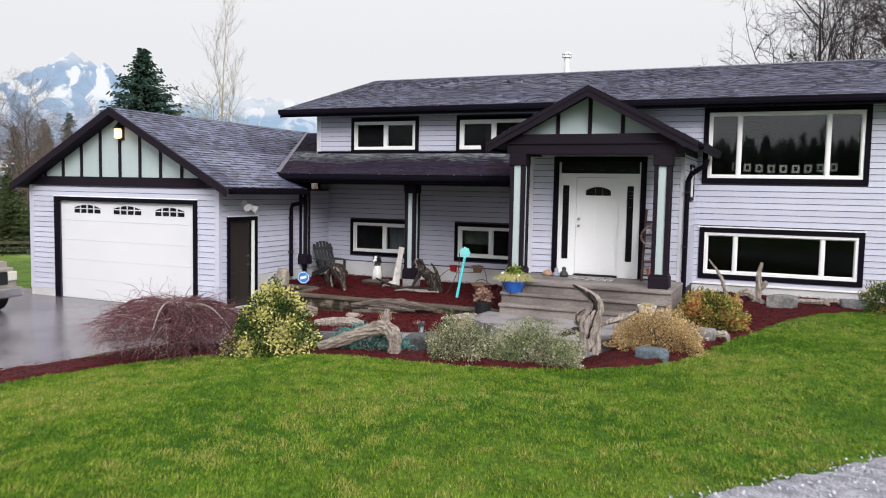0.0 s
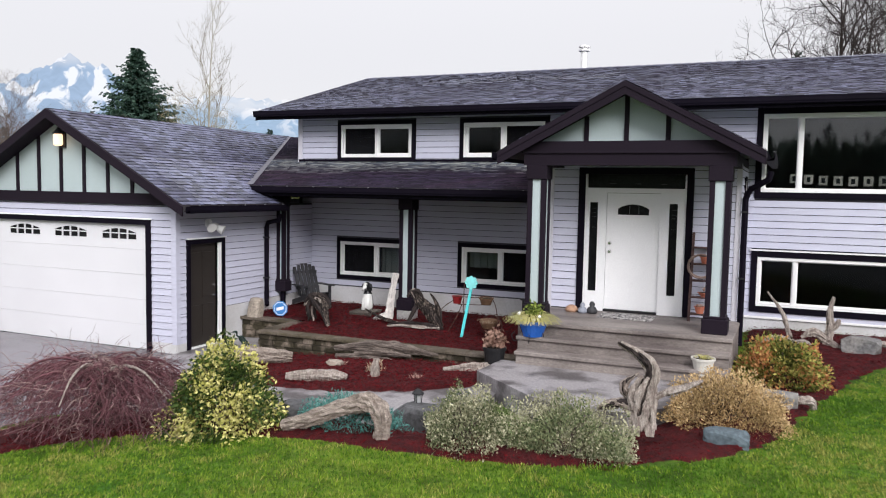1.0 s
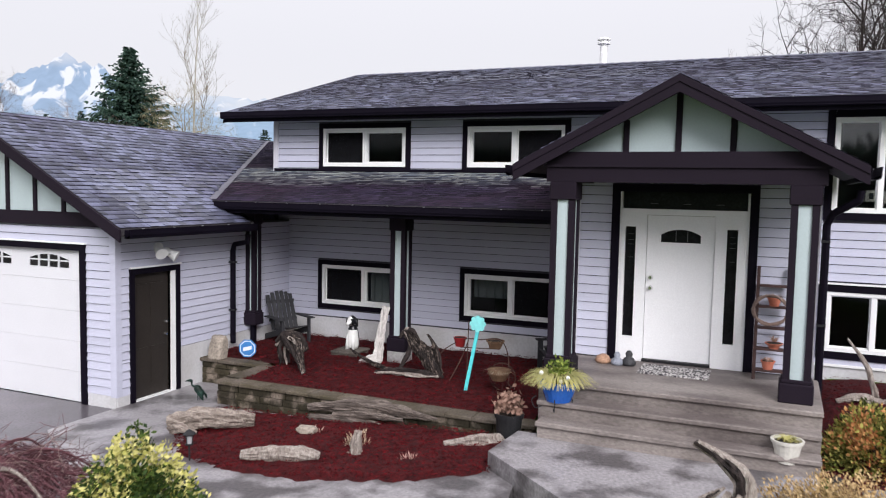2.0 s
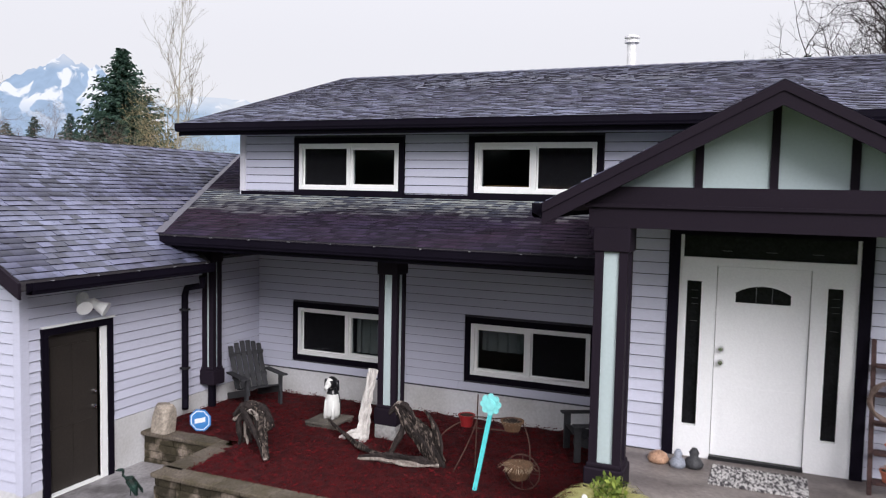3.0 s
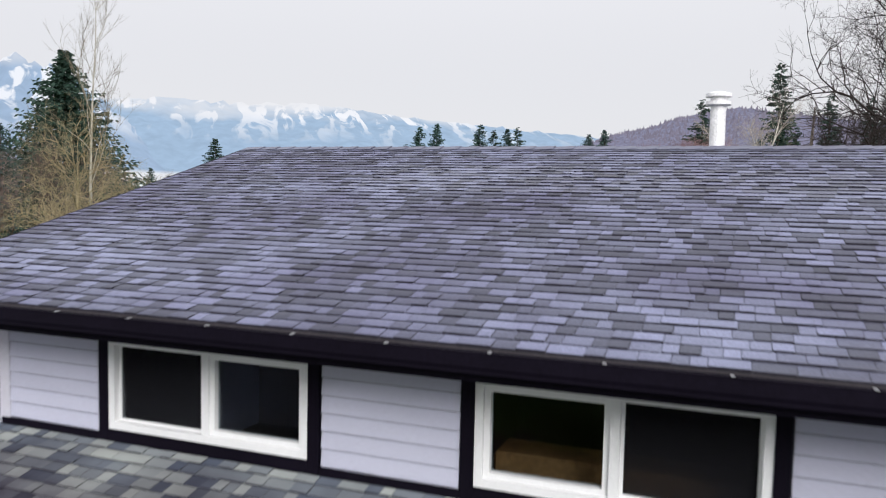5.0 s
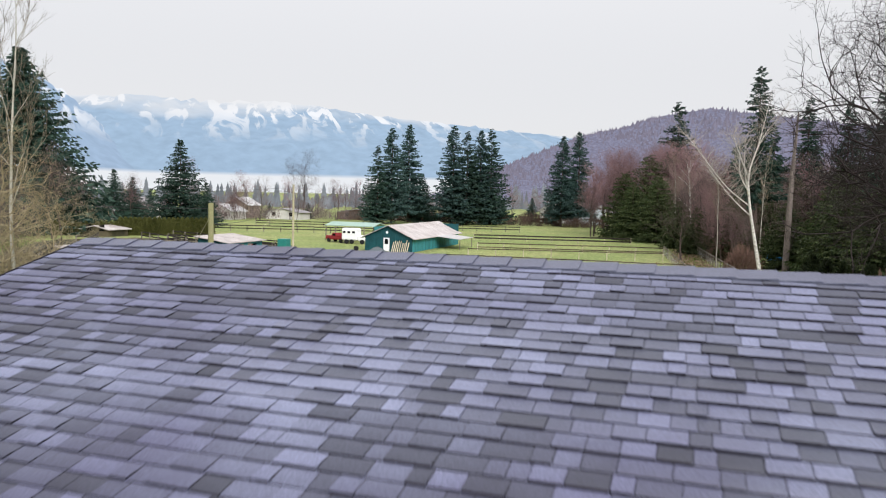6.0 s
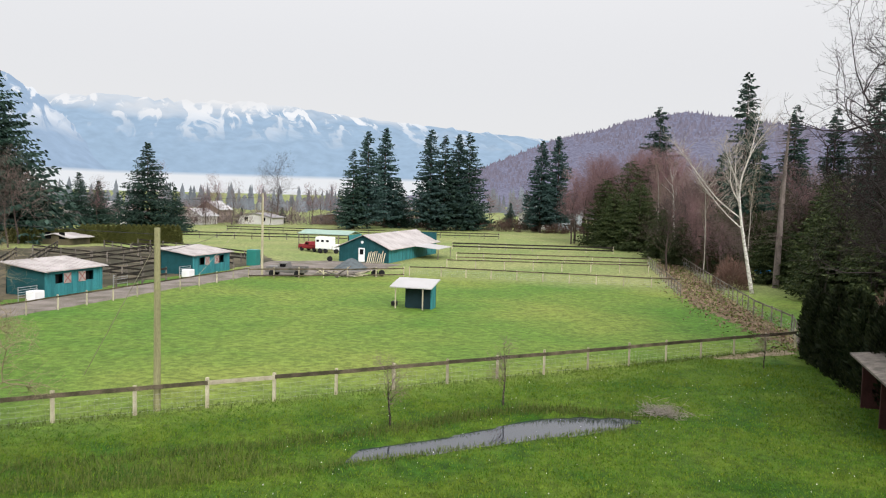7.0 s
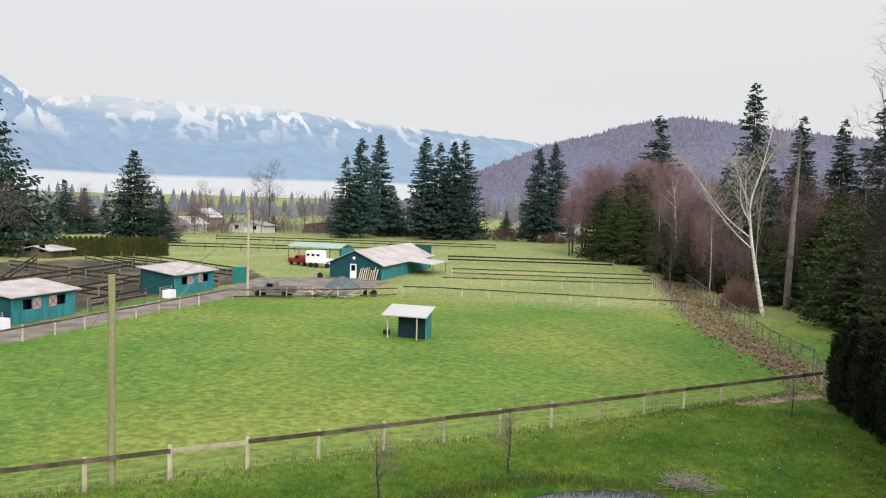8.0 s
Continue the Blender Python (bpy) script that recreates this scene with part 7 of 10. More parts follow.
for lo, hi, m in ((-9, 0.1, leafy("low_grass_blade", (0.026, 0.088, 0.005), (0.108, 0.200, 0.016))), (0.1, 9, leafy("rank_grass_blade", (0.055, 0.115, 0.008), (0.185, 0.240, 0.030)))):
    k = (wave >= lo) & (wave < hi)
    tagged(blades("rough_grass", P[k], A[k], B[k], L[k], np.full(k.sum(), 0.03), m), "rough damp grass on the low ground by the pond", "grass", kind="stuff")

inner = [(x * 0.96 - 16 * 0.04, y * 0.96 + 52 * 0.04) for x, y in POND]
tufts("pond_reeds", [(-9.0, 57.6), (-12.4, 57.6), (-14.6, 57.0), (-17.0, 54.8), (-18.4, 52.6), (-21, 49.8), (-24.5, 46.8), (-28, 43.8), (-32, 41)], 5200, 0.4, 0.36, REED, "rank yellow-green grass along the pond", inner)
tufts("pond_reeds", [(-9.6, 55.8), (-12.2, 54.0), (-15, 51.4), (-17.6, 48.8), (-20.6, 45.8), (-24, 43.2), (-27, 41.4), (-32, 39)], 4200, 0.3, 0.32, REED, "rank yellow-green grass along the pond", inner)
tufts("ditch_reeds", [(-22.5, 46.4), (-25, 44.2), (-28, 41.6), (-33, 38.4)], 2000, 0.6, 0.40, REED, "tall grass over the end of the ditch")
tufts("fence_grass", [(-45, 35.8), (-31.1, 49.3), (-10.5, 69.5), (-1, 78.8)], 7000, 0.35, 0.28, REED, "longer dry grass along the fence")
n = 60000
x, y = rngs.uniform(-30, 6, n), rngs.uniform(33, 74, n)
k = (y - x < 79.5) & ~inside(POND, x, y)
x, y = x[k], y[k]
A = rngs.normal(size=(len(x), 3)) * 0.5
A[:, 2] = 0.9
A /= np.linalg.norm(A, axis=1)[:, None]
B = np.cross(A, rngs.normal(size=(len(x), 3)))
B /= np.linalg.norm(B, axis=1)[:, None]
tagged(blades("back_lawn_grass", np.stack([x, y, level(x, y)], 1), A, B, rngs.uniform(0.05, 0.13, len(x)), np.full(len(x), 0.03), MATS["grass_blade"]), "rough green grass behind the house", "grass", kind="stuff")
# daisies and fallen pale leaves
n = 500
x, y = rngs.uniform(-24, 4, n), rngs.uniform(36, 70, n)
k = y - x < 78
x, y = x[k], y[k]
A, B = rand_frames(rngs, len(x))
tagged(blades("white_flowers", np.stack([x, y, level(x, y) + 0.09], 1), A, B, np.full(len(x), 0.05), np.full(len(x), 0.05), WHITE), "scattered tiny white flowers in the grass", "flowers", kind="stuff")

# rough clumps in the wet grass below the house
n = 52000
x, y = rngs.uniform(-34, 4, n), rngs.uniform(33, 79, n)
wet = np.array([noise.noise((a * 0.25, b * 0.25, 2.0)) + 0.6 * noise.noise((a * 1.1, b * 1.1, 5.0)) for a, b in zip(x, y)])
k = (y - x < 80) & (wet + rngs.uniform(-0.3, 0.3, n) > 0.0) & ~inside(POND, x, y)
x, y = x[k], y[k]
A, B = rand_frames(rngs, len(x))
A[:, 2] = np.abs(A[:, 2]) + 0.5
A /= np.linalg.norm(A, axis=1)[:, None]
B = np.cross(A, B)
B /= np.linalg.norm(B, axis=1)[:, None]
tagged(blades("rough_grass", np.stack([x, y, level(x, y) - 0.01], 1), A, B, rngs.uniform(0.08, 0.22, len(x)), rngs.uniform(0.02, 0.05, len(x)), leafy("rough_grass_blade", (0.030, 0.085, 0.006), (0.14, 0.20, 0.02))), "rough clumps of wet green grass", "grass", kind="stuff")

LEAFLITTER = mat("brown_leaf_litter", (0.23, 0.155, 0.10), 0.9, 0.4, 1.2, 25, 0.6, 0.04, alt=(0.13, 0.10, 0.06))
drape("dirt_track", [(-7.3, 107.5), (-6.0, 100), (-3.5, 93), (-1.0, 84), (1.2, 79.5), (1.1, 87.8), (-0.8, 98), (-4.5, 127), (-9.4, 168), (-11.5, 168), (-11.6, 148)], 0.05, LEAFLITTER, "strip of brown leaf litter between two fences", "track", 0.6, 0.04)
drape("leaf_litter", [(-6.5, 73.9), (-5, 75.6), (-0.5, 80), (0.6, 78.5), (-3.5, 74.6)], 0.05, mat("pale_leaf_litter", (0.34, 0.26, 0.20), 0.9, 0.45, 2, 25, 0.6, 0.04, alt=(0.16, 0.14, 0.06)), "pale fallen leaves under the fence", "leaf litter", 0.4, 0.03)
LANE = mat("lane_gravel", (0.235, 0.20, 0.18), 0.9, 0.4, 0.5, 12, 0.5, alt=(0.13, 0.115, 0.09))
drape("lane", [(-57.6, 52), (-57.4, 102), (-47, 112), (-47, 128), (-59, 128), (-66, 122), (-62.6, 108), (-62.6, 52)], 0.06, LANE, "brown gravel lane past the stables", "lane", 0.8, 0.02)
MUD = mat("muddy_paddock", (0.12, 0.10, 0.065), 0.9, 0.4, 0.25, 8, 0.5, alt=(0.045, 0.042, 0.025), contrast=(0.42, 0.6))
drape("muddy_paddock", [(-63.5, 60), (-63.5, 122), (-72, 132), (-104, 132), (-112, 118), (-84, 78)], 0.05, MUD, "dark muddy paddocks behind the stables", "paddock", 1.2, 0.03)


DARKRAIL = mat("dark_paddock_rail", (0.045, 0.038, 0.03), 0.85, 0.4, 1.5, 30, 0.4, alt=(0.02, 0.018, 0.014), rnd=0.3)


def fence(pts, label, step, h, rail=0.14, mesh=False, rails=(0.9,), postw=0.05, board=MOSSWOOD, post=PALEPOST, group="fences", z0=None):
    """Posts with rails between them; each post and board is a part."""
    t = thing("fence", (pts[0][0], pts[0][1], lv(*pts[0])), label, "fence", group)
    rng = random.Random(len(pts) + int(abs(pts[0][0])))
    spots = []
    for (xa, ya), (xb, yb) in zip(pts, pts[1:]):
        d = math.hypot(xb - xa, yb - ya)
        m = max(1, round(d / step))
        spots += [(xa + (xb - xa) * k / m, ya + (yb - ya) * k / m) for k in range(m)]
    spots.append(pts[-1])
    for x, y in spots:
        z = lv(x, y)
        bm = bmesh.new()
        hh = h * rng.uniform(0.96, 1.08)
        box(bm, x - postw, x + postw, y - postw, y + postw, z - 0.1, z + hh)
        part("post", bm, post, t)
    for (xa, ya), (xb, yb) in zip(spots, spots[1:]):
        d = Vector((xb - xa, yb - ya, 0)).normalized()
        nrm = Vector((d.y, -d.x, 0)) * (postw + 0.02)
        for r in rails:
            bm = bmesh.new()
            a = Vector((xa, ya, lv(xa, ya) + h * r + rng.uniform(-0.02, 0.02))) + nrm
            b = Vector((xb, yb, lv(xb, yb) + h * r + rng.uniform(-0.02, 0.02))) + nrm
            hexa(bm, [p + nrm.normalized() * w + Vector((0, 0, q)) for p in (a, b) for w in (-0.02, 0.02) for q in (-rail / 2, rail / 2)])
            part("rail", bm, board if not (abs(xa + 29) < 1.2 and abs(ya - 51.4) < 1.4) else PALEPOST, t)
    if mesh:
        vs, fs = [], []
        for (xa, ya), (xb, yb) in zip(spots, spots[1:]):
            for k in range(4):
                q = 0.1 + 0.18 * k
                twig3(Vector((xa, ya, lv(xa, ya) + q * h)), Vector((xb, yb, lv(xb, yb) + q * h)), 0.004, 0.004, vs, fs)
            for k in range(1, 12):
                xx, yy = xa + (xb - xa) * k / 12, ya + (yb - ya) * k / 12
                twig3(Vector((xx, yy, lv(xx, yy))), Vector((xx, yy, lv(xx, yy) + 0.66 * h)), 0.003, 0.003, vs, fs)
        raw("wire_mesh", vs, fs, METAL, t)
    return t


fence([(-47.8, 33.0), (-31.1, 49.4), (-10.5, 69.6), (0.4, 80.3)], "board and wire fence across the paddock, mossy top rail", 3.15, 1.35, 0.20, True, (0.9,), 0.065)
fence([(-57.1, 56), (-56.5, 101.3)], "low post fence along the stable lane", 3.2, 1.25, 0.12, False, (0.9,), 0.05)
fence([(-56.5, 101.3), (-46.5, 107.5), (-41.0, 112.4)], "board fence by the farmyard", 3.0, 1.2, 0.16, False, (0.85, 0.2), 0.06)
fence([(-40.5, 113.2), (-36.7, 114.5), (-7.6, 116.0)], "post and rail fence across the far paddock", 3.4, 1.25, 0.15, True, (0.92,), 0.06)
fence([(-39.4, 126.0), (-11.9, 134)], "post and rail fence across the far paddock", 4.0, 1.3, 0.15, False, (0.92,), 0.06)
fence([(-42, 140), (-12.6, 147)], "post and rail fence across the far paddock", 4.5, 1.3, 0.18, False, (0.92, 0.4), 0.06)
fence([(-50, 165), (-20, 172)], "far board fence beyond the paddocks", 5, 1.3, 0.28, False, (0.9, 0.45), 0.07, DARKRAIL)
fence([(-7.5, 107.5), (-9.6, 124), (-12.6, 148.8)], "grey mesh fence beside the leaf track", 2.8, 1.4, 0.10, True, (0.95,), 0.05, WOODGREY, WOODGREY)
fence([(0.7, 80.8), (1.1, 87.8), (-1.0, 97), (-5.0, 130), (-9.6, 171)], "leaning grey mesh fence along the woods", 2.6, 1.45, 0.13, True, (0.95,), 0.055, WOODGREY, WOODGREY)
for pts in ([(-64, 92), (-84, 96), (-104, 122)], [(-64, 110), (-78, 116), (-100, 128)], [(-66, 120), (-80, 127), (-98, 134)], [(-63, 86.5), (-63, 94.6)], [(-112, 160), (-60, 178)], [(-116, 190), (-50, 205)], [(-64, 102), (-100, 113)], [(-70, 88), (-74, 116)], [(-82, 92), (-86, 122)], [(-64, 116.5), (-92, 125)], [(-75, 80), (-98, 108)]):
    fence(pts, "dark paddock rails behind the stables", 3.6, 1.4, 0.2, False, (0.92, 0.5), 0.07, DARKRAIL, WOODGREY)


# utility poles and wires
def pole(x, y, h, label, m=PALEPOST, r=0.15):
    t = thing("utility_pole", (x, y, lv(x, y)), label, "utility pole", "poles")
    bm = bmesh.new()
    tube(bm, [(x, y, lv(x, y) - 0.2), (x, y, lv(x, y) + h)], [r, r * 0.8], 12)
    part("shaft", bm, m, t)
    return t


GREENPOLE = mat("treated_pole", (0.30, 0.285, 0.15), 0.8, 0.25, 1.5, 20, 0.3, stretch=(3, 3, 0.3))
pole(-30.7, 50.45, 8.5, "weathered greenish wooden pole by the fence", GREENPOLE, 0.17)
p2 = pole(-55.7, 103.0, 10.0, "pale wooden utility pole at the farmyard", mat("pale_pole", (0.45, 0.40, 0.28), 0.8, 0.2, 1.5, 20, 0.2), 0.16)
bm = bmesh.new()
rbox(bm, -56.3, -55.85, 102.8, 103.2, FIELD + 8.0, FIELD + 8.9, 0.05)
part("meter_box", bm, METAL, p2)
vs, fs = [], []
wires = thing("overhead_wires", (-30.7, 50.45, FIELD), "thin sagging overhead wires between the poles", "wires")
for a, b, sag in ((F(-30.7, 50.4, 8.2), F(-95, 78, 9.5), 0.8), (F(-30.7, 50.4, 7.4), F(-55.7, 103, 9.6), 1.2), (F(-55.7, 103, 9.6), F(-140, 120, 10), 1.5), (F(-30.7, 50.4, 7.8), F(-38.5, 54.5, 0.0), 0.0), (F(-55.7, 103, 9.0), F(-62, 99, 0.0), 0.0)):
    vs, fs = [], []
    pts = [a.lerp(b, k / 12) - Vector((0, 0, sag * 4 * (k / 12) * (1 - k / 12))) for k in range(13)]
    for p, q in zip(pts, pts[1:]):
        twig3(p, q, 0.018, 0.018, vs, fs)
    raw("wire", vs, fs, PALEPOST if sag == 0 else BLACKMETAL, wires)


# stables
def stable(x, y0, y1, depth, h0, h1, label):
    """A board-clad stable, its open hatches towards the lane."""
    t = thing("stable", (x, (y0 + y1) / 2, FIELD), label, "stable", "stables")
    zb = FIELD - 0.05
    hat = [(y0 + (y1 - y0) * 0.16, y0 + (y1 - y0) * 0.30), (y0 + (y1 - y0) * 0.68, y0 + (y1 - y0) * 0.84)]
    bm = bmesh.new()
    holed(bm, east(x), y0, y1, zb, FIELD + h0, -0.1, 0.0, [(a, b, FIELD + 1.15, FIELD + 2.05) for a, b in hat])
    w = part("wall", bm, TEAL, t, "teal board wall")
    y = y0
    while y < y1:
        if not any(a - 0.15 < y < b + 0.1 for a, b in hat):
            bm = bmesh.new()
            slab(bm, east(x), y, y + 0.05, 0.0, 0.025, zb, FIELD + h0)
            part("batten", bm, TEAL, w)
        y += 0.33
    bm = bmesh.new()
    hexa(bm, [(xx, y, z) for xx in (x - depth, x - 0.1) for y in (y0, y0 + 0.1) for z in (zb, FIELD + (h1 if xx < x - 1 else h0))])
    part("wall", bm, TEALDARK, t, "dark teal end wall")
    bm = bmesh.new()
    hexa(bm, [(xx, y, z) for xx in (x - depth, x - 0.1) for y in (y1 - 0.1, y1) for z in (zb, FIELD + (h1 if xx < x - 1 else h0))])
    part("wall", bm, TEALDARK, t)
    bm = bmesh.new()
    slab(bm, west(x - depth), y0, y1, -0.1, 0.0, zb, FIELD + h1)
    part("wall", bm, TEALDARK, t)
    bm = bmesh.new()
    deck(bm, [(x + 0.45, y0 - 0.5, FIELD + h0 + 0.1), (x + 0.45, y1 + 0.4, FIELD + h0 + 0.1), (x - depth - 0.3, y1 + 0.4, FIELD + h1 + 0.15), (x - depth - 0.3, y0 - 0.5, FIELD + h1 + 0.15)], 0.1)
    r = part("roof", bm, TINROOF, t, "pale metal roof")
    n = int((y1 - y0 + 0.9) / 0.55)
    for k in range(n):
        bm = bmesh.new()
        yy = y0 - 0.5 + (k + 0.5) * (y1 - y0 + 0.9) / n
        hexa(bm, [(xx, yy + a, (FIELD + h0 + 0.1) + ((h1 - h0 + 0.05) * (x + 0.45 - xx) / (depth + 0.75)) + q) for xx in (x + 0.45, x - depth - 0.3) for a in (0, 0.04) for q in (0, 0.03)])
        part("roof_rib", bm, TINROOF, r)
    for i, (a, b) in enumerate(hat):
        bm = bmesh.new()
        c0, c1 = (b, b + 0.9) if i == 0 else (a - 0.9, a)
        slab(bm, east(x), c0, c1, 0.03, 0.07, FIELD + 1.1, FIELD + 2.08)
        sh = part("shutter", bm, mat("pale_shutter", (0.45, 0.38, 0.35), 0.7, 0.2), t, "pale shutter with a red cross brace")
        bm = bmesh.new()
        for s in (0, 1):
            hexa(bm, [east(x)(c0 + (c1 - c0) * (u if s else 1 - u) + q, d, FIELD + 1.15 + 0.88 * u) for u in (0, 1) for d in (0.07, 0.09) for q in (-0.05, 0.05)])
        part("brace", bm, mat("red_brace", (0.35, 0.09, 0.08), 0.7, 0.2), sh)
        # Black sheet behind the open hatch stands in for the shade inside
        bm = bmesh.new()
        slab(bm, east(x), a, b, -0.6, -0.55, FIELD + 1.1, FIELD + 2.1)
        part("dark_interior", bm, BLACKMETAL, t)
    return t


stable(-63.3, 77.5, 84.8, 4.6, 2.35, 3.0, "teal board stable with pale metal roof by the lane")
stable(-63.2, 100.0, 107.8, 4.6, 2.35, 3.0, "second teal board stable with pale metal roof")
for y in (75.5, 98.5, 87.5):
    g = thing("metal_gate", (-63.2, y, FIELD), "pale tubular metal gate beside a stable", "gate", "gates")
    for k in range(5):
        bm = bmesh.new()
        tube(bm, [(-63.2, y - 1.2, FIELD + 0.35 + k * 0.22), (-63.2, y + 0.9, FIELD + 0.35 + k * 0.22)], 0.03, 6)
        part("bar", bm, METAL, g)
    for yy in (y - 1.2, y + 0.9):
        bm = bmesh.new()
        tube(bm, [(-63.2, yy, FIELD), (-63.2, yy, FIELD + 1.3)], 0.035, 6)
        part("upright", bm, METAL, g)
for x, y, lab in ((-62.6, 75.6, "white water tub beside the stable"), (-62.8, 98.4, "white water tub beside the stable")):
    bm = bmesh.new()
    rbox(bm, x - 0.5, x + 0.5, y - 0.6, y + 0.6, FIELD, FIELD + 0.9, 0.06)
    tagged(part("water_tub", bm, WHITE), lab, "tub", "tubs")

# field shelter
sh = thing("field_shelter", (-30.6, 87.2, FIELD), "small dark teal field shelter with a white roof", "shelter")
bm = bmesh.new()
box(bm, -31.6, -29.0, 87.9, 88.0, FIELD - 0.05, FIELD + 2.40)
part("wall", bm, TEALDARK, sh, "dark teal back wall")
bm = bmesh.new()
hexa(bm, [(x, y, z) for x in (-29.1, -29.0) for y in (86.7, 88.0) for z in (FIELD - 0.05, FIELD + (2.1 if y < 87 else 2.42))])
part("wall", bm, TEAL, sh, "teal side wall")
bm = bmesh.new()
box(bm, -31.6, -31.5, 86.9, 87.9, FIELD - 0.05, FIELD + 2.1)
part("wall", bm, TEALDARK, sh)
# Panel closes the open front; its shade is put into the near-black colour
bm = bmesh.new()
box(bm, -31.5, -29.1, 86.75, 86.85, FIELD - 0.05, FIELD + 1.95)
part("front_panel", bm, mat("shelter_front_shade", (0.010, 0.028, 0.036), 0.7, 0.3, 1.5, 20, 0.2), sh, "nearly black panel standing for the shaded open front")
bm = bmesh.new()
deck(bm, [(-32.7, 85.7, FIELD + 2.02), (-28.7, 85.7, FIELD + 2.02), (-28.7, 88.3, FIELD + 2.62), (-32.7, 88.3, FIELD + 2.62)], 0.09)
part("roof", bm, mat("white_metal_roof", (0.46, 0.445, 0.445), 0.45, 0.08, 0.8, 10, 0.05), sh, "white metal roof")
for x in (-32.2, -29.6):
    bm = bmesh.new()
    box(bm, x - 0.05, x + 0.05, 85.9, 86.0, FIELD - 0.1, FIELD + 2.0)
    part("post", bm, PALEPOST, sh)
bm = bmesh.new()
rbox(bm, -33.1, -32.6, 87.2, 87.7, FIELD, FIELD + 0.45, 0.04)
tagged(part("feed_bin", bm, BLACKMETAL), "dark feed bin beside the field shelter", "bin")

# barn
bn2 = thing("barn", (-53.2, 138, FIELD), "long teal barn with a pale metal gable roof", "barn")
bx0, bx1, by0, by1, be, bp_ = -57.2, -49.2, 128.3, 152.0, 2.25, 4.05
bm = bmesh.new()
v0 = [bm.verts.new((x, by0, z)) for x, z in ((bx0, FIELD), (bx1, FIELD), (bx1, FIELD + be), (-53.2, FIELD + bp_), (bx0, FIELD + be))]
v1 = [bm.verts.new((v.co.x, by0 + 0.15, v.co.z)) for v in v0]
bm.faces.new(v0)
bm.faces.new(v1[::-1])
for k in range(5):
    bm.faces.new((v0[k], v1[k], v1[(k + 1) % 5], v0[(k + 1) % 5]))
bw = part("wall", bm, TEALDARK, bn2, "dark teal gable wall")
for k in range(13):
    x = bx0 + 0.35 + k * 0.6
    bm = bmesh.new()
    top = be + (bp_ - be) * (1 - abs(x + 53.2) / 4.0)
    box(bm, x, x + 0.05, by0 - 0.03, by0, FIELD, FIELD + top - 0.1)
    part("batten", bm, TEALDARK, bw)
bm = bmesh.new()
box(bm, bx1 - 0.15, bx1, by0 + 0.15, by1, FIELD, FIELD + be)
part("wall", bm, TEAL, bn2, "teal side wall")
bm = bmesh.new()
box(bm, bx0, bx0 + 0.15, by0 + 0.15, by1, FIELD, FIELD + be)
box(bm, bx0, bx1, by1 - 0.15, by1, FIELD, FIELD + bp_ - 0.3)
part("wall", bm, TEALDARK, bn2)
bm = bmesh.new()
for s in (-1, 1):
    deck(bm, [(-53.2, by0 - 0.5, FIELD + bp_ + 0.1), (-53.2 + s * 4.6, by0 - 0.5, FIELD + be - 0.17), (-53.2 + s * 4.6, by1 + 0.5, FIELD + be - 0.17), (-53.2, by1 + 0.5, FIELD + bp_ + 0.1)], 0.09)
br = part("roof", bm, TINROOF, bn2, "pale pinkish metal roof")
for k in range(26):
    bm = bmesh.new()
    y = by0 - 0.45 + k * 0.95
    hexa(bm, [(-53.2 + w, yy, FIELD + bp_ + 0.1 - w * 0.4587 + q) for w in (0.0, 4.6) for yy in (y, y + 0.05) for q in (0, 0.04)])
    part("roof_rib", bm, TINROOF, br)
bm = bmesh.new()
deck(bm, [(bx1 + 0.2, 138.5, FIELD + be - 0.1), (bx1 + 4.6, 138.5, FIELD + 1.75), (bx1 + 4.6, 146, FIELD + 1.75), (bx1 + 0.2, 146, FIELD + be - 0.1)], 0.08)
part("lean_to_roof", bm, MATS["white_metal_roof"], bn2, "white lean-to roof")
for y in (138.8, 145.6):
    bm = bmesh.new()
    box(bm, bx1 + 4.4, bx1 + 4.5, y, y + 0.1, FIELD, FIELD + 1.75)
    part("post", bm, WOODGREY, bn2)
bm = bmesh.new()
box(bm, -54.0, -53.0, by0 - 0.06, by0 - 0.005, FIELD + 0.05, FIELD + 2.15)
dr = part("door", bm, WHITE, bn2, "white door with a glazed top")
bm = bmesh.new()
box(bm, -53.8, -53.2, by0 - 0.07, by0 - 0.055, FIELD + 1.15, FIELD + 1.95)
part("pane", bm, DOORGLASS, dr)
bm = bmesh.new()
tube(bm, [(-53.4, by0 - 0.05, FIELD + 3.0), (-53.4, by0 - 0.12, FIELD + 3.0)], 0.22, 14)
part("round_lamp", bm, WHITE, bn2)
# leaning planks, firewood and rails before the barn
lp = thing("leaning_planks", (-50.8, 127.8, FIELD), "pale planks leaning against the barn", "planks")
rng = random.Random(3)
for k in range(9):
    x = -52.3 + k * 0.32
    bm = bmesh.new()
    h = rng.uniform(1.4, 2.0)
    hexa(bm, [(x + a, 127.2 + b + 0.95 * t, FIELD + h * t) for a in (0, 0.15) for b in (0, 0.05) for t in (0, 1)])
    part("plank", bm, PALEPOST, lp)
wpile = thing("scrap_wood_pile", (-48.6, 107.2, FIELD), "heap of scrap timber and posts by the fence", "wood pile")
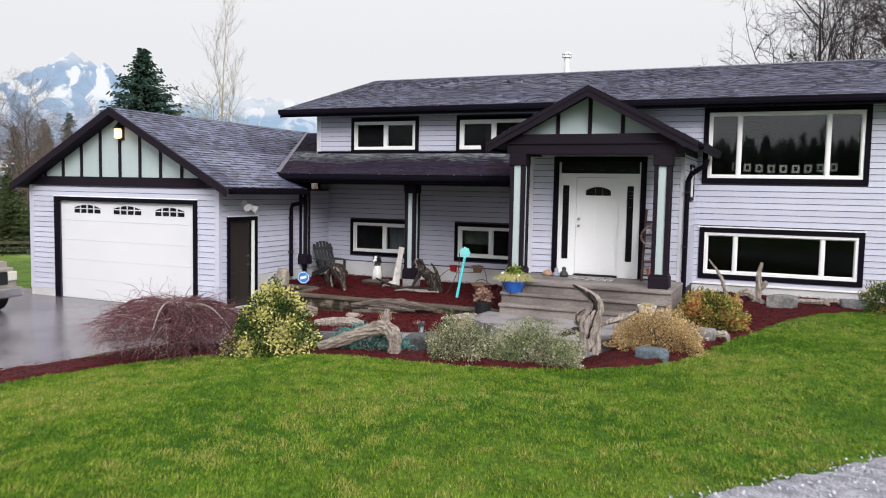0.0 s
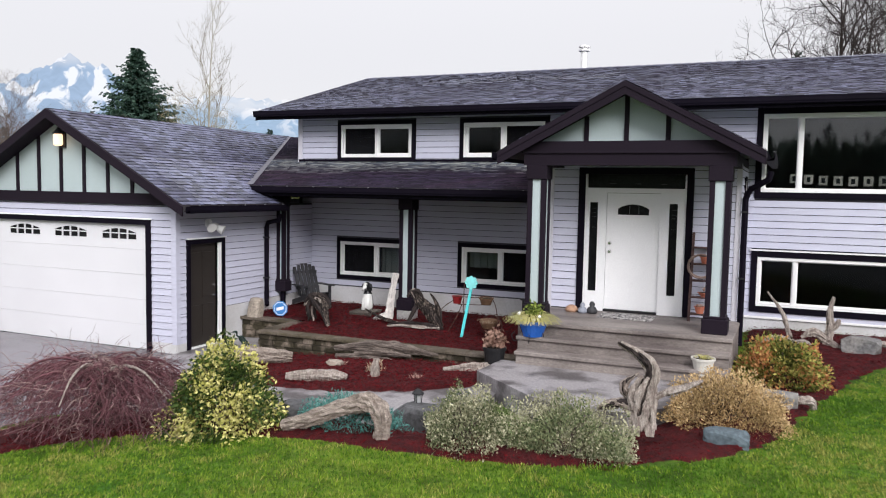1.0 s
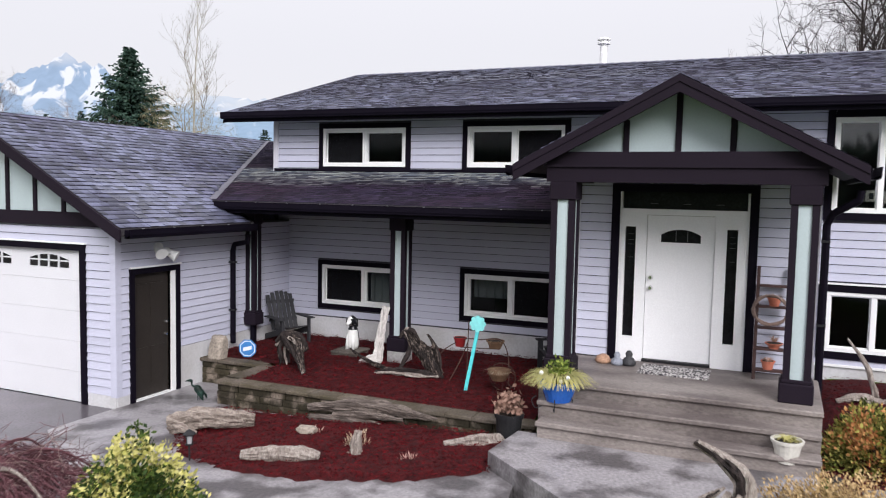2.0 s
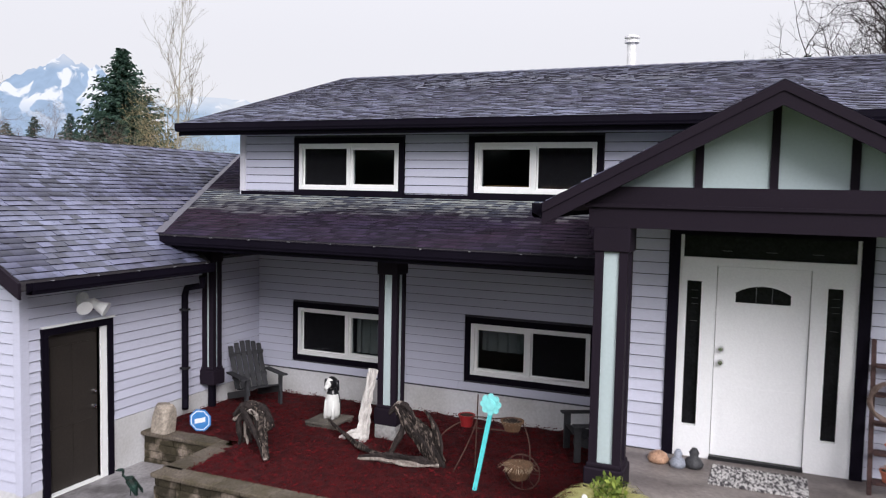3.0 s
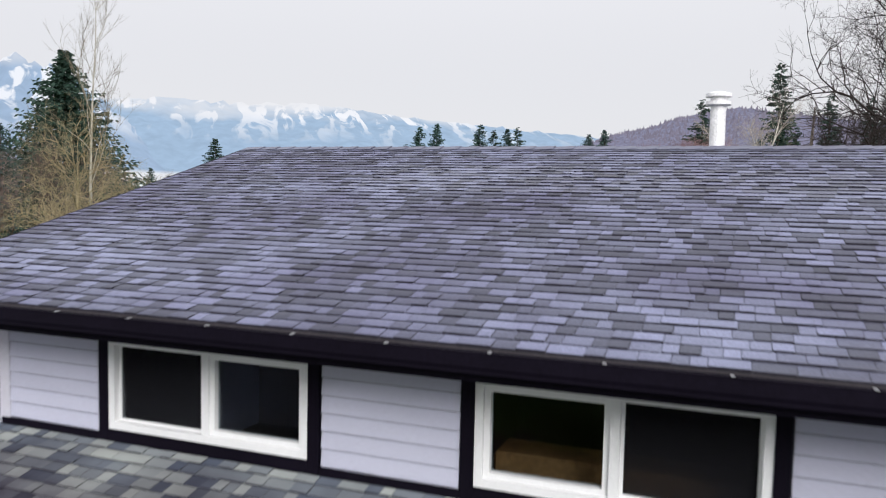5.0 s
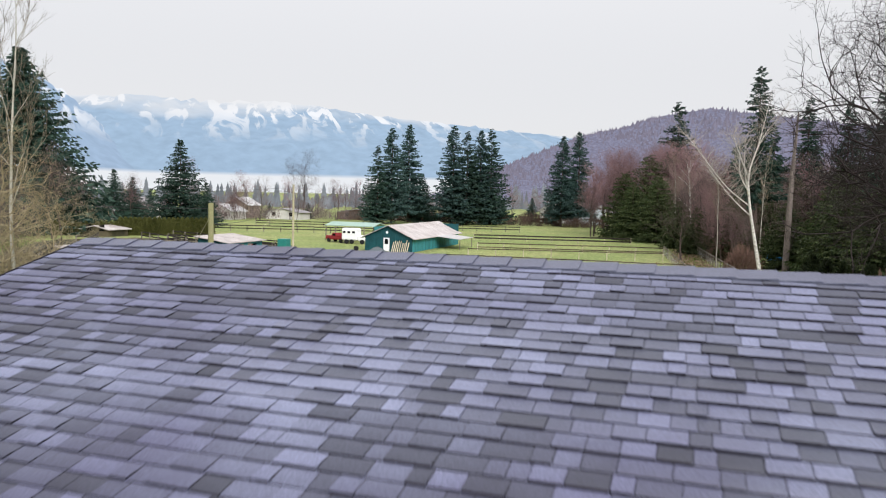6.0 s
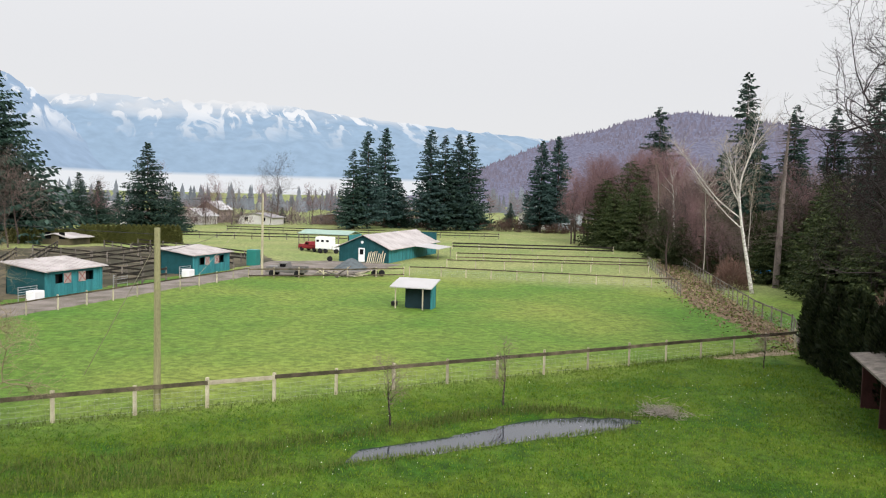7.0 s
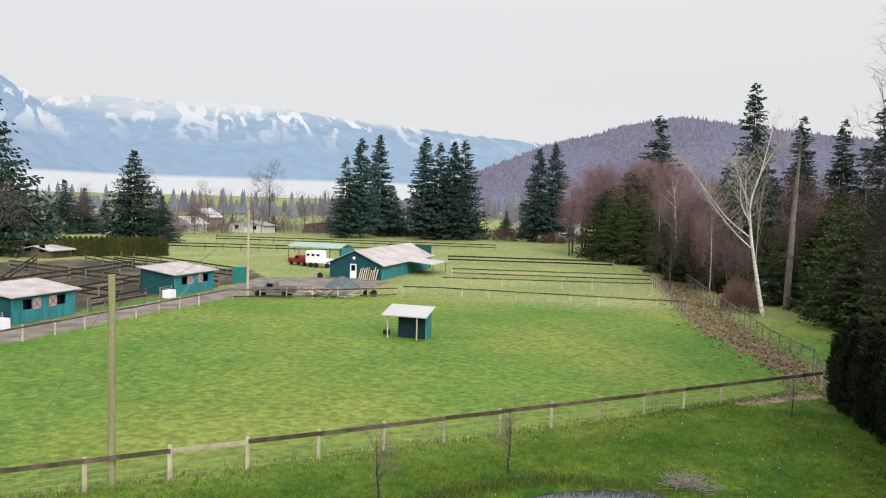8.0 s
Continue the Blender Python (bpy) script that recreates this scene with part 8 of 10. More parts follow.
for k in range(26):
    bm = bmesh.new()
    a = Vector((-51.5 + rng.uniform(0, 7), 106.5 + rng.uniform(0, 3), FIELD + rng.uniform(0.1, 0.5)))
    d = Vector((rng.uniform(-1, 1), rng.uniform(-0.5, 0.5), rng.uniform(-0.1, 0.15))).normalized() * rng.uniform(1.0, 2.4)
    tube(bm, [a, a + d], 0.09, 6)
    part("timber", bm, WOODGREY if k % 3 else PALEPOST, wpile)
bm = bmesh.new()
lathe(bm, (-50.4, 117.5, FIELD), [(2.5, 0), (1.9, 0.45), (1.2, 0.95), (0.5, 1.35), (0.1, 1.5)], 18)
tagged(part("gravel_mound", bm, mat("dark_gravel_heap", (0.12, 0.14, 0.15), 0.9, 0.3, 2, 20, 0.6, 0.05)), "dark grey gravel heap in the farmyard", "gravel heap")
for i, (x, y) in enumerate(((-44.2, 110.6), (-43.4, 111.0), (-57.9, 126.6))):
    bm = bmesh.new()
    tube(bm, [(x, y, FIELD + 0.4), (x + 0.05, y - 0.25, FIELD + 0.4)], 0.4, 14)
    tagged(part("tractor_tyre", bm, TYRE), "old black tyre in the yard", "tyre", "old tyres")


def pickup(x, y, turn, paint, label):
    t = new("old_pickup")
    t.matrix_world = Matrix.Translation((x, y, FIELD)) @ Matrix.Rotation(radians(turn), 4, "Z")
    tagged(t, label, "truck", "trucks")
    bm = bmesh.new()
    rbox(bm, -2.5, 2.4, -0.9, 0.9, 0.5, 0.95, 0.06)
    rbox(bm, 0.9, 2.35, -0.85, 0.85, 0.9, 1.2, 0.08)
    part("body", bm, paint, t)
    bm = bmesh.new()
    hexa(bm, [(a + (0.25 if b and a < 0 else -0.35 if b else 0), s * (0.85 - 0.1 * b), 0.95 + 0.75 * b) for a in (-0.5, 1.0) for s in (-1, 1) for b in (0, 1)])
    part("cab", bm, paint, t)
    bm = bmesh.new()
    box(bm, -0.15, 0.55, -0.87, 0.87, 1.2, 1.55)
    part("side_glass", bm, DOORGLASS, t)
    bm = bmesh.new()
    for a, b, c, d in ((-2.5, -0.5, -0.9, -0.84), (-2.5, -0.5, 0.84, 0.9), (-2.5, -2.44, -0.84, 0.84)):
        box(bm, a, b, c, d, 0.95, 1.2)
    part("bed_side", bm, paint, t)
    for wx in (-1.6, 1.55):
        for wy in (-0.8, 0.8):
            bm = bmesh.new()
            tube(bm, [(wx, wy - 0.12, 0.38), (wx, wy + 0.12, 0.38)], 0.38, 16)
            part("wheel", bm, TYRE, t)


pickup(-53.6, 105.2, 190, mat("dull_grey_paint", (0.16, 0.15, 0.145), 0.5, 0.2, 2, 20, 0.05), "old dull grey pickup by the farmyard fence")
pickup(-69.5, 143.5, 160, mat("dark_red_paint", (0.22, 0.02, 0.025), 0.35, 0.1, 2, 20, 0), "dark red pickup beside the trailer")
tr = thing("horse_trailer", (-65.5, 142, FIELD), "white enclosed trailer parked near the barn", "trailer")
bm = bmesh.new()
rbox(bm, -67.4, -64.4, 140.6, 142.6, FIELD + 0.6, FIELD + 2.75, 0.2)
part("body", bm, WHITE, tr)
bm = bmesh.new()
for k in range(3):
    box(bm, -67.1 + k * 0.9, -66.6 + k * 0.9, 140.57, 140.6, FIELD + 1.9, FIELD + 2.25)
part("window_strip", bm, DOORGLASS, tr)
bm = bmesh.new()
rbox(bm, -64.4, -62.9, 140.9, 142.3, FIELD + 0.5, FIELD + 1.5, 0.15)
part("bonnet", bm, WHITE, tr)
for wx in (-66.4, -65.4, -63.4):
    bm = bmesh.new()
    tube(bm, [(wx, 140.55, FIELD + 0.4), (wx, 140.8, FIELD + 0.4)], 0.4, 14)
    part("wheel", bm, TYRE, tr)
cp = thing("carport", (-72, 150, FIELD), "green-roofed open carport beyond the barn", "carport")
bm = bmesh.new()
deck(bm, [(-74, 147, FIELD + 2.9), (-64, 147, FIELD + 2.9), (-64, 150, FIELD + 3.5), (-74, 150, FIELD + 3.5)], 0.1)
deck(bm, [(-74, 150, FIELD + 3.5), (-64, 150, FIELD + 3.5), (-64, 153, FIELD + 2.9), (-74, 153, FIELD + 2.9)], 0.1)
part("roof", bm, mat("pale_green_roof", (0.30, 0.42, 0.36), 0.5, 0.15), cp, "pale green metal roof")
bm = bmesh.new()
box(bm, -64.1, -64.0, 147.1, 152.9, FIELD + 1.4, FIELD + 2.88)
part("end_panel", bm, TEAL, cp)
for k in range(6):
    bm = bmesh.new()
    box(bm, -73.9 + k * 1.95, -73.75 + k * 1.95, 147.1, 147.25, FIELD, FIELD + 2.9)
    part("post", bm, WOODGREY, cp)
bm = bmesh.new()
rbox(bm, -64.7, -63.3, 114.3, 115.7, FIELD, FIELD + 2.2, 0.05)
pt = part("portable_toilet", bm, mat("green_plastic", (0.03, 0.20, 0.17), 0.4, 0.1), None)
tagged(pt, "dark green portable cabin by the yard", "cabin")
bm = bmesh.new()
for a, b, h in ((3.0, 4.1, 1.25), (4.2, 5.2, 0.95)):
    rbox(bm, a, b, 143.5, 145.5, FIELD, FIELD + h, 0.18, 2)
for v in bm.verts:
    v.co += Vector((noise.noise(v.co * 2.1), noise.noise(v.co * 2.1 + Vector((5, 0, 0))), 0.7 * noise.noise(v.co * 1.7))) * 0.22 * min(1.0, v.co.z - FIELD)
tagged(part("tarpaulin", bm, mat("blue_tarp", (0.03, 0.22, 0.55), 0.4, 0.2, 2, 8, 0.6, 0.1)), "bright blue tarpaulin over a stack in the woods", "tarpaulin")

# wood shed by the hedge
wd = thing("wood_shed", (3.2, 60.5, FIELD), "dark open lean-to wood shed by the cedar hedge", "shed")
DKW = mat("dark_red_shed_wood", (0.075, 0.03, 0.028), 0.8, 0.3, 2, 25, 0.3)
bm = bmesh.new()
deck(bm, [(0.9, 56.0, FIELD + 2.75), (5.6, 56.0, FIELD + 3.3), (5.6, 64.6, FIELD + 3.3), (0.9, 64.6, FIELD + 2.75)], 0.1)
part("roof", bm, WOODGREY, wd, "weathered grey roof")
bm = bmesh.new()
box(bm, 5.0, 5.1, 56.4, 64.2, FIELD - 0.05, FIELD + 3.1)
part("back_wall", bm, DKW, wd)
for y in (56.4, 60.2, 64.1):
    bm = bmesh.new()
    box(bm, 1.6, 5.0, y, y + 0.08, FIELD - 0.05, FIELD + 2.6)
    part("partition", bm, DKW, wd)
    bm = bmesh.new()
    box(bm, 1.45, 1.6, y - 0.02, y + 0.12, FIELD - 0.05, FIELD + 2.75)
    part("post", bm, DKW, wd)
for k in range(40):
    bm = bmesh.new()
    y, z = 60.5 + (k % 8) * 0.42 + rng.uniform(-0.05, 0.05), FIELD + 0.15 + (k // 8) * 0.28
    tube(bm, [(2.4, y, z), (3.1, y + 0.03, z)], 0.14, 7)
    part("log", bm, DKW if k % 2 else BARK, wd)


# ---- trees ----
def proto(name, label, category, group):
    return tagged(new(name), label, category, group)


def stand(e, h0, spots, seed=1):
    """Puts the first at its place and copies it to the others; spots: x, y, height."""
    rng = random.Random(seed)
    s0 = None
    out = []
    for x, y, h in spots:
        s = h / h0
        m = Matrix.Translation((x, y, lv(x, y) - 0.05)) @ Matrix.Rotation(rng.uniform(0, 6.28), 4, "Z")
        if s0 is None:
            s0 = s
            e["own"] = h
            e.matrix_basis = m @ Matrix.Diagonal((s, s, s, 1))
        else:
            k = s / s0
            out.append(copy_thing(e, m @ Matrix.Diagonal((k, k, k, 1))))
    return out


def conifer(e, h, r, seed, dense=1.0, gaps=0.0, power=0.8, low=0.08, m=None, droop=0.28, fine=1.0):
    """A fir: whorls of boughs, each a flat spray of drooping needle fans."""
    rng = np.random.RandomState(seed)
    bm = bmesh.new()
    tube(bm, [(0, 0, -0.2), (0, 0, h * 0.5), (0, 0, h * 0.99)], [h * 0.014, h * 0.009, 0.02], 8)
    part("trunk", bm, BARK, e)
    P, A, B, L, W = [], [], [], [], []
    levels = int(52 * dense)
    for i in range(levels):
        t = low + (1 - low) * (i + rng.uniform(0, 0.8)) / levels
        rad = r * (1 - t) ** power + 0.010 * h
        cnt = int((6 + 8 * (1 - t)) * (0.8 + 0.4 * rng.uniform()))
        if gaps and rng.uniform() < gaps:
            cnt = max(2, cnt // 4)
        for k in range(cnt):
            a = rng.uniform(0, 2 * math.pi)
            d = np.array((math.cos(a), math.sin(a), 0))
            side = np.array((-d[1], d[0], 0))
            ln = rad * rng.uniform(0.5, 1.25)
            tz = t + rng.normal() * 0.018
            for q in np.linspace(0.15, 1.0, max(5, int(12 * ln / r) + 3)):
                p = d * ln * q + np.array((0, 0, tz * h - droop * ln * q + 0.24 * ln * q * q))
                for sgn in (-1, 0, 1):
                    if rng.uniform() < 0.9:
                        P.append(p)
                        v = d * 0.7 + side * (sgn * rng.uniform(0.5, 1.0) + rng.normal() * 0.15) + np.array((0, 0, rng.uniform(-0.9, 0.15)))
                        A.append(v / np.linalg.norm(v))
                        flat = np.array((0, 0, 1.0)) if rng.uniform() < 0.45 else np.cross(v, (0, 0, 1))
                        B.append(np.cross(v, flat) + 0.3 * rng.normal(size=3))
                        s = fine * h * rng.uniform(0.026, 0.052) * (0.55 + 0.45 * ln / r)
                        L.append(s)
                        W.append(s * rng.uniform(0.30, 0.55))
    P, A, B = np.array(P), np.array(A), np.array(B)
    B /= np.linalg.norm(B, axis=1)[:, None]
    blades("crown", P, A, B, np.array(L), np.array(W), m, e)


FIR = leafy("fir_needles", (0.012, 0.030, 0.023), (0.048, 0.082, 0.062))
FIRBLUE = leafy("blue_fir_needles", (0.018, 0.042, 0.039), (0.064, 0.105, 0.095))
FIRDARK = leafy("dark_cedar_needles", (0.018, 0.032, 0.012), (0.075, 0.092, 0.036))
LBL = "tall dark green fir with drooping tiers of boughs"
fir_a = proto("fir_tree", LBL, "tree", "fir trees")
conifer(fir_a, 26, 6.2, 1, 1.2, 0.1, 0.75, 0.05, FIR, fine=0.78)
stand(fir_a, 26, [(-99.1, 229, 23), (-75.1, 241, 28), (-69.4, 247.5, 29.3), (-13.7, 220, 33.3), (21.6, 159.5, 29.7), (40, 135, 30), (34, 118, 27), (15, 118, 24), (-1.5, 160, 19), (4.5, 162, 21), (22, 112, 26), (48, 105, 28), (40, -172, 16), (-20, -178, 15), (4, -174, 18), (64, -180, 17), (92, -176, 15)], 2)
rng = random.Random(91)
for k in range(72):
    s = rng.uniform(13, 20) / fir_a["own"]
    copy_thing(fir_a, Matrix.Translation((-70 + 2.7 * k + rng.uniform(-1.2, 1.2), -176 + rng.uniform(-6, 6), lv(0, -100) - 0.05)) @ Matrix.Rotation(rng.uniform(0, 6.28), 4, "Z") @ Matrix.Diagonal((s, s, s, 1)))
fir_b = proto("fir_tree", LBL, "tree", "fir trees")
conifer(fir_b, 26, 5.2, 2, 1.2, 0.1, 0.7, 0.12, FIRBLUE, fine=0.78)
stand(fir_b, 26, [(-96.1, 232.7, 28.6), (-95.2, 244, 30.7), (-78.4, 237.6, 29.6), (-72.1, 244.5, 28.8), (-48.1, 251, 27.5), (-43.8, 255.7, 29.2), (-121, 92, 15), (-97.3, 78.5, 14.5), (-95.1, 81.2, 15.5), (-92.3, 84.6, 16.2), (-101, 82, 13), (20, -170, 15), (-8, -176, 17), (52, -174, 18), (-34, -172, 14), (78, -172, 16), (30, -180, 18)], 3)
fir_c = proto("fir_tree", "broad full fir standing alone in a field", "tree", "fir trees")
conifer(fir_c, 20, 8.0, 3, 1.15, 0.0, 0.85, 0.06, FIR)
stand(fir_c, 20, [(-125.3, 171.8, 20.7), (-161.5, 190.5, 14), (-159, 195, 12), (-92, 248, 15.4), (-124, 180, 10.8), (-175, 160, 14), (-150, 150, 13)], 4)
fir_d = proto("fir_tree", "slender fir with a ragged spire over the woods", "tree", "fir trees")
conifer(fir_d, 28, 4.2, 4, 1.2, 0.25, 0.7, 0.3, FIR, fine=0.62)
stand(fir_d, 28, [(0.9, 145.1, 29.4), (9.9, 163.5, 26.7), (16.8, 168, 26.7), (30, 150, 28), (24, 120, 24)], 5)
fir_e = proto("fir_tree", "very broad old fir behind the garage", "tree", "fir trees")
conifer(fir_e, 35, 16.5, 9, 3.6, 0.0, 0.85, 0.05, FIR, fine=0.95)
stand(fir_e, 35, [(-131.5, 132, 35)], 21)
cedar = proto("cedar_tree", "dense dark evergreen at the edge of the woods", "tree", "cedars")
conifer(cedar, 12, 4.6, 5, 1.2, 0.0, 0.55, 0.02, FIRDARK)
stand(cedar, 12, [(-21.4, 189.3, 12), (-14.5, 206, 20), (-17, 196, 13), (14, 150, 15), (26, 132, 16), (18, 112, 13), (33, 100, 16), (12, 92, 8), (-51, 38, 5), (-54, 40, 6), (-57.5, 40.5, 6), (9, 97, 11), (14, 101, 14), (21, 103, 15), (8.5, 112, 12), (-11, 166, 9), (-7.5, 152, 8), (-2, 141, 10), (4, 129, 9), (9, 121, 12), (-16, 184, 14), (-24, 197, 15), (-19, 200, 19), (3, 154, 11), (8, 157, 13), (13, 155, 12), (18, 158, 14), (24, 153, 13), (28, 150, 15), (5, 166, 16), (12, 171, 17), (-2, 157, 11), (0.5, 161, 17), (20, 168, 16)], 6)


def bare(e, h, seed, spread=0.5, levels=6, trunk=0.018, m=TWIG, tm=BARK, upright=0.35, first=0.25, kids=3, wig=0.18, reach=1.0):
    """A leafless tree: a tapered trunk and limbs that fork into fine twigs."""
    rng = random.Random(seed)
    limbs, twigs = ([], []), ([], [])

    def growing(p, d, ln, r, lev):
        q = p
        segs = 4 if lev < 3 else 2
        for s in range(segs):
            nd = (d + Vector((rng.gauss(0, wig), rng.gauss(0, wig), rng.gauss(0, wig) + 0.05 * upright))).normalized()
            e2 = q + nd * ln / segs
            tgt = limbs if lev < 2 else twigs
            twig3(q, e2, r * (1 - 0.4 * s / segs), r * (1 - 0.4 * (s + 1) / segs), *tgt)
            if lev and lev < levels and s and rng.random() < 0.8:
                side = (nd.cross(Vector((rng.gauss(0, 1), rng.gauss(0, 1), rng.gauss(0, 1))))).normalized()
                growing(e2, (nd * (1 - spread) + side * spread + Vector((0, 0, upright * 0.4))).normalized(), ln * rng.uniform(0.45, 0.7), r * 0.5, lev + 1)
            q, d = e2, nd
        if lev < levels:
            for k in range(2 if lev else kids):
                side = (d.cross(Vector((rng.gauss(0, 1), rng.gauss(0, 1), rng.gauss(0, 1))))).normalized()
                growing(q, (d * (1 - spread * 0.8) + side * spread + Vector((0, 0, upright * 0.3))).normalized(), ln * rng.uniform(0.55, 0.8), r * 0.6, lev + 1)

    bm = bmesh.new()
    n = 10
    q, d = Vector((0, 0, -0.2)), Vector((0, 0, 1))
    pts, rad = [q], [trunk * h]
    for k in range(n):
        d = (d + Vector((rng.gauss(0, 0.05), rng.gauss(0, 0.05), 0.12))).normalized()
        q = q + d * h * 0.085
        pts.append(q)
        rad.append(trunk * h * (1 - 0.085 * (k + 1)))
        if k / n > first:
            for j in range(2):
                a = rng.uniform(0, 6.28)
                o = Vector((math.cos(a), math.sin(a), 0))
                growing(q, (o * spread + Vector((0, 0, 1 - spread + upright))).normalized(), reach * h * rng.uniform(0.16, 0.26) * (1.15 - 0.5 * k / n), trunk * h * 0.38 * (1 - 0.07 * k), 1)
    growing(q, d, h * 0.15, trunk * h * 0.15, 1)
    tube(bm, pts, rad, 8)
    part("trunk", bm, tm, e)
    raw("branchwork", *limbs, tm, e)
    raw("twig_crown", *twigs, m, e)


bare_a = proto("bare_tree", "leafless reddish-brown tree in the woods", "tree", "bare trees")
bare(bare_a, 16, 21, 0.40, 5, 0.012, TWIGRED, upright=0.38, first=0.12)
bare_b = proto("bare_tree", "leafless brown tree with fine upright twigs", "tree", "bare trees")
bare(bare_b, 16, 22, 0.5, 5, 0.013, TWIG, upright=0.3, first=0.12)
rng = random.Random(31)
wood = []
for k in range(130):
    y = rng.uniform(153, 215)
    left = -4 - (y - 120) * 0.10 if y < 170 else -9 - (y - 170) * 0.42
    x = left + rng.uniform(0.5, 9 + (y - 110) * 0.5)
    wood.append((x, y, rng.uniform(10.5, 15.5)))
for k in range(16):
    y = rng.uniform(126, 152)
    wood.append((-4 - (y - 120) * 0.10 + rng.uniform(0.5, 5.0), y, rng.uniform(5, 10.5)))
# the tall reddish wood before the hill, and a dense brown edge along the track
for k in range(46):
    q = rng.random()
    wood.append((-34 + 27 * q, rng.uniform(196, 232), rng.uniform(12, 15.5) + 5.0 * min(1.0, q * 2.5)))
    wood.append((-5.5 + 0.10 * (125 - 118) - 0.12 * k + rng.uniform(0, 13), 152 + 0.9 * k + rng.uniform(-3, 3), rng.uniform(8, 14)))
stand(bare_a, 16, [w for i, w in enumerate(wood) if i % 2 == 0] + [(-163.6, 258, 14), (-170, 232, 17), (-100, 262, 12), (-122, 262, 12)], 7)
stand(bare_b, 16, [w for i, w in enumerate(wood) if i % 2] + [(-55, 262, 14), (-84, 262, 15), (-118, 128, 15), (-72, 74, 11), (-66, 70, 8), (-78, 78, 12), (-81, 74, 14), (-62, 66, 7), (-74, 70, 9), (-57, 44, 11), (-60, 47, 13), (-53.5, 42, 9), (-63, 46, 12), (-66, 52, 14), (-56, 46.5, 10), (-126, 120, 17), (-140, 126, 18), (-150, 134, 16), (-160, 145, 17), (-112, 120, 12), (-135, 140, 14)], 8)
bare_r = proto("bare_tree", "rounded leafless tree at the fence corner", "tree", "bare trees")
bare(bare_r, 14, 23, 0.55, 5, 0.014, TWIG, upright=0.25, first=0.15)
stand(bare_r, 14, [(-9.5, 138.1, 11.5), (-140.4, 258.9, 20.6), (10.5, 104, 9), (13, 99, 10)], 9)
bare_s = proto("bare_tree", "large spreading leafless tree behind the house", "tree", "bare trees")
bare(bare_s, 27, 24, 0.55, 6, 0.022, mat("dark_twigs", (0.034, 0.024, 0.024), 0.8, 0.3, 0.3, 8, 0), tm=MATS["dark_twigs"], upright=0.35, first=0.2)
stand(bare_s, 27, [(8.2, 84, 14), (10, 88, 16), (3.6, 55.0, 19), (8.0, 60.0, 20), (13.5, 56, 18), (7.4, 67, 21), (5.8, 74, 20), (12, 69, 21)], 10)
birch = proto("birch_tree", "leaning white-barked birch at the edge of the woods", "tree", "birches")
bare(birch, 18.5, 27, 0.36, 4, 0.015, TWIG, BIRCH, 0.55, 0.30)
stand(birch, 18.5, [(-9, 172, 17)], 11)
lb = Vector((0.4, 115.7, lv(0.4, 115.7)))
leaning = thing("birch_tree", lb, "leaning white-barked birch with several rising stems", "tree", "birches")
rng = random.Random(52)
fine = ([], [])


def birch_twig(p, d, ln, r, lev):
    """Upswept side twigs that fork three times."""
    for k in range(3):
        d = (d + Vector((rng.gauss(0, 0.16), rng.gauss(0, 0.16), rng.gauss(0.05, 0.12)))).normalized()
        q = p + d * ln / 3
        twig3(p, q, r, r * 0.8, *fine)
        if lev < 3:
            side = d.cross(Vector((rng.gauss(0, 1), rng.gauss(0, 1), rng.gauss(0, 1)))).normalized()
            birch_twig(q, (d + side * 0.7).normalized(), ln * 0.6, r * 0.6, lev + 1)
        p, r = q, r * 0.8


for name, pts, r0, r1 in (("trunk", [(0, 0, -0.2), (-0.9, 0.2, 4.5), (-1.7, 0, 9), (-1.9, 0, 12.5), (-1.0, 0, 16), (-0.1, 0, 20.5)], 0.25, 0.035),
                          ("stem", [(-1.75, 0, 9.4), (-2.4, 0.3, 13), (-2.5, 0.3, 16.8)], 0.13, 0.03),
                          ("stem", [(-1.7, 0, 8.6), (-4.4, 0.5, 10.9), (-7.3, 0.8, 14.6), (-9.0, 1.0, 16.8)], 0.085, 0.02),
                          ("stem", [(-1.5, 0, 7.4), (-3.4, 0.3, 9.2), (-5.4, 0.3, 11.6), (-6.6, 0.3, 13.2)], 0.07, 0.02),
                          ("stem", [(-1.8, 0, 10.2), (-2.9, -0.3, 12.4), (-3.1, -0.3, 15.8)], 0.10, 0.02),
                          ("stem", [(-1.9, 0, 11.8), (-3.2, -0.6, 15), (-3.9, -0.8, 17)], 0.09, 0.02),
                          ("stem", [(-1.3, 0, 15), (-0.4, 0.5, 17), (0.9, 0.7, 19)], 0.08, 0.02)):
    run = [lb + q for q in smooth_line([Vector(p) for p in pts], 6)]
    bm = bmesh.new()
    tube(bm, run, [r0 + (r1 - r0) * (i / (len(run) - 1)) ** 0.8 for i in range(len(run))], 8)
    part(name, bm, BIRCH, leaning, smooth=True)
    for i in range(len(run) // (2 if name == "trunk" else 4), len(run)):
        for j in range(2):
            a = rng.uniform(0, 6.28)
            birch_twig(run[i], Vector((math.cos(a) * 0.8, math.sin(a) * 0.8, 0.7)).normalized(), rng.uniform(1.2, 2.6), 0.03, 1)
raw("twig_crown", *fine, mat("pale_birch_twigs", (0.42, 0.37, 0.33), 0.8, 0.2, 1, 10, 0), leaning)
slim = proto("bare_tree", "tall slim pale-barked leafless tree", "tree", "bare trees")
bare(slim, 19, 26, 0.30, 4, 0.0055, mat("grey_tan_twigs", (0.27, 0.225, 0.165), 0.8, 0.3, 0.3, 8, 0, rnd=0.2), mat("pale_grey_bark", (0.46, 0.43, 0.37), 0.8, 0.25, 2, 20, 0.2), 0.6, 0.3, 2, 0.18, 0.5)
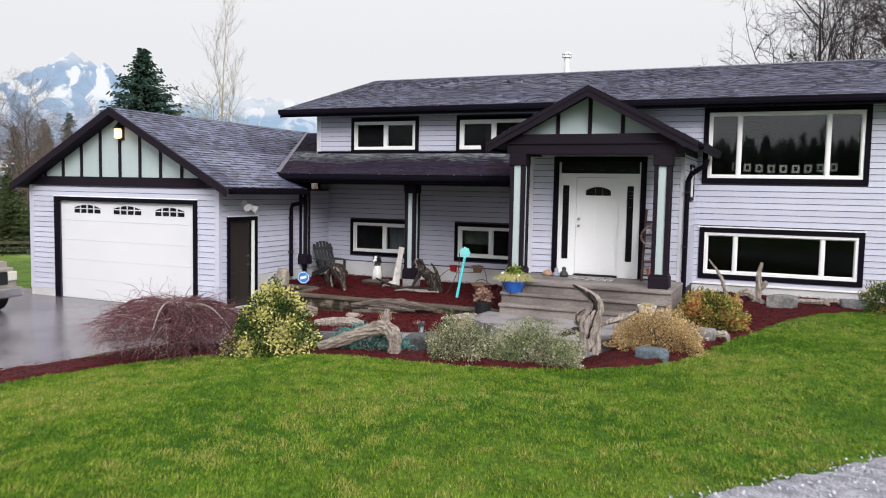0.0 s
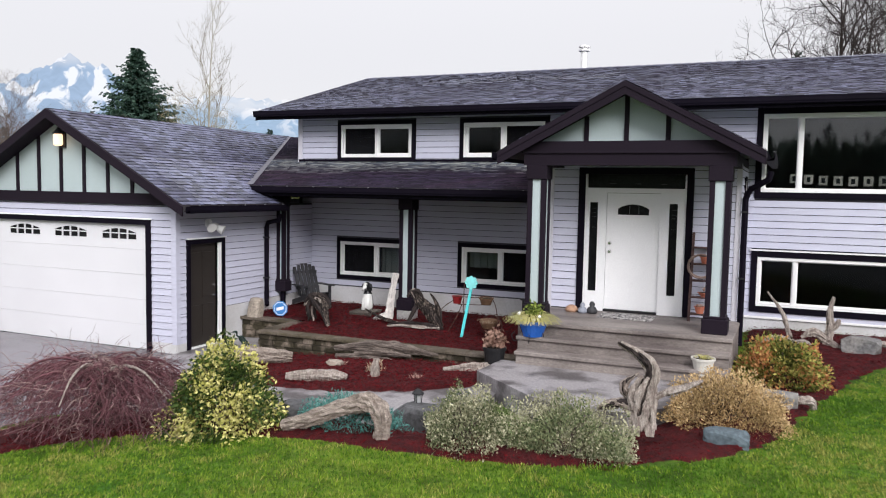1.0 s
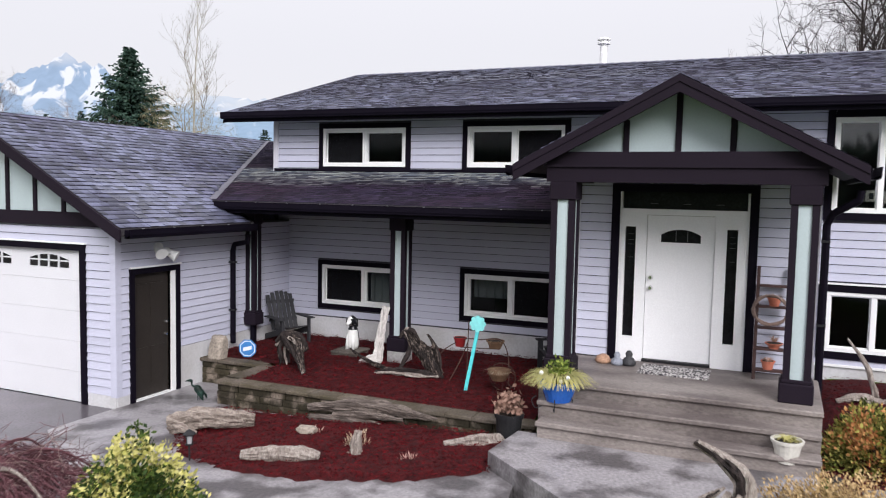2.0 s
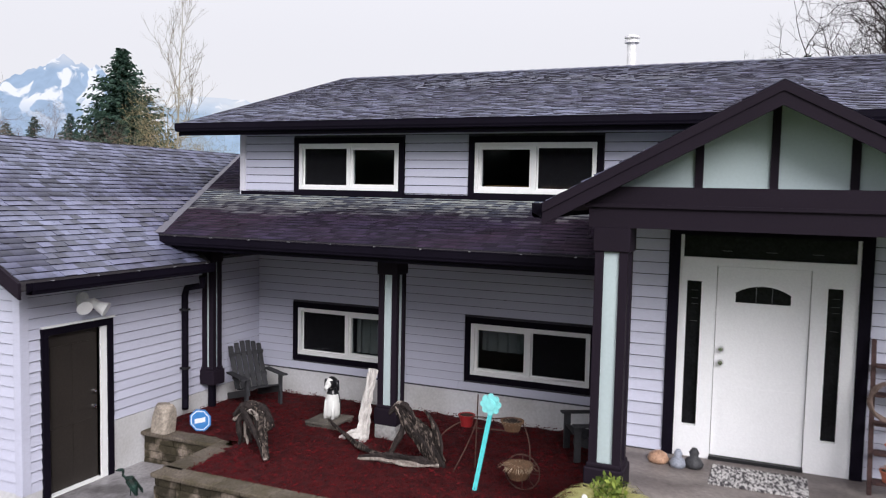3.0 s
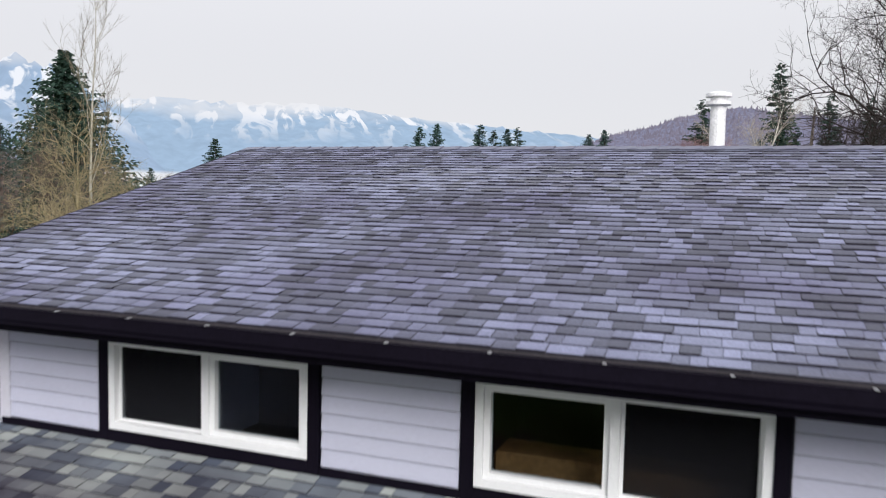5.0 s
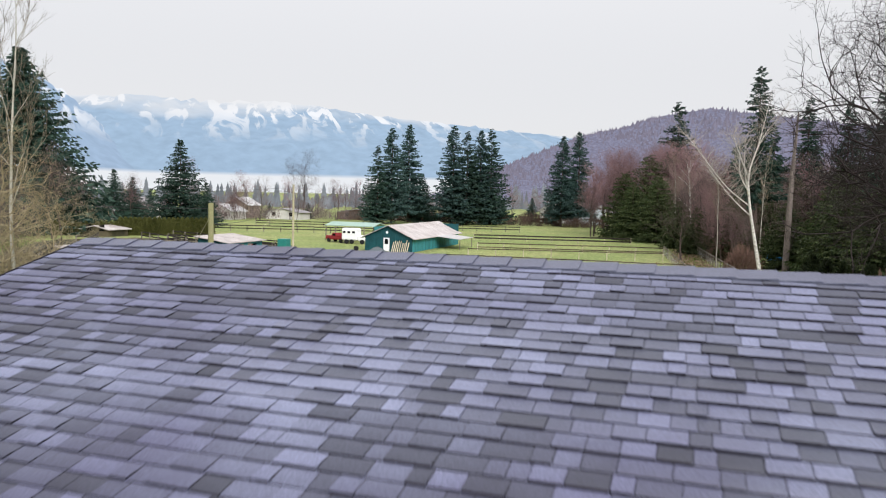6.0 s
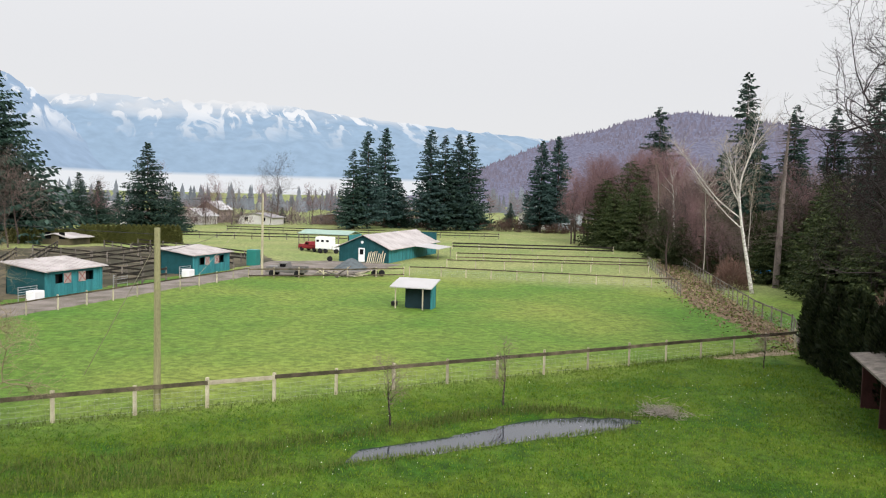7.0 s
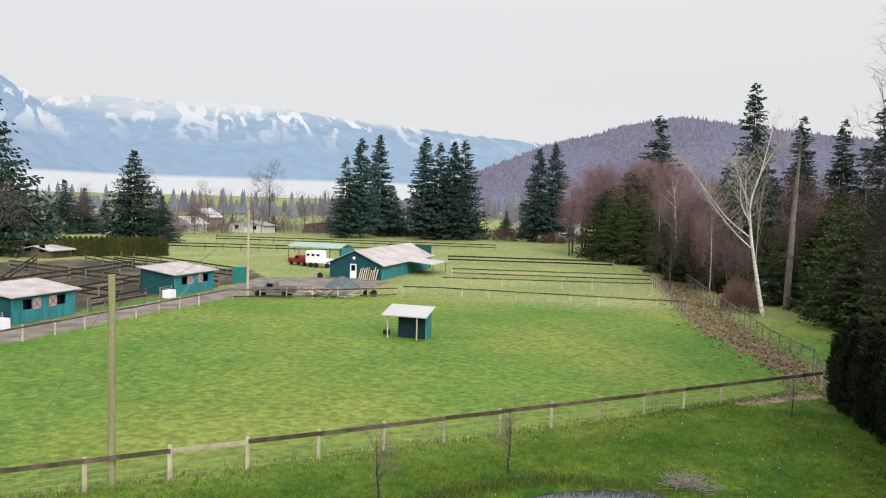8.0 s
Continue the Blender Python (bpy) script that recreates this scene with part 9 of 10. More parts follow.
stand(slim, 19, [(-33.5, 41.0, 20), (-4.5, 133, 15), (-12, 176, 18), (1.5, 139, 17), (12, 128, 16)], 12)
willow = proto("bare_tree", "bushy yellow-brown leafless tree beside the fence", "tree", "bare trees")
bare(willow, 9, 28, 0.6, 5, 0.017, TWIGPALE, TWIGPALE, 0.2, 0.05)
stand(willow, 9, [(-34.0, 40.0, 11.0), (-36.5, 42.0, 9.5), (-32.2, 41.6, 8.5)], 13)
sapling = proto("sapling", "small leafless fruit tree by the pond", "tree", "saplings")
bare(sapling, 3.2, 29, 0.5, 4, 0.018, TWIG, DRIFTDARK, 0.2, 0.25, 2)
stand(sapling, 3.2, [(-19.7, 52.0, 3.3), (-15.8, 57.5, 3.3), (-2.4, 72.4, 2.7)], 14)
# brush and trees along the far edge of the pastures
rng = random.Random(77)
line_of = []


def field_end(x):
    """The slanting far edge of the pastures."""
    return 216 + (x + 132.8) * 1.23


for k in range(64):
    x = -195 + 175 * (k + rng.uniform(0, 1)) / 64
    line_of.append((x, min(field_end(x), 262) + rng.uniform(5, 36), rng.uniform(6, 12)))
for i, src in enumerate((bare_a, bare_b, bare_r)):
    for x, y, h in line_of[i::4]:
        s = h / src["own"]
        copy_thing(src, Matrix.Translation((x, y, FIELD - 0.05)) @ Matrix.Rotation(rng.uniform(0, 6.28), 4, "Z") @ Matrix.Diagonal((s, s, s, 1)))
for k in range(26):
    s = rng.uniform(5, 10) / bare_b["own"]
    x = rng.uniform(-190, -95)
    copy_thing(bare_b if k % 3 else bare_a, Matrix.Translation((x, field_end(x) + rng.uniform(2, 24), FIELD - 0.05)) @ Matrix.Rotation(rng.uniform(0, 6.28), 4, "Z") @ Matrix.Diagonal((s, s, s, 1)))
for x, y, h in line_of[3::4]:
    s = 0.8 * h / fir_c["own"]
    copy_thing(fir_c, Matrix.Translation((x, y, FIELD - 0.05)) @ Matrix.Diagonal((s, s, s, 1)))
# a bare fir trunk
sn = thing("dead_fir", (3.7, 123.6, lv(3.7, 123.6)), "tall bare fir trunk with dead stubs", "tree")
bm = bmesh.new()
tube(bm, [F(3.7, 123.6, -0.2), F(3.9, 123.6, 11), F(4.3, 123.6, 20.5)], [0.42, 0.32, 0.09], 10)
part("trunk", bm, mat("grey_fir_bark", (0.20, 0.165, 0.15), 0.85, 0.35, 2, 14, 0.5, stretch=(1, 1, 0.3)), sn)
vs, fs = [], []
rng = random.Random(6)
for k in range(120):
    z = rng.uniform(5, 19.5)
    a = rng.uniform(0, 6.28)
    p = F(3.7 + 0.028 * z, 123.6, z)
    twig3(p, p + Vector((math.cos(a), math.sin(a), rng.uniform(-0.3, 0.2))) * rng.uniform(1, 3.2), 0.05, 0.01, vs, fs)
raw("stub_ring", vs, fs, BARK, sn)


# cedar hedges
def hedge_proto(name, h, r, seed, m, label, group):
    e = proto(name, label, "hedge plant", group)
    rng = np.random.RandomState(seed)
    n = 2600
    t = rng.uniform(0, 1, n)
    a = rng.uniform(0, 2 * math.pi, n)
    lump = np.array([noise.noise((math.cos(q) * 1.5 + seed, math.sin(q) * 1.5, z * 5)) for q, z in zip(a, t)])
    R = r * np.minimum(1, 1.15 * (1 - t ** 3)) * (0.85 + 0.4 * lump) * rng.uniform(0.7, 1.05, n)
    P = np.stack([R * np.cos(a), R * np.sin(a), t * h], 1)
    A = np.stack([0.5 * np.cos(a), 0.5 * np.sin(a), np.full(n, 0.8)], 1) + rng.normal(size=(n, 3)) * 0.3
    A /= np.linalg.norm(A, axis=1)[:, None]
    B = np.cross(A, rng.normal(size=(n, 3)))
    B /= np.linalg.norm(B, axis=1)[:, None]
    L = rng.uniform(0.16, 0.4, n)
    blades("foliage", P, A, B, L, L * 0.35, m, e)
    bm = bmesh.new()
    tube(bm, [(0, 0, -0.1), (0, 0, h * 0.9)], [0.08, 0.02], 6)
    part("trunk", bm, BARK, e)
    return e


hp = hedge_proto("hedge_cedar", 5.0, 0.85, 3, leafy("hedge_green", (0.010, 0.018, 0.009), (0.034, 0.042, 0.017)), "dark clipped cedar in a tall hedge row", "cedar hedge")
spots = []
for k in range(24):
    t = k / 23
    spots.append((0.9 + 3.6 * t + 0.15 * math.sin(k * 2.1), 76.8 - 23.5 * t, 4.9 + 0.5 * math.sin(k * 1.7) + 0.5 * t))
stand(hp, 5.0, spots, 15)
hq = hedge_proto("hedge_cedar", 3.0, 0.75, 4, leafy("hedge_olive", (0.055, 0.065, 0.018), (0.12, 0.12, 0.04)), "olive clipped cedar in a far hedge row", "far hedge")
stand(hq, 3.0, [(-120 + 0.62 * k * 1.05, 127.5 + 0.53 * k * 1.05, 2.6 if k < 14 else 3.3) for k in range(34)], 16)

# leafless brush closing the far edge of the pastures
rb = np.random.RandomState(61)
cx = rb.uniform(-192, -78, 120)
off = rb.uniform(1, 30, 120)
ch = rb.uniform(2.0, 5.5, 120) * (1 + 0.5 * off / 30)
pick = rb.randint(0, 120, 34000)
ang, rad = rb.uniform(0, 6.28, 34000), 3.4 * np.sqrt(rb.uniform(0, 1, 34000))
tall = rb.uniform(0, 1, 34000)
P = np.stack([cx[pick] - 0.65 * off[pick] + rad * np.cos(ang), field_end(cx[pick]) + 0.72 * off[pick] + rad * np.sin(ang), FIELD + tall * ch[pick] * np.sqrt(np.maximum(0.05, 1 - (rad / 3.5) ** 2))], 1)
A = rb.normal(size=(34000, 3)) * 0.45
A[:, 2] = np.abs(A[:, 2]) + 0.7
A /= np.linalg.norm(A, axis=1)[:, None]
B = np.cross(A, rb.normal(size=(34000, 3)))
B /= np.linalg.norm(B, axis=1)[:, None]
tagged(blades("far_brush", P, A, B, rb.uniform(0.7, 1.7, 34000), rb.uniform(0.05, 0.13, 34000), leafy("far_brush_twigs", (0.075, 0.06, 0.055), (0.20, 0.155, 0.15))), "leafless grey-brown brush along the far field edge", "brush", kind="stuff")

# brush heap at the pond's end
bp2 = thing("brush_heap", (-8.2, 58.6, FIELD), "heap of grey cut twigs at the pond's end", "brush heap")
vs, fs = [], []
for k in range(260):
    a = Vector((-8.2 + rng.gauss(0, 0.5), 58.7 + rng.gauss(0, 0.4), FIELD + abs(rng.gauss(0, 0.22))))
    d = Vector((rng.gauss(0, 1), rng.gauss(0, 1), rng.gauss(0, 0.35))).normalized() * rng.uniform(0.3, 0.9)
    twig3(a, a + d, 0.014, 0.006, vs, fs)
raw("brushwood", vs, fs, DRIFT, bp2)
# understorey along the woods and brush under the far firs
for i in range(16):
    bush("thicket", (-104 + 4.7 * i, 252 + 4 * math.sin(i * 2.3)), (3.6, 3.0, 3.4 + 1.2 * math.sin(i * 1.3)), 900, 1.2, leafy("dark_brush", (0.055, 0.035, 0.03), (0.13, 0.085, 0.07)), 90 + i, "dark leafless brush along the far field edge", width=0.08, upright=0.5, group="thickets")
for i, (x, y, r, h) in enumerate(((-1.8, 119, 1.8, 2.6), (-1.2, 126, 2.0, 3.0), (-3.6, 140, 2.4, 3.4), (22, 140, 2.2, 3), (9, 88, 2.5, 3.2), (-7, 160, 2.6, 3.6), (12, 118, 3, 4))):
    b = bush("thicket", (x, y), (r, r, h), 1400, 0.9, leafy("brown_thicket", (0.10, 0.06, 0.05), (0.18, 0.11, 0.085)), 60 + i, "brown leafless thicket at the wood's edge", width=0.06, upright=0.6, group="thickets")


# ---- far houses ----
def far_house(x, y, w, d, h, peak, wallm, roofm, label, windows=2):
    t = thing("far_house", (x, y, FIELD), label, "house", "far houses")
    bm = bmesh.new()
    box(bm, x - w / 2, x + w / 2, y, y + d, FIELD, FIELD + h)
    v = [bm.verts.new(p) for p in ((x - w / 2, y, FIELD + h), (x + w / 2, y, FIELD + h), (x, y, FIELD + peak), (x - w / 2, y + d, FIELD + h), (x + w / 2, y + d, FIELD + h), (x, y + d, FIELD + peak))]
    bm.faces.new((v[0], v[1], v[2]))
    bm.faces.new((v[3], v[5], v[4]))
    part("wall", bm, wallm, t)
    bm = bmesh.new()
    k = (peak - h) / (w / 2)
    for s in (-1, 1):
        deck(bm, [(x, y - 0.5, FIELD + peak + 0.15), (x + s * (w / 2 + 0.5), y - 0.5, FIELD + h - 0.5 * k + 0.15), (x + s * (w / 2 + 0.5), y + d + 0.5, FIELD + h - 0.5 * k + 0.15), (x, y + d + 0.5, FIELD + peak + 0.15)], 0.15)
    part("roof", bm, roofm, t)
    for q in range(windows):
        bm = bmesh.new()
        xx = x - w / 2 + w * (q + 0.5) / windows
        box(bm, xx - 0.6, xx + 0.6, y - 0.06, y - 0.01, FIELD + 1.0, FIELD + 2.2)
        part("window", bm, DOORGLASS, t)


FW = mat("far_white_wall", (0.62, 0.60, 0.58), 0.7, 0.1)
FG = mat("far_grey_roof", (0.30, 0.28, 0.29), 0.8, 0.15)
FB = mat("far_tan_wall", (0.33, 0.26, 0.21), 0.8, 0.15)
FP = mat("far_pale_roof", (0.55, 0.54, 0.55), 0.7, 0.1)
for args in ((-84.5, 258, 9, 10, 3.4, 5.6, FW, FG, "white gabled house beyond the field"), (-77, 262, 6, 9, 4.2, 6.6, FW, FP, "white gabled house beyond the field"), (-55, 275, 9, 12, 4.5, 7.5, FW, FP, "white house behind the far hedge"), (-45, 278, 12, 8, 5.5, 6.5, mat("far_blue_wall", (0.35, 0.38, 0.42), 0.7, 0.1), FG, "grey two-storey house among trees"),
             (-164, 189, 7, 8, 2.7, 4.6, FW, FP, "low white house beyond the pasture"), (-155.5, 201, 6, 7, 2.4, 4.0, FW, FG, "low white house beyond the pasture"), (-145, 216, 8, 8, 2.6, 4.6, FW, FP, "pale house among bare trees"), (-150, 232, 9, 7, 4.2, 6.6, FB, FP, "brown house with a pale roof among bare trees"), (-133, 232, 12, 7, 2.2, 3.4, FW, FG, "long pale house beyond the pasture"), (-168, 204, 9, 8, 3.6, 6.0, FB, FG, "small brown house beyond the pasture"), (-115, 249, 15, 6, 2.3, 3.4, mat("far_brown_wall", (0.2, 0.13, 0.1), 0.8, 0.2), FG, "long low brown shed beyond the pasture"), (-112, 130, 6, 5, 1.3, 1.9, MUD, TINROOF, "dark low shed behind the hedge"),
             (-104, 262, 8, 7, 3, 5, FW, FG, "white house far across the fields")):
    far_house(*args)


# ---- mountains and hill ----
def range_mesh(name, az0, az1, dist, crest, seed, material, label, depth=900, steps=220, rows=40, jag=0.04):
    """A far ridge: crest(az) gives its height as an angle."""
    V = []
    for i in range(steps + 1):
        az = az0 + (az1 - az0) * i / steps
        top = math.tan(radians(crest(az))) * (dist + depth)
        for j in range(rows + 1):
            q = j / rows
            d = dist + depth * q
            x, y = -math.sin(radians(az)) * d, math.cos(radians(az)) * d
            rr = noise.fractal(Vector((az * 0.35 + seed, q * 2.2, seed)), 1.0, 2.0, 5)
            z = -6 + (top + 6) * (q ** 0.85) * (1 + 0.25 * rr * (1 - q)) + top * jag * noise.fractal(Vector((az * 1.6 + seed, q * 4, 3)), 0.9, 2.1, 4) * q
            V.append((x, y, z))
    w = rows + 1
    Fc = [(i * w + j, (i + 1) * w + j, (i + 1) * w + j + 1, i * w + j + 1) for i in range(steps) for j in range(rows)]
    ob = raw(name, V, Fc, material)
    ob.data.polygons.foreach_set("use_smooth", [True] * len(ob.data.polygons))
    ob.visible_shadow = True
    return tagged(ob, label, "mountain", kind="structure")


# Unlit backdrop: haze, fog, cloud and relief tone are put into emitted colour
def far_mat(name, haze, snow=None, fog=0.0, top=(0, 1), streak=(1, 1, 1), dark=0.85, line=(330, 430), blend_top=None, turn=-35):
    m = bpy.data.materials.new(name)
    m.use_nodes = True
    n, l = m.node_tree.nodes, m.node_tree.links
    n.clear()
    pos = n.new("ShaderNodeNewGeometry").outputs["Position"]
    sep = n.new("ShaderNodeSeparateXYZ")
    l.new(pos, sep.inputs[0])

    def nz(scale, stretch, detail=6, turn=0.0, warp=0.0):
        tn = n.new("ShaderNodeMapping")
        tn.inputs["Rotation"].default_value = (0, 0, radians(turn))
        l.new(pos, tn.inputs[0])
        mp = n.new("ShaderNodeMapping")
        mp.inputs["Scale"].default_value = stretch
        l.new(tn.outputs[0], mp.inputs[0])
        t = n.new("ShaderNodeTexNoise")
        t.inputs["Scale"].default_value, t.inputs["Detail"].default_value = scale, detail
        t.inputs["Distortion"].default_value = warp
        l.new(mp.outputs[0], t.inputs["Vector"])
        return t.outputs["Fac"]

    def mr(v, a, b, c=0.0, d=1.0):
        t = n.new("ShaderNodeMapRange")
        t.inputs[1].default_value, t.inputs[2].default_value, t.inputs[3].default_value, t.inputs[4].default_value = a, b, c, d
        l.new(v, t.inputs[0])
        return t.outputs[0]

    def mul(a, b, op="MULTIPLY"):
        t = n.new("ShaderNodeMath")
        t.operation = op
        for i, v in enumerate((a, b)):
            if isinstance(v, float):
                t.inputs[i].default_value = v
            else:
                l.new(v, t.inputs[i])
        return t.outputs[0]

    def blend(f, a, b):
        t = n.new("ShaderNodeMix")
        t.data_type = "RGBA"
        l.new(f, t.inputs[0])
        for s, c in ((6, a), (7, b)):
            if isinstance(c, tuple):
                t.inputs[s].default_value = (*c, 1)
            else:
                l.new(c, t.inputs[s])
        return t.outputs[2]

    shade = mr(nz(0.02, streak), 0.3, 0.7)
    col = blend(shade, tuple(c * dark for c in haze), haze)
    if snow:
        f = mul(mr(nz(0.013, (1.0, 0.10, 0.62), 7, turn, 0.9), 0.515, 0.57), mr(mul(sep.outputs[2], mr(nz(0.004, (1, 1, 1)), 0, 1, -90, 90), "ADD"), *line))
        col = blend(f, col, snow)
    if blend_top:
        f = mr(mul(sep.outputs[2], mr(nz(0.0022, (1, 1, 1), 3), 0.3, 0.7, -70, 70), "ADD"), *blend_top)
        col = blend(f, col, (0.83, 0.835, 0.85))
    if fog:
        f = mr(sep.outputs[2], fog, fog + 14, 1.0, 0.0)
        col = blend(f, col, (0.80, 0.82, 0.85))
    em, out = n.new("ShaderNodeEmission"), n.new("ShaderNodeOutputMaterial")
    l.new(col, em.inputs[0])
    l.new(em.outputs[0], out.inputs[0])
    return m


def big_crest(az):
    pts = [(-30, 3.0), (0, 3.5), (8, 4.2), (13, 4.6), (17, 5.0), (24, 5.6), (30, 6.3), (36, 6.1), (40, 6.3), (46, 5.8), (49.3, 5.2), (52, 4.8), (56, 4.2), (62, 4.0), (80, 3.5)]
    return float(np.interp(az, [p[0] for p in pts], [p[1] for p in pts]))


def hill_crest(az):
    pts = [(-40, 4.0), (-14, 4.6), (-6, 5.6), (-2.5, 6.1), (0.5, 6.5), (3.5, 6.0), (6, 5.3), (9, 4.6), (12, 3.4), (15, 2.2), (18, 0.8), (20, 0.2)]
    return float(np.interp(az, [p[0] for p in pts], [p[1] for p in pts]))


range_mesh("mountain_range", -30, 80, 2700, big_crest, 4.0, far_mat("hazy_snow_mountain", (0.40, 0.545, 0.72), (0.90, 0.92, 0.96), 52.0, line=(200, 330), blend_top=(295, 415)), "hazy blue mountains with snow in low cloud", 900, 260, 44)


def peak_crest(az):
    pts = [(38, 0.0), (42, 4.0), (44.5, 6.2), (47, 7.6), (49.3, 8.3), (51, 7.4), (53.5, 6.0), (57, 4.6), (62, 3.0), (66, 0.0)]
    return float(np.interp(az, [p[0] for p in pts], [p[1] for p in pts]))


range_mesh("mountain_peak", 38, 66, 2500, peak_crest, 14.0, far_mat("hazy_snowy_peak", (0.39, 0.52, 0.70), (0.86, 0.89, 0.94), 52.0, line=(170, 300), blend_top=(420, 520), dark=0.85, turn=-49), "snow-streaked mountain peak in blue haze", 700, 160, 44, 0.05)
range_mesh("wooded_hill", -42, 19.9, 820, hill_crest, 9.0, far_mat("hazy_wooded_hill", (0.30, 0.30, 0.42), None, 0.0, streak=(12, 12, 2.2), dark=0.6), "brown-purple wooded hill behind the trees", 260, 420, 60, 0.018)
# hazy far trees along the valley floor
rngs = np.random.RandomState(44)
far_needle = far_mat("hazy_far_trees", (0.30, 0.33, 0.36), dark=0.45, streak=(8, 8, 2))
vs, fs = [], []
for k in range(520):
    az = rngs.uniform(-12, 62)
    d = rngs.uniform(420, 640)
    x, y = -math.sin(radians(az)) * d, math.cos(radians(az)) * d
    h = rngs.uniform(6, 15) * (1.25 if az < 14 else 1.0)
    if k % 2:
        h *= 0.6
    w = h * rngs.uniform(0.14, 0.3) * (2.2 if k % 2 else 1.0)
    for tier in range(4):
        z0, z1 = h * (0.05 + tier * 0.22), h * (0.45 + tier * 0.19)
        ww = w * (1 - tier * 0.22)
        i = len(vs)
        c = [(x + ww * math.cos(q), y + ww * math.sin(q), FIELD + z0 + rngs.uniform(-0.6, 0.6)) for q in np.arange(5) * 1.2566]
        vs += c + [(x, y, FIELD + z1)]
        fs += [(i + q, i + (q + 1) % 5, i + 5) for q in range(5)]
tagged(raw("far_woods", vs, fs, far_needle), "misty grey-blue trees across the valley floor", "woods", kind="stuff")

# dark woods across the road in front, mirrored in the picture window
vs, fs = [], []
for k in range(1300):
    x, y, h = rngs.uniform(-170, 190), rngs.uniform(-205, -184), rngs.uniform(14, 18.5)
    w, z0 = h * rngs.uniform(0.16, 0.26), lv(0, -100)
    for tier in range(3):
        i = len(vs)
        vs += [(x + w * (1 - tier * 0.27) * math.cos(a), y + w * (1 - tier * 0.27) * math.sin(a), z0 + h * tier * 0.26 + rngs.uniform(-0.5, 0.3)) for a in np.arange(6) * 1.0472] + [(x, y, z0 + h * (0.5 + tier * 0.25))]
        fs += [(i + a, i + (a + 1) % 6, i + 6) for a in range(6)]
tagged(raw("roadside_woods", vs, fs, FIR), "dark evergreen woods across the road", "woods", kind="stuff")

# trees on the hill's slope and crest
vs, fs = [], []
for k in range(3200):
    az = rngs.uniform(-20, 16)
    q = 1 - 0.75 * rngs.uniform() ** 1.6
    d = 820 + 260 * q
    x, y = -math.sin(radians(az)) * d, math.cos(radians(az)) * d
    top = math.tan(radians(hill_crest(az))) * 1080
    z = -6 + (top + 6) * q ** 0.85 - 3
    h, w = rngs.uniform(4, 9), rngs.uniform(1.8, 3.6)
    i = len(vs)
    vs += [(x + w * math.cos(a), y + w * math.sin(a), z) for a in np.arange(5) * 1.2566] + [(x + rngs.uniform(-1, 1), y, z + h)]
    fs += [(i + a, i + (a + 1) % 5, i + 5) for a in range(5)]
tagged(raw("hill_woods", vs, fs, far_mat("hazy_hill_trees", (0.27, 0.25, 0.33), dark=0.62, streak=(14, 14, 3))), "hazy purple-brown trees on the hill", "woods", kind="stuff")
# fallen leaves and weeds over the track
n = 7000
y = rngs.uniform(79, 165, n)
mid = np.interp(y, [79, 88, 98, 107, 127, 168], [1.0, -0.6, -3.0, -4.6, -6.9, -10.4])
x = mid + rngs.normal(size=n) * np.interp(y, [79, 100, 168], [1.6, 2.3, 1.4]) * 0.8
A, B = rand_frames(rngs, n)
A[:, 2] = np.abs(A[:, 2]) * 0.6
for m, part_of in ((leafy("fallen_leaf", (0.10, 0.06, 0.04), (0.42, 0.31, 0.21)), slice(0, 4600)), (leafy("track_weed", (0.06, 0.10, 0.02), (0.20, 0.24, 0.06)), slice(4600, n))):
    tagged(blades("leaf_litter", np.stack([x, y, level(x, y) + 0.07], 1)[part_of], A[part_of], B[part_of], rngs.uniform(0.15, 0.5, n)[part_of], rngs.uniform(0.08, 0.22, n)[part_of], m), "fallen leaves and weeds along the track", "leaf litter", kind="stuff")

# ---- lap boards and shingles ----
# Dark backing behind the lap boards; its colour stands for their shadow lines
LAPSHADE = mat("lap_shadow_backing", (0.06, 0.058, 0.07), 0.9, 0.2)
for w in (wall_front, wall_entry, wall_side, gw, gs):
    w.data.materials[0] = LAPSHADE

siding(front(YF), wall_front, XL + 0.09, XR, 0.90, 4.82, [(a - 0.1, b + 0.1, c - 0.1, d + 0.1) for a, b, c, d in WINS] + [(VX0, VX1, 0.5, 3.75)])
siding(front(VY), wall_entry, VX0 + 0.06, VX1 - 0.06, 1.12, 3.6, [(DOOR[0] - 0.11, DOOR[1] + 0.11, 1.0, DOOR[3] + 0.11)])
siding(east(VX1), wall_side, VY + 0.03, YF - 0.02, 0.9, 3.6, [(SIDEWIN[0] - 0.07, SIDEWIN[1] + 0.07, SIDEWIN[2] - 0.07, SIDEWIN[3] + 0.07)])
siding(west(VX0), wall_side, VY + 0.03, YF - 0.02, 0.9, 3.6, [])
siding(front(GY0), gw, GX0 + 0.1, GX1 - 0.09, 0.22, 2.74, [(GD[0] - 0.15, GD[1] + 0.11, -0.1, GD[3] + 0.12)])
siding(east(GX1), gs, GY0 + 0.09, SD[1] + 0.19, 0.2, 0.75, [(SD[0] - 0.09, SD[1] + 0.19, 0, 2.2)])
siding(east(GX1), gs, GY0 + 0.09, YF - 0.02, 0.75, 2.72, [(SD[0] - 0.09, SD[1] + 0.19, 0, SD[3] + 0.12)])

ml = math.hypot(RIDGE_Y - EY, RIDGE_Z - EZ)
shingles(roof, (RX0, EY, EZ), (1, 0, 0), (0, RIDGE_Y - EY, RIDGE_Z - EZ), ml, lambda s: (0, RX1 - RX0), lambda a, s: 2.5 < a < 7.5 and s > 3.2, seed=1)
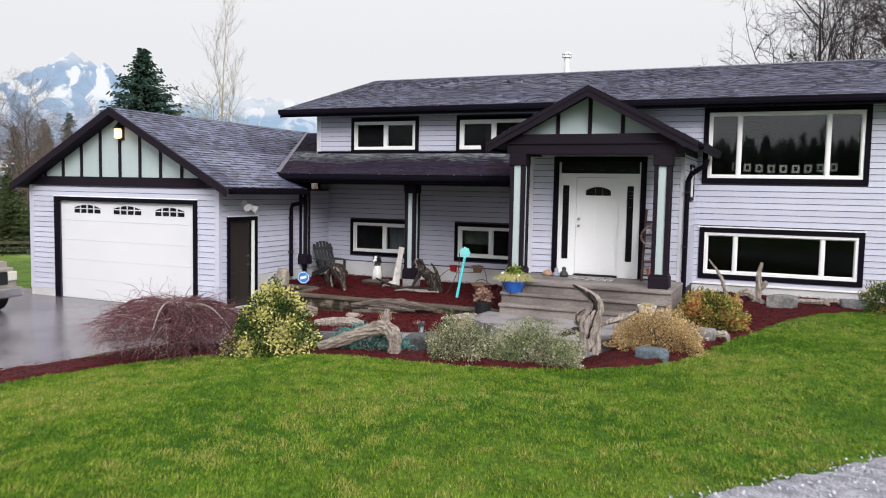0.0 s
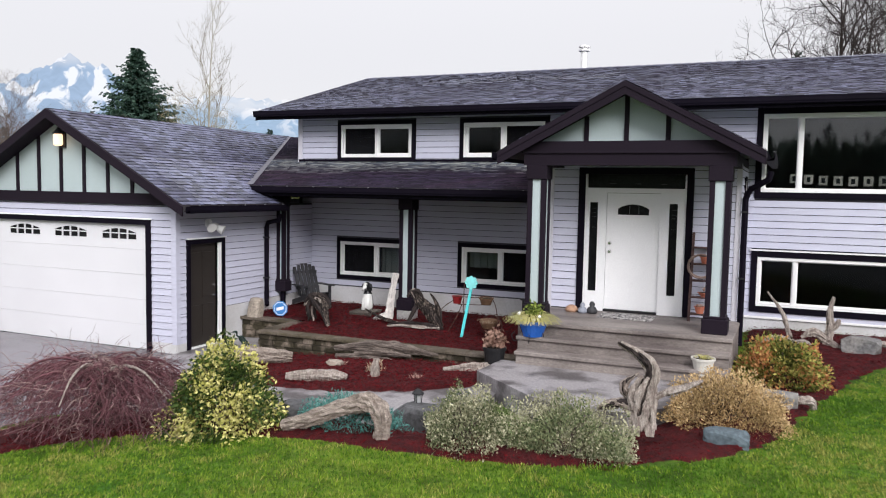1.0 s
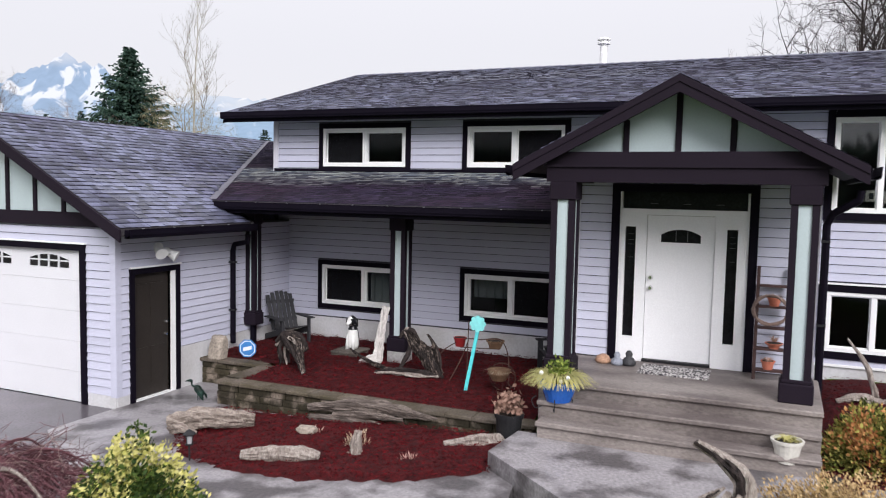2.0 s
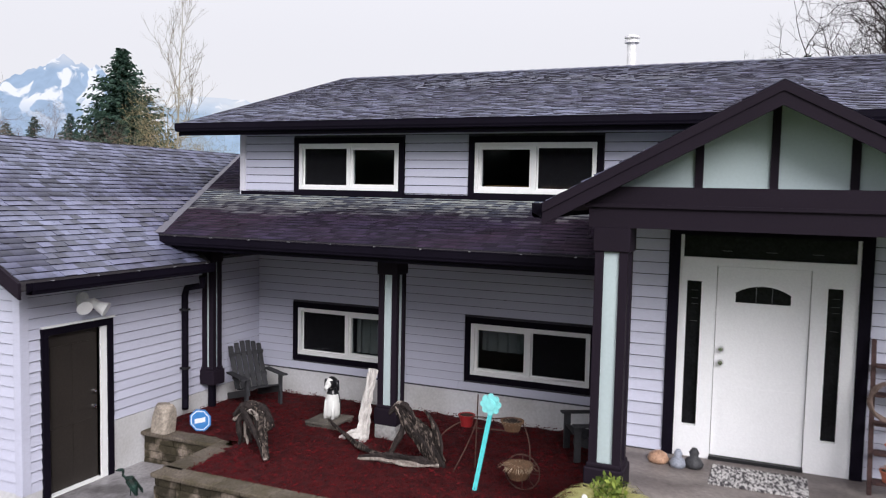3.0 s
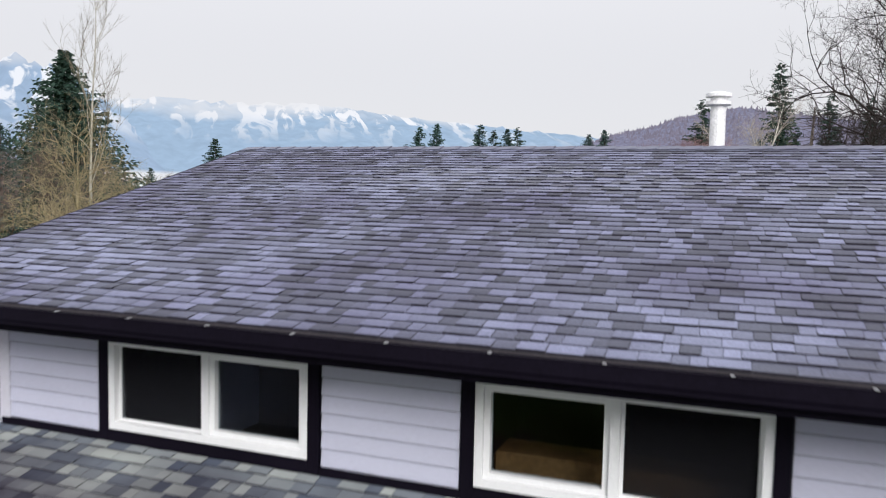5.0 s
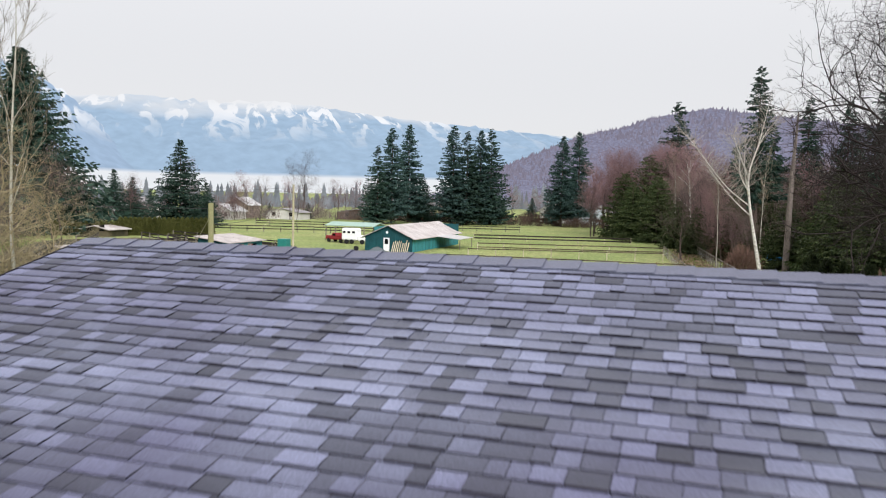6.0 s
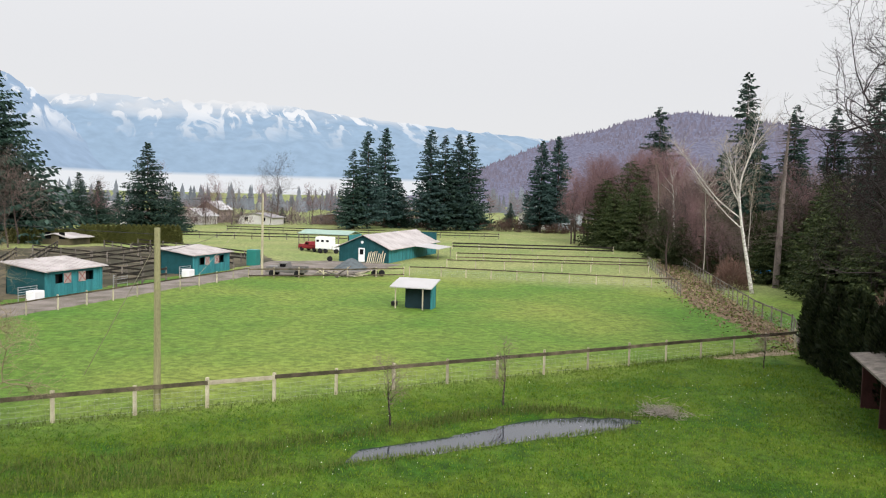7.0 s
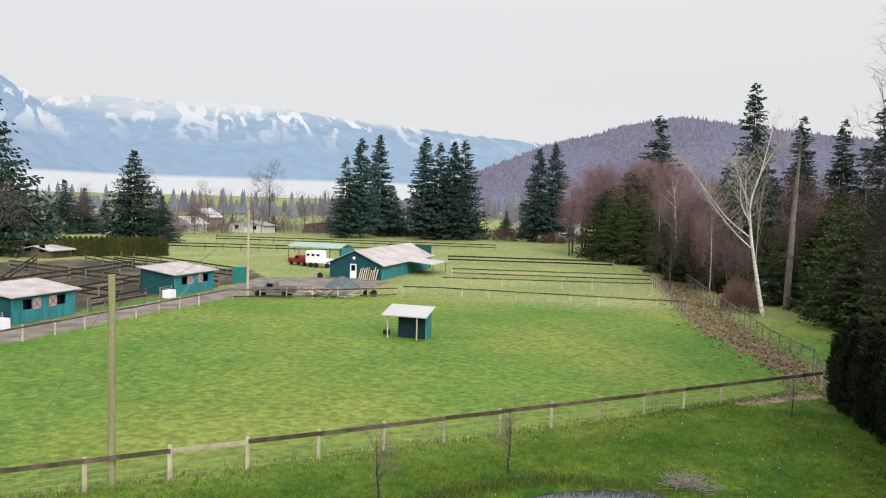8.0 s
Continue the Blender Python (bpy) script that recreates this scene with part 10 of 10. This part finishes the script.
shingles(roof, (RX0, 25.95, EZ), (1, 0, 0), (0, RIDGE_Y - 25.95, RIDGE_Z - EZ), ml, lambda s: (0, RX1 - RX0), None, row=0.2, seed=2)
# ridge caps
k, caps = RX0, []
rng = random.Random(8)
while k < RX1:
    i = len(caps)
    caps.append((k, k + 0.29))
    k += 0.24
for a, b in caps:
    bm = bmesh.new()
    for sgn in (-1, 1):
        hexa(bm, [(x, RIDGE_Y + sgn * w, RIDGE_Z - w * SL + 0.012 + h + (0.012 if x == b else 0)) for x in (a, b) for w in (0.0, 0.15) for h in (0, 0.008)])
    part("ridge_cap", bm, SHINGLE, roof)
ll = (LINK_Y - LE_Y) * math.hypot(1, LS)
cs = 1 / math.hypot(1, LS)


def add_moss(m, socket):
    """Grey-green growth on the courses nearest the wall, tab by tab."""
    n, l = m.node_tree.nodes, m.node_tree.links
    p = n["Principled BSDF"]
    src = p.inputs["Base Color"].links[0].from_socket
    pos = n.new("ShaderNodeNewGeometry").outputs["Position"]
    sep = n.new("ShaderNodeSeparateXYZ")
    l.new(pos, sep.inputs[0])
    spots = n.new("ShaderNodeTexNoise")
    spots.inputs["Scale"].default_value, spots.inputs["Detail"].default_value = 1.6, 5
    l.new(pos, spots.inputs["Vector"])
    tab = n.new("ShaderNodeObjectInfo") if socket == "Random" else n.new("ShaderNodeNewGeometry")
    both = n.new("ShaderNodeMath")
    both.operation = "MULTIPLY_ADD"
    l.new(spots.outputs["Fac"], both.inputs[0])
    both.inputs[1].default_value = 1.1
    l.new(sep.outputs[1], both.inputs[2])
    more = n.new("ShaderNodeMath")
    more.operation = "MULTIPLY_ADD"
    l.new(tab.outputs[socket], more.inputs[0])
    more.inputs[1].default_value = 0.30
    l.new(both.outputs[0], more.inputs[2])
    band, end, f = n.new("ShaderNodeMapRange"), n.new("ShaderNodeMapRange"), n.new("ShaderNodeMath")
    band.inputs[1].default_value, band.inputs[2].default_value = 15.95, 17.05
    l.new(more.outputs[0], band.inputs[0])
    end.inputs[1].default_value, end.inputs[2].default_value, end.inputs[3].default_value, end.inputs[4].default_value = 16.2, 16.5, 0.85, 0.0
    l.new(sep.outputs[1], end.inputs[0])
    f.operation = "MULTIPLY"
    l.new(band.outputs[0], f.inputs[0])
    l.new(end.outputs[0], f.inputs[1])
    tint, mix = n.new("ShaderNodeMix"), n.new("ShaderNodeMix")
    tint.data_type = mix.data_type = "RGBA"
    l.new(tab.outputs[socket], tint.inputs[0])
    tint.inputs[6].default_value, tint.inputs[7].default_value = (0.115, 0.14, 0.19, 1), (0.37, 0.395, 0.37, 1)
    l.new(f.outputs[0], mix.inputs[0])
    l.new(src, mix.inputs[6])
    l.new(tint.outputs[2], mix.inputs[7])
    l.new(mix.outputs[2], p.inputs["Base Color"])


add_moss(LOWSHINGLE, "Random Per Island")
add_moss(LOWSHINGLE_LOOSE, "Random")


def low_span(s):
    y = LE_Y + s * cs
    return (valley_x(y) + 20.0 + 0.05, (-3.45 if y < YF else XL) + 20.0)


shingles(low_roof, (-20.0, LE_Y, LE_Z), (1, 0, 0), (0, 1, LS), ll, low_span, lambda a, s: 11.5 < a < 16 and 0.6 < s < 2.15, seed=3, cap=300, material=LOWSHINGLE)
gl = GE * math.hypot(1, GS)
gc = 1 / math.hypot(1, GS)


def gar_span(s):
    x = GX + GE - s * gc
    y = LE_Y + (gar_z(x) - LE_Z) / LS
    return (0.0, max(14.35, y) - 0.05 - (GY0 - 0.4))


shingles(groof, (GX + GE, GY0 - 0.4, gar_z(GX + GE)), (0, 1, 0), (-1, 0, GS), gl, gar_span, lambda a, s: 0.5 < a < 4.5, seed=4, cap=280)
shingles(groof, (GX - GE, GY0 - 0.4, gar_z(GX + GE)), (0, 1, 0), (1, 0, GS), gl, lambda s: (0, 9.9), None, row=0.2, seed=5)
pl = PHW * math.hypot(1, PS)


def porch_span(s):
    return (0.0, PEND - PY0)


shingles(porch_roof, (PX - PHW, PY0, PZ - PHW * PS), (0, 1, 0), (1, 0, PS), pl, porch_span, lambda a, s: True, seed=6, cap=200)
shingles(porch_roof, (PX + PHW, PY0, PZ - PHW * PS), (0, 1, 0), (-1, 0, PS), pl, porch_span, None, seed=7)
k = PY0
while k < 15.4:
    bm = bmesh.new()
    for sgn in (-1, 1):
        hexa(bm, [(PX + sgn * w, y, PZ - w * PS + 0.012 + h + (0.012 if y > k else 0)) for w in (0.0, 0.14) for y in (k, k + 0.29) for h in (0, 0.008)])
    part("ridge_cap", bm, SHINGLE, porch_roof)
    k += 0.24
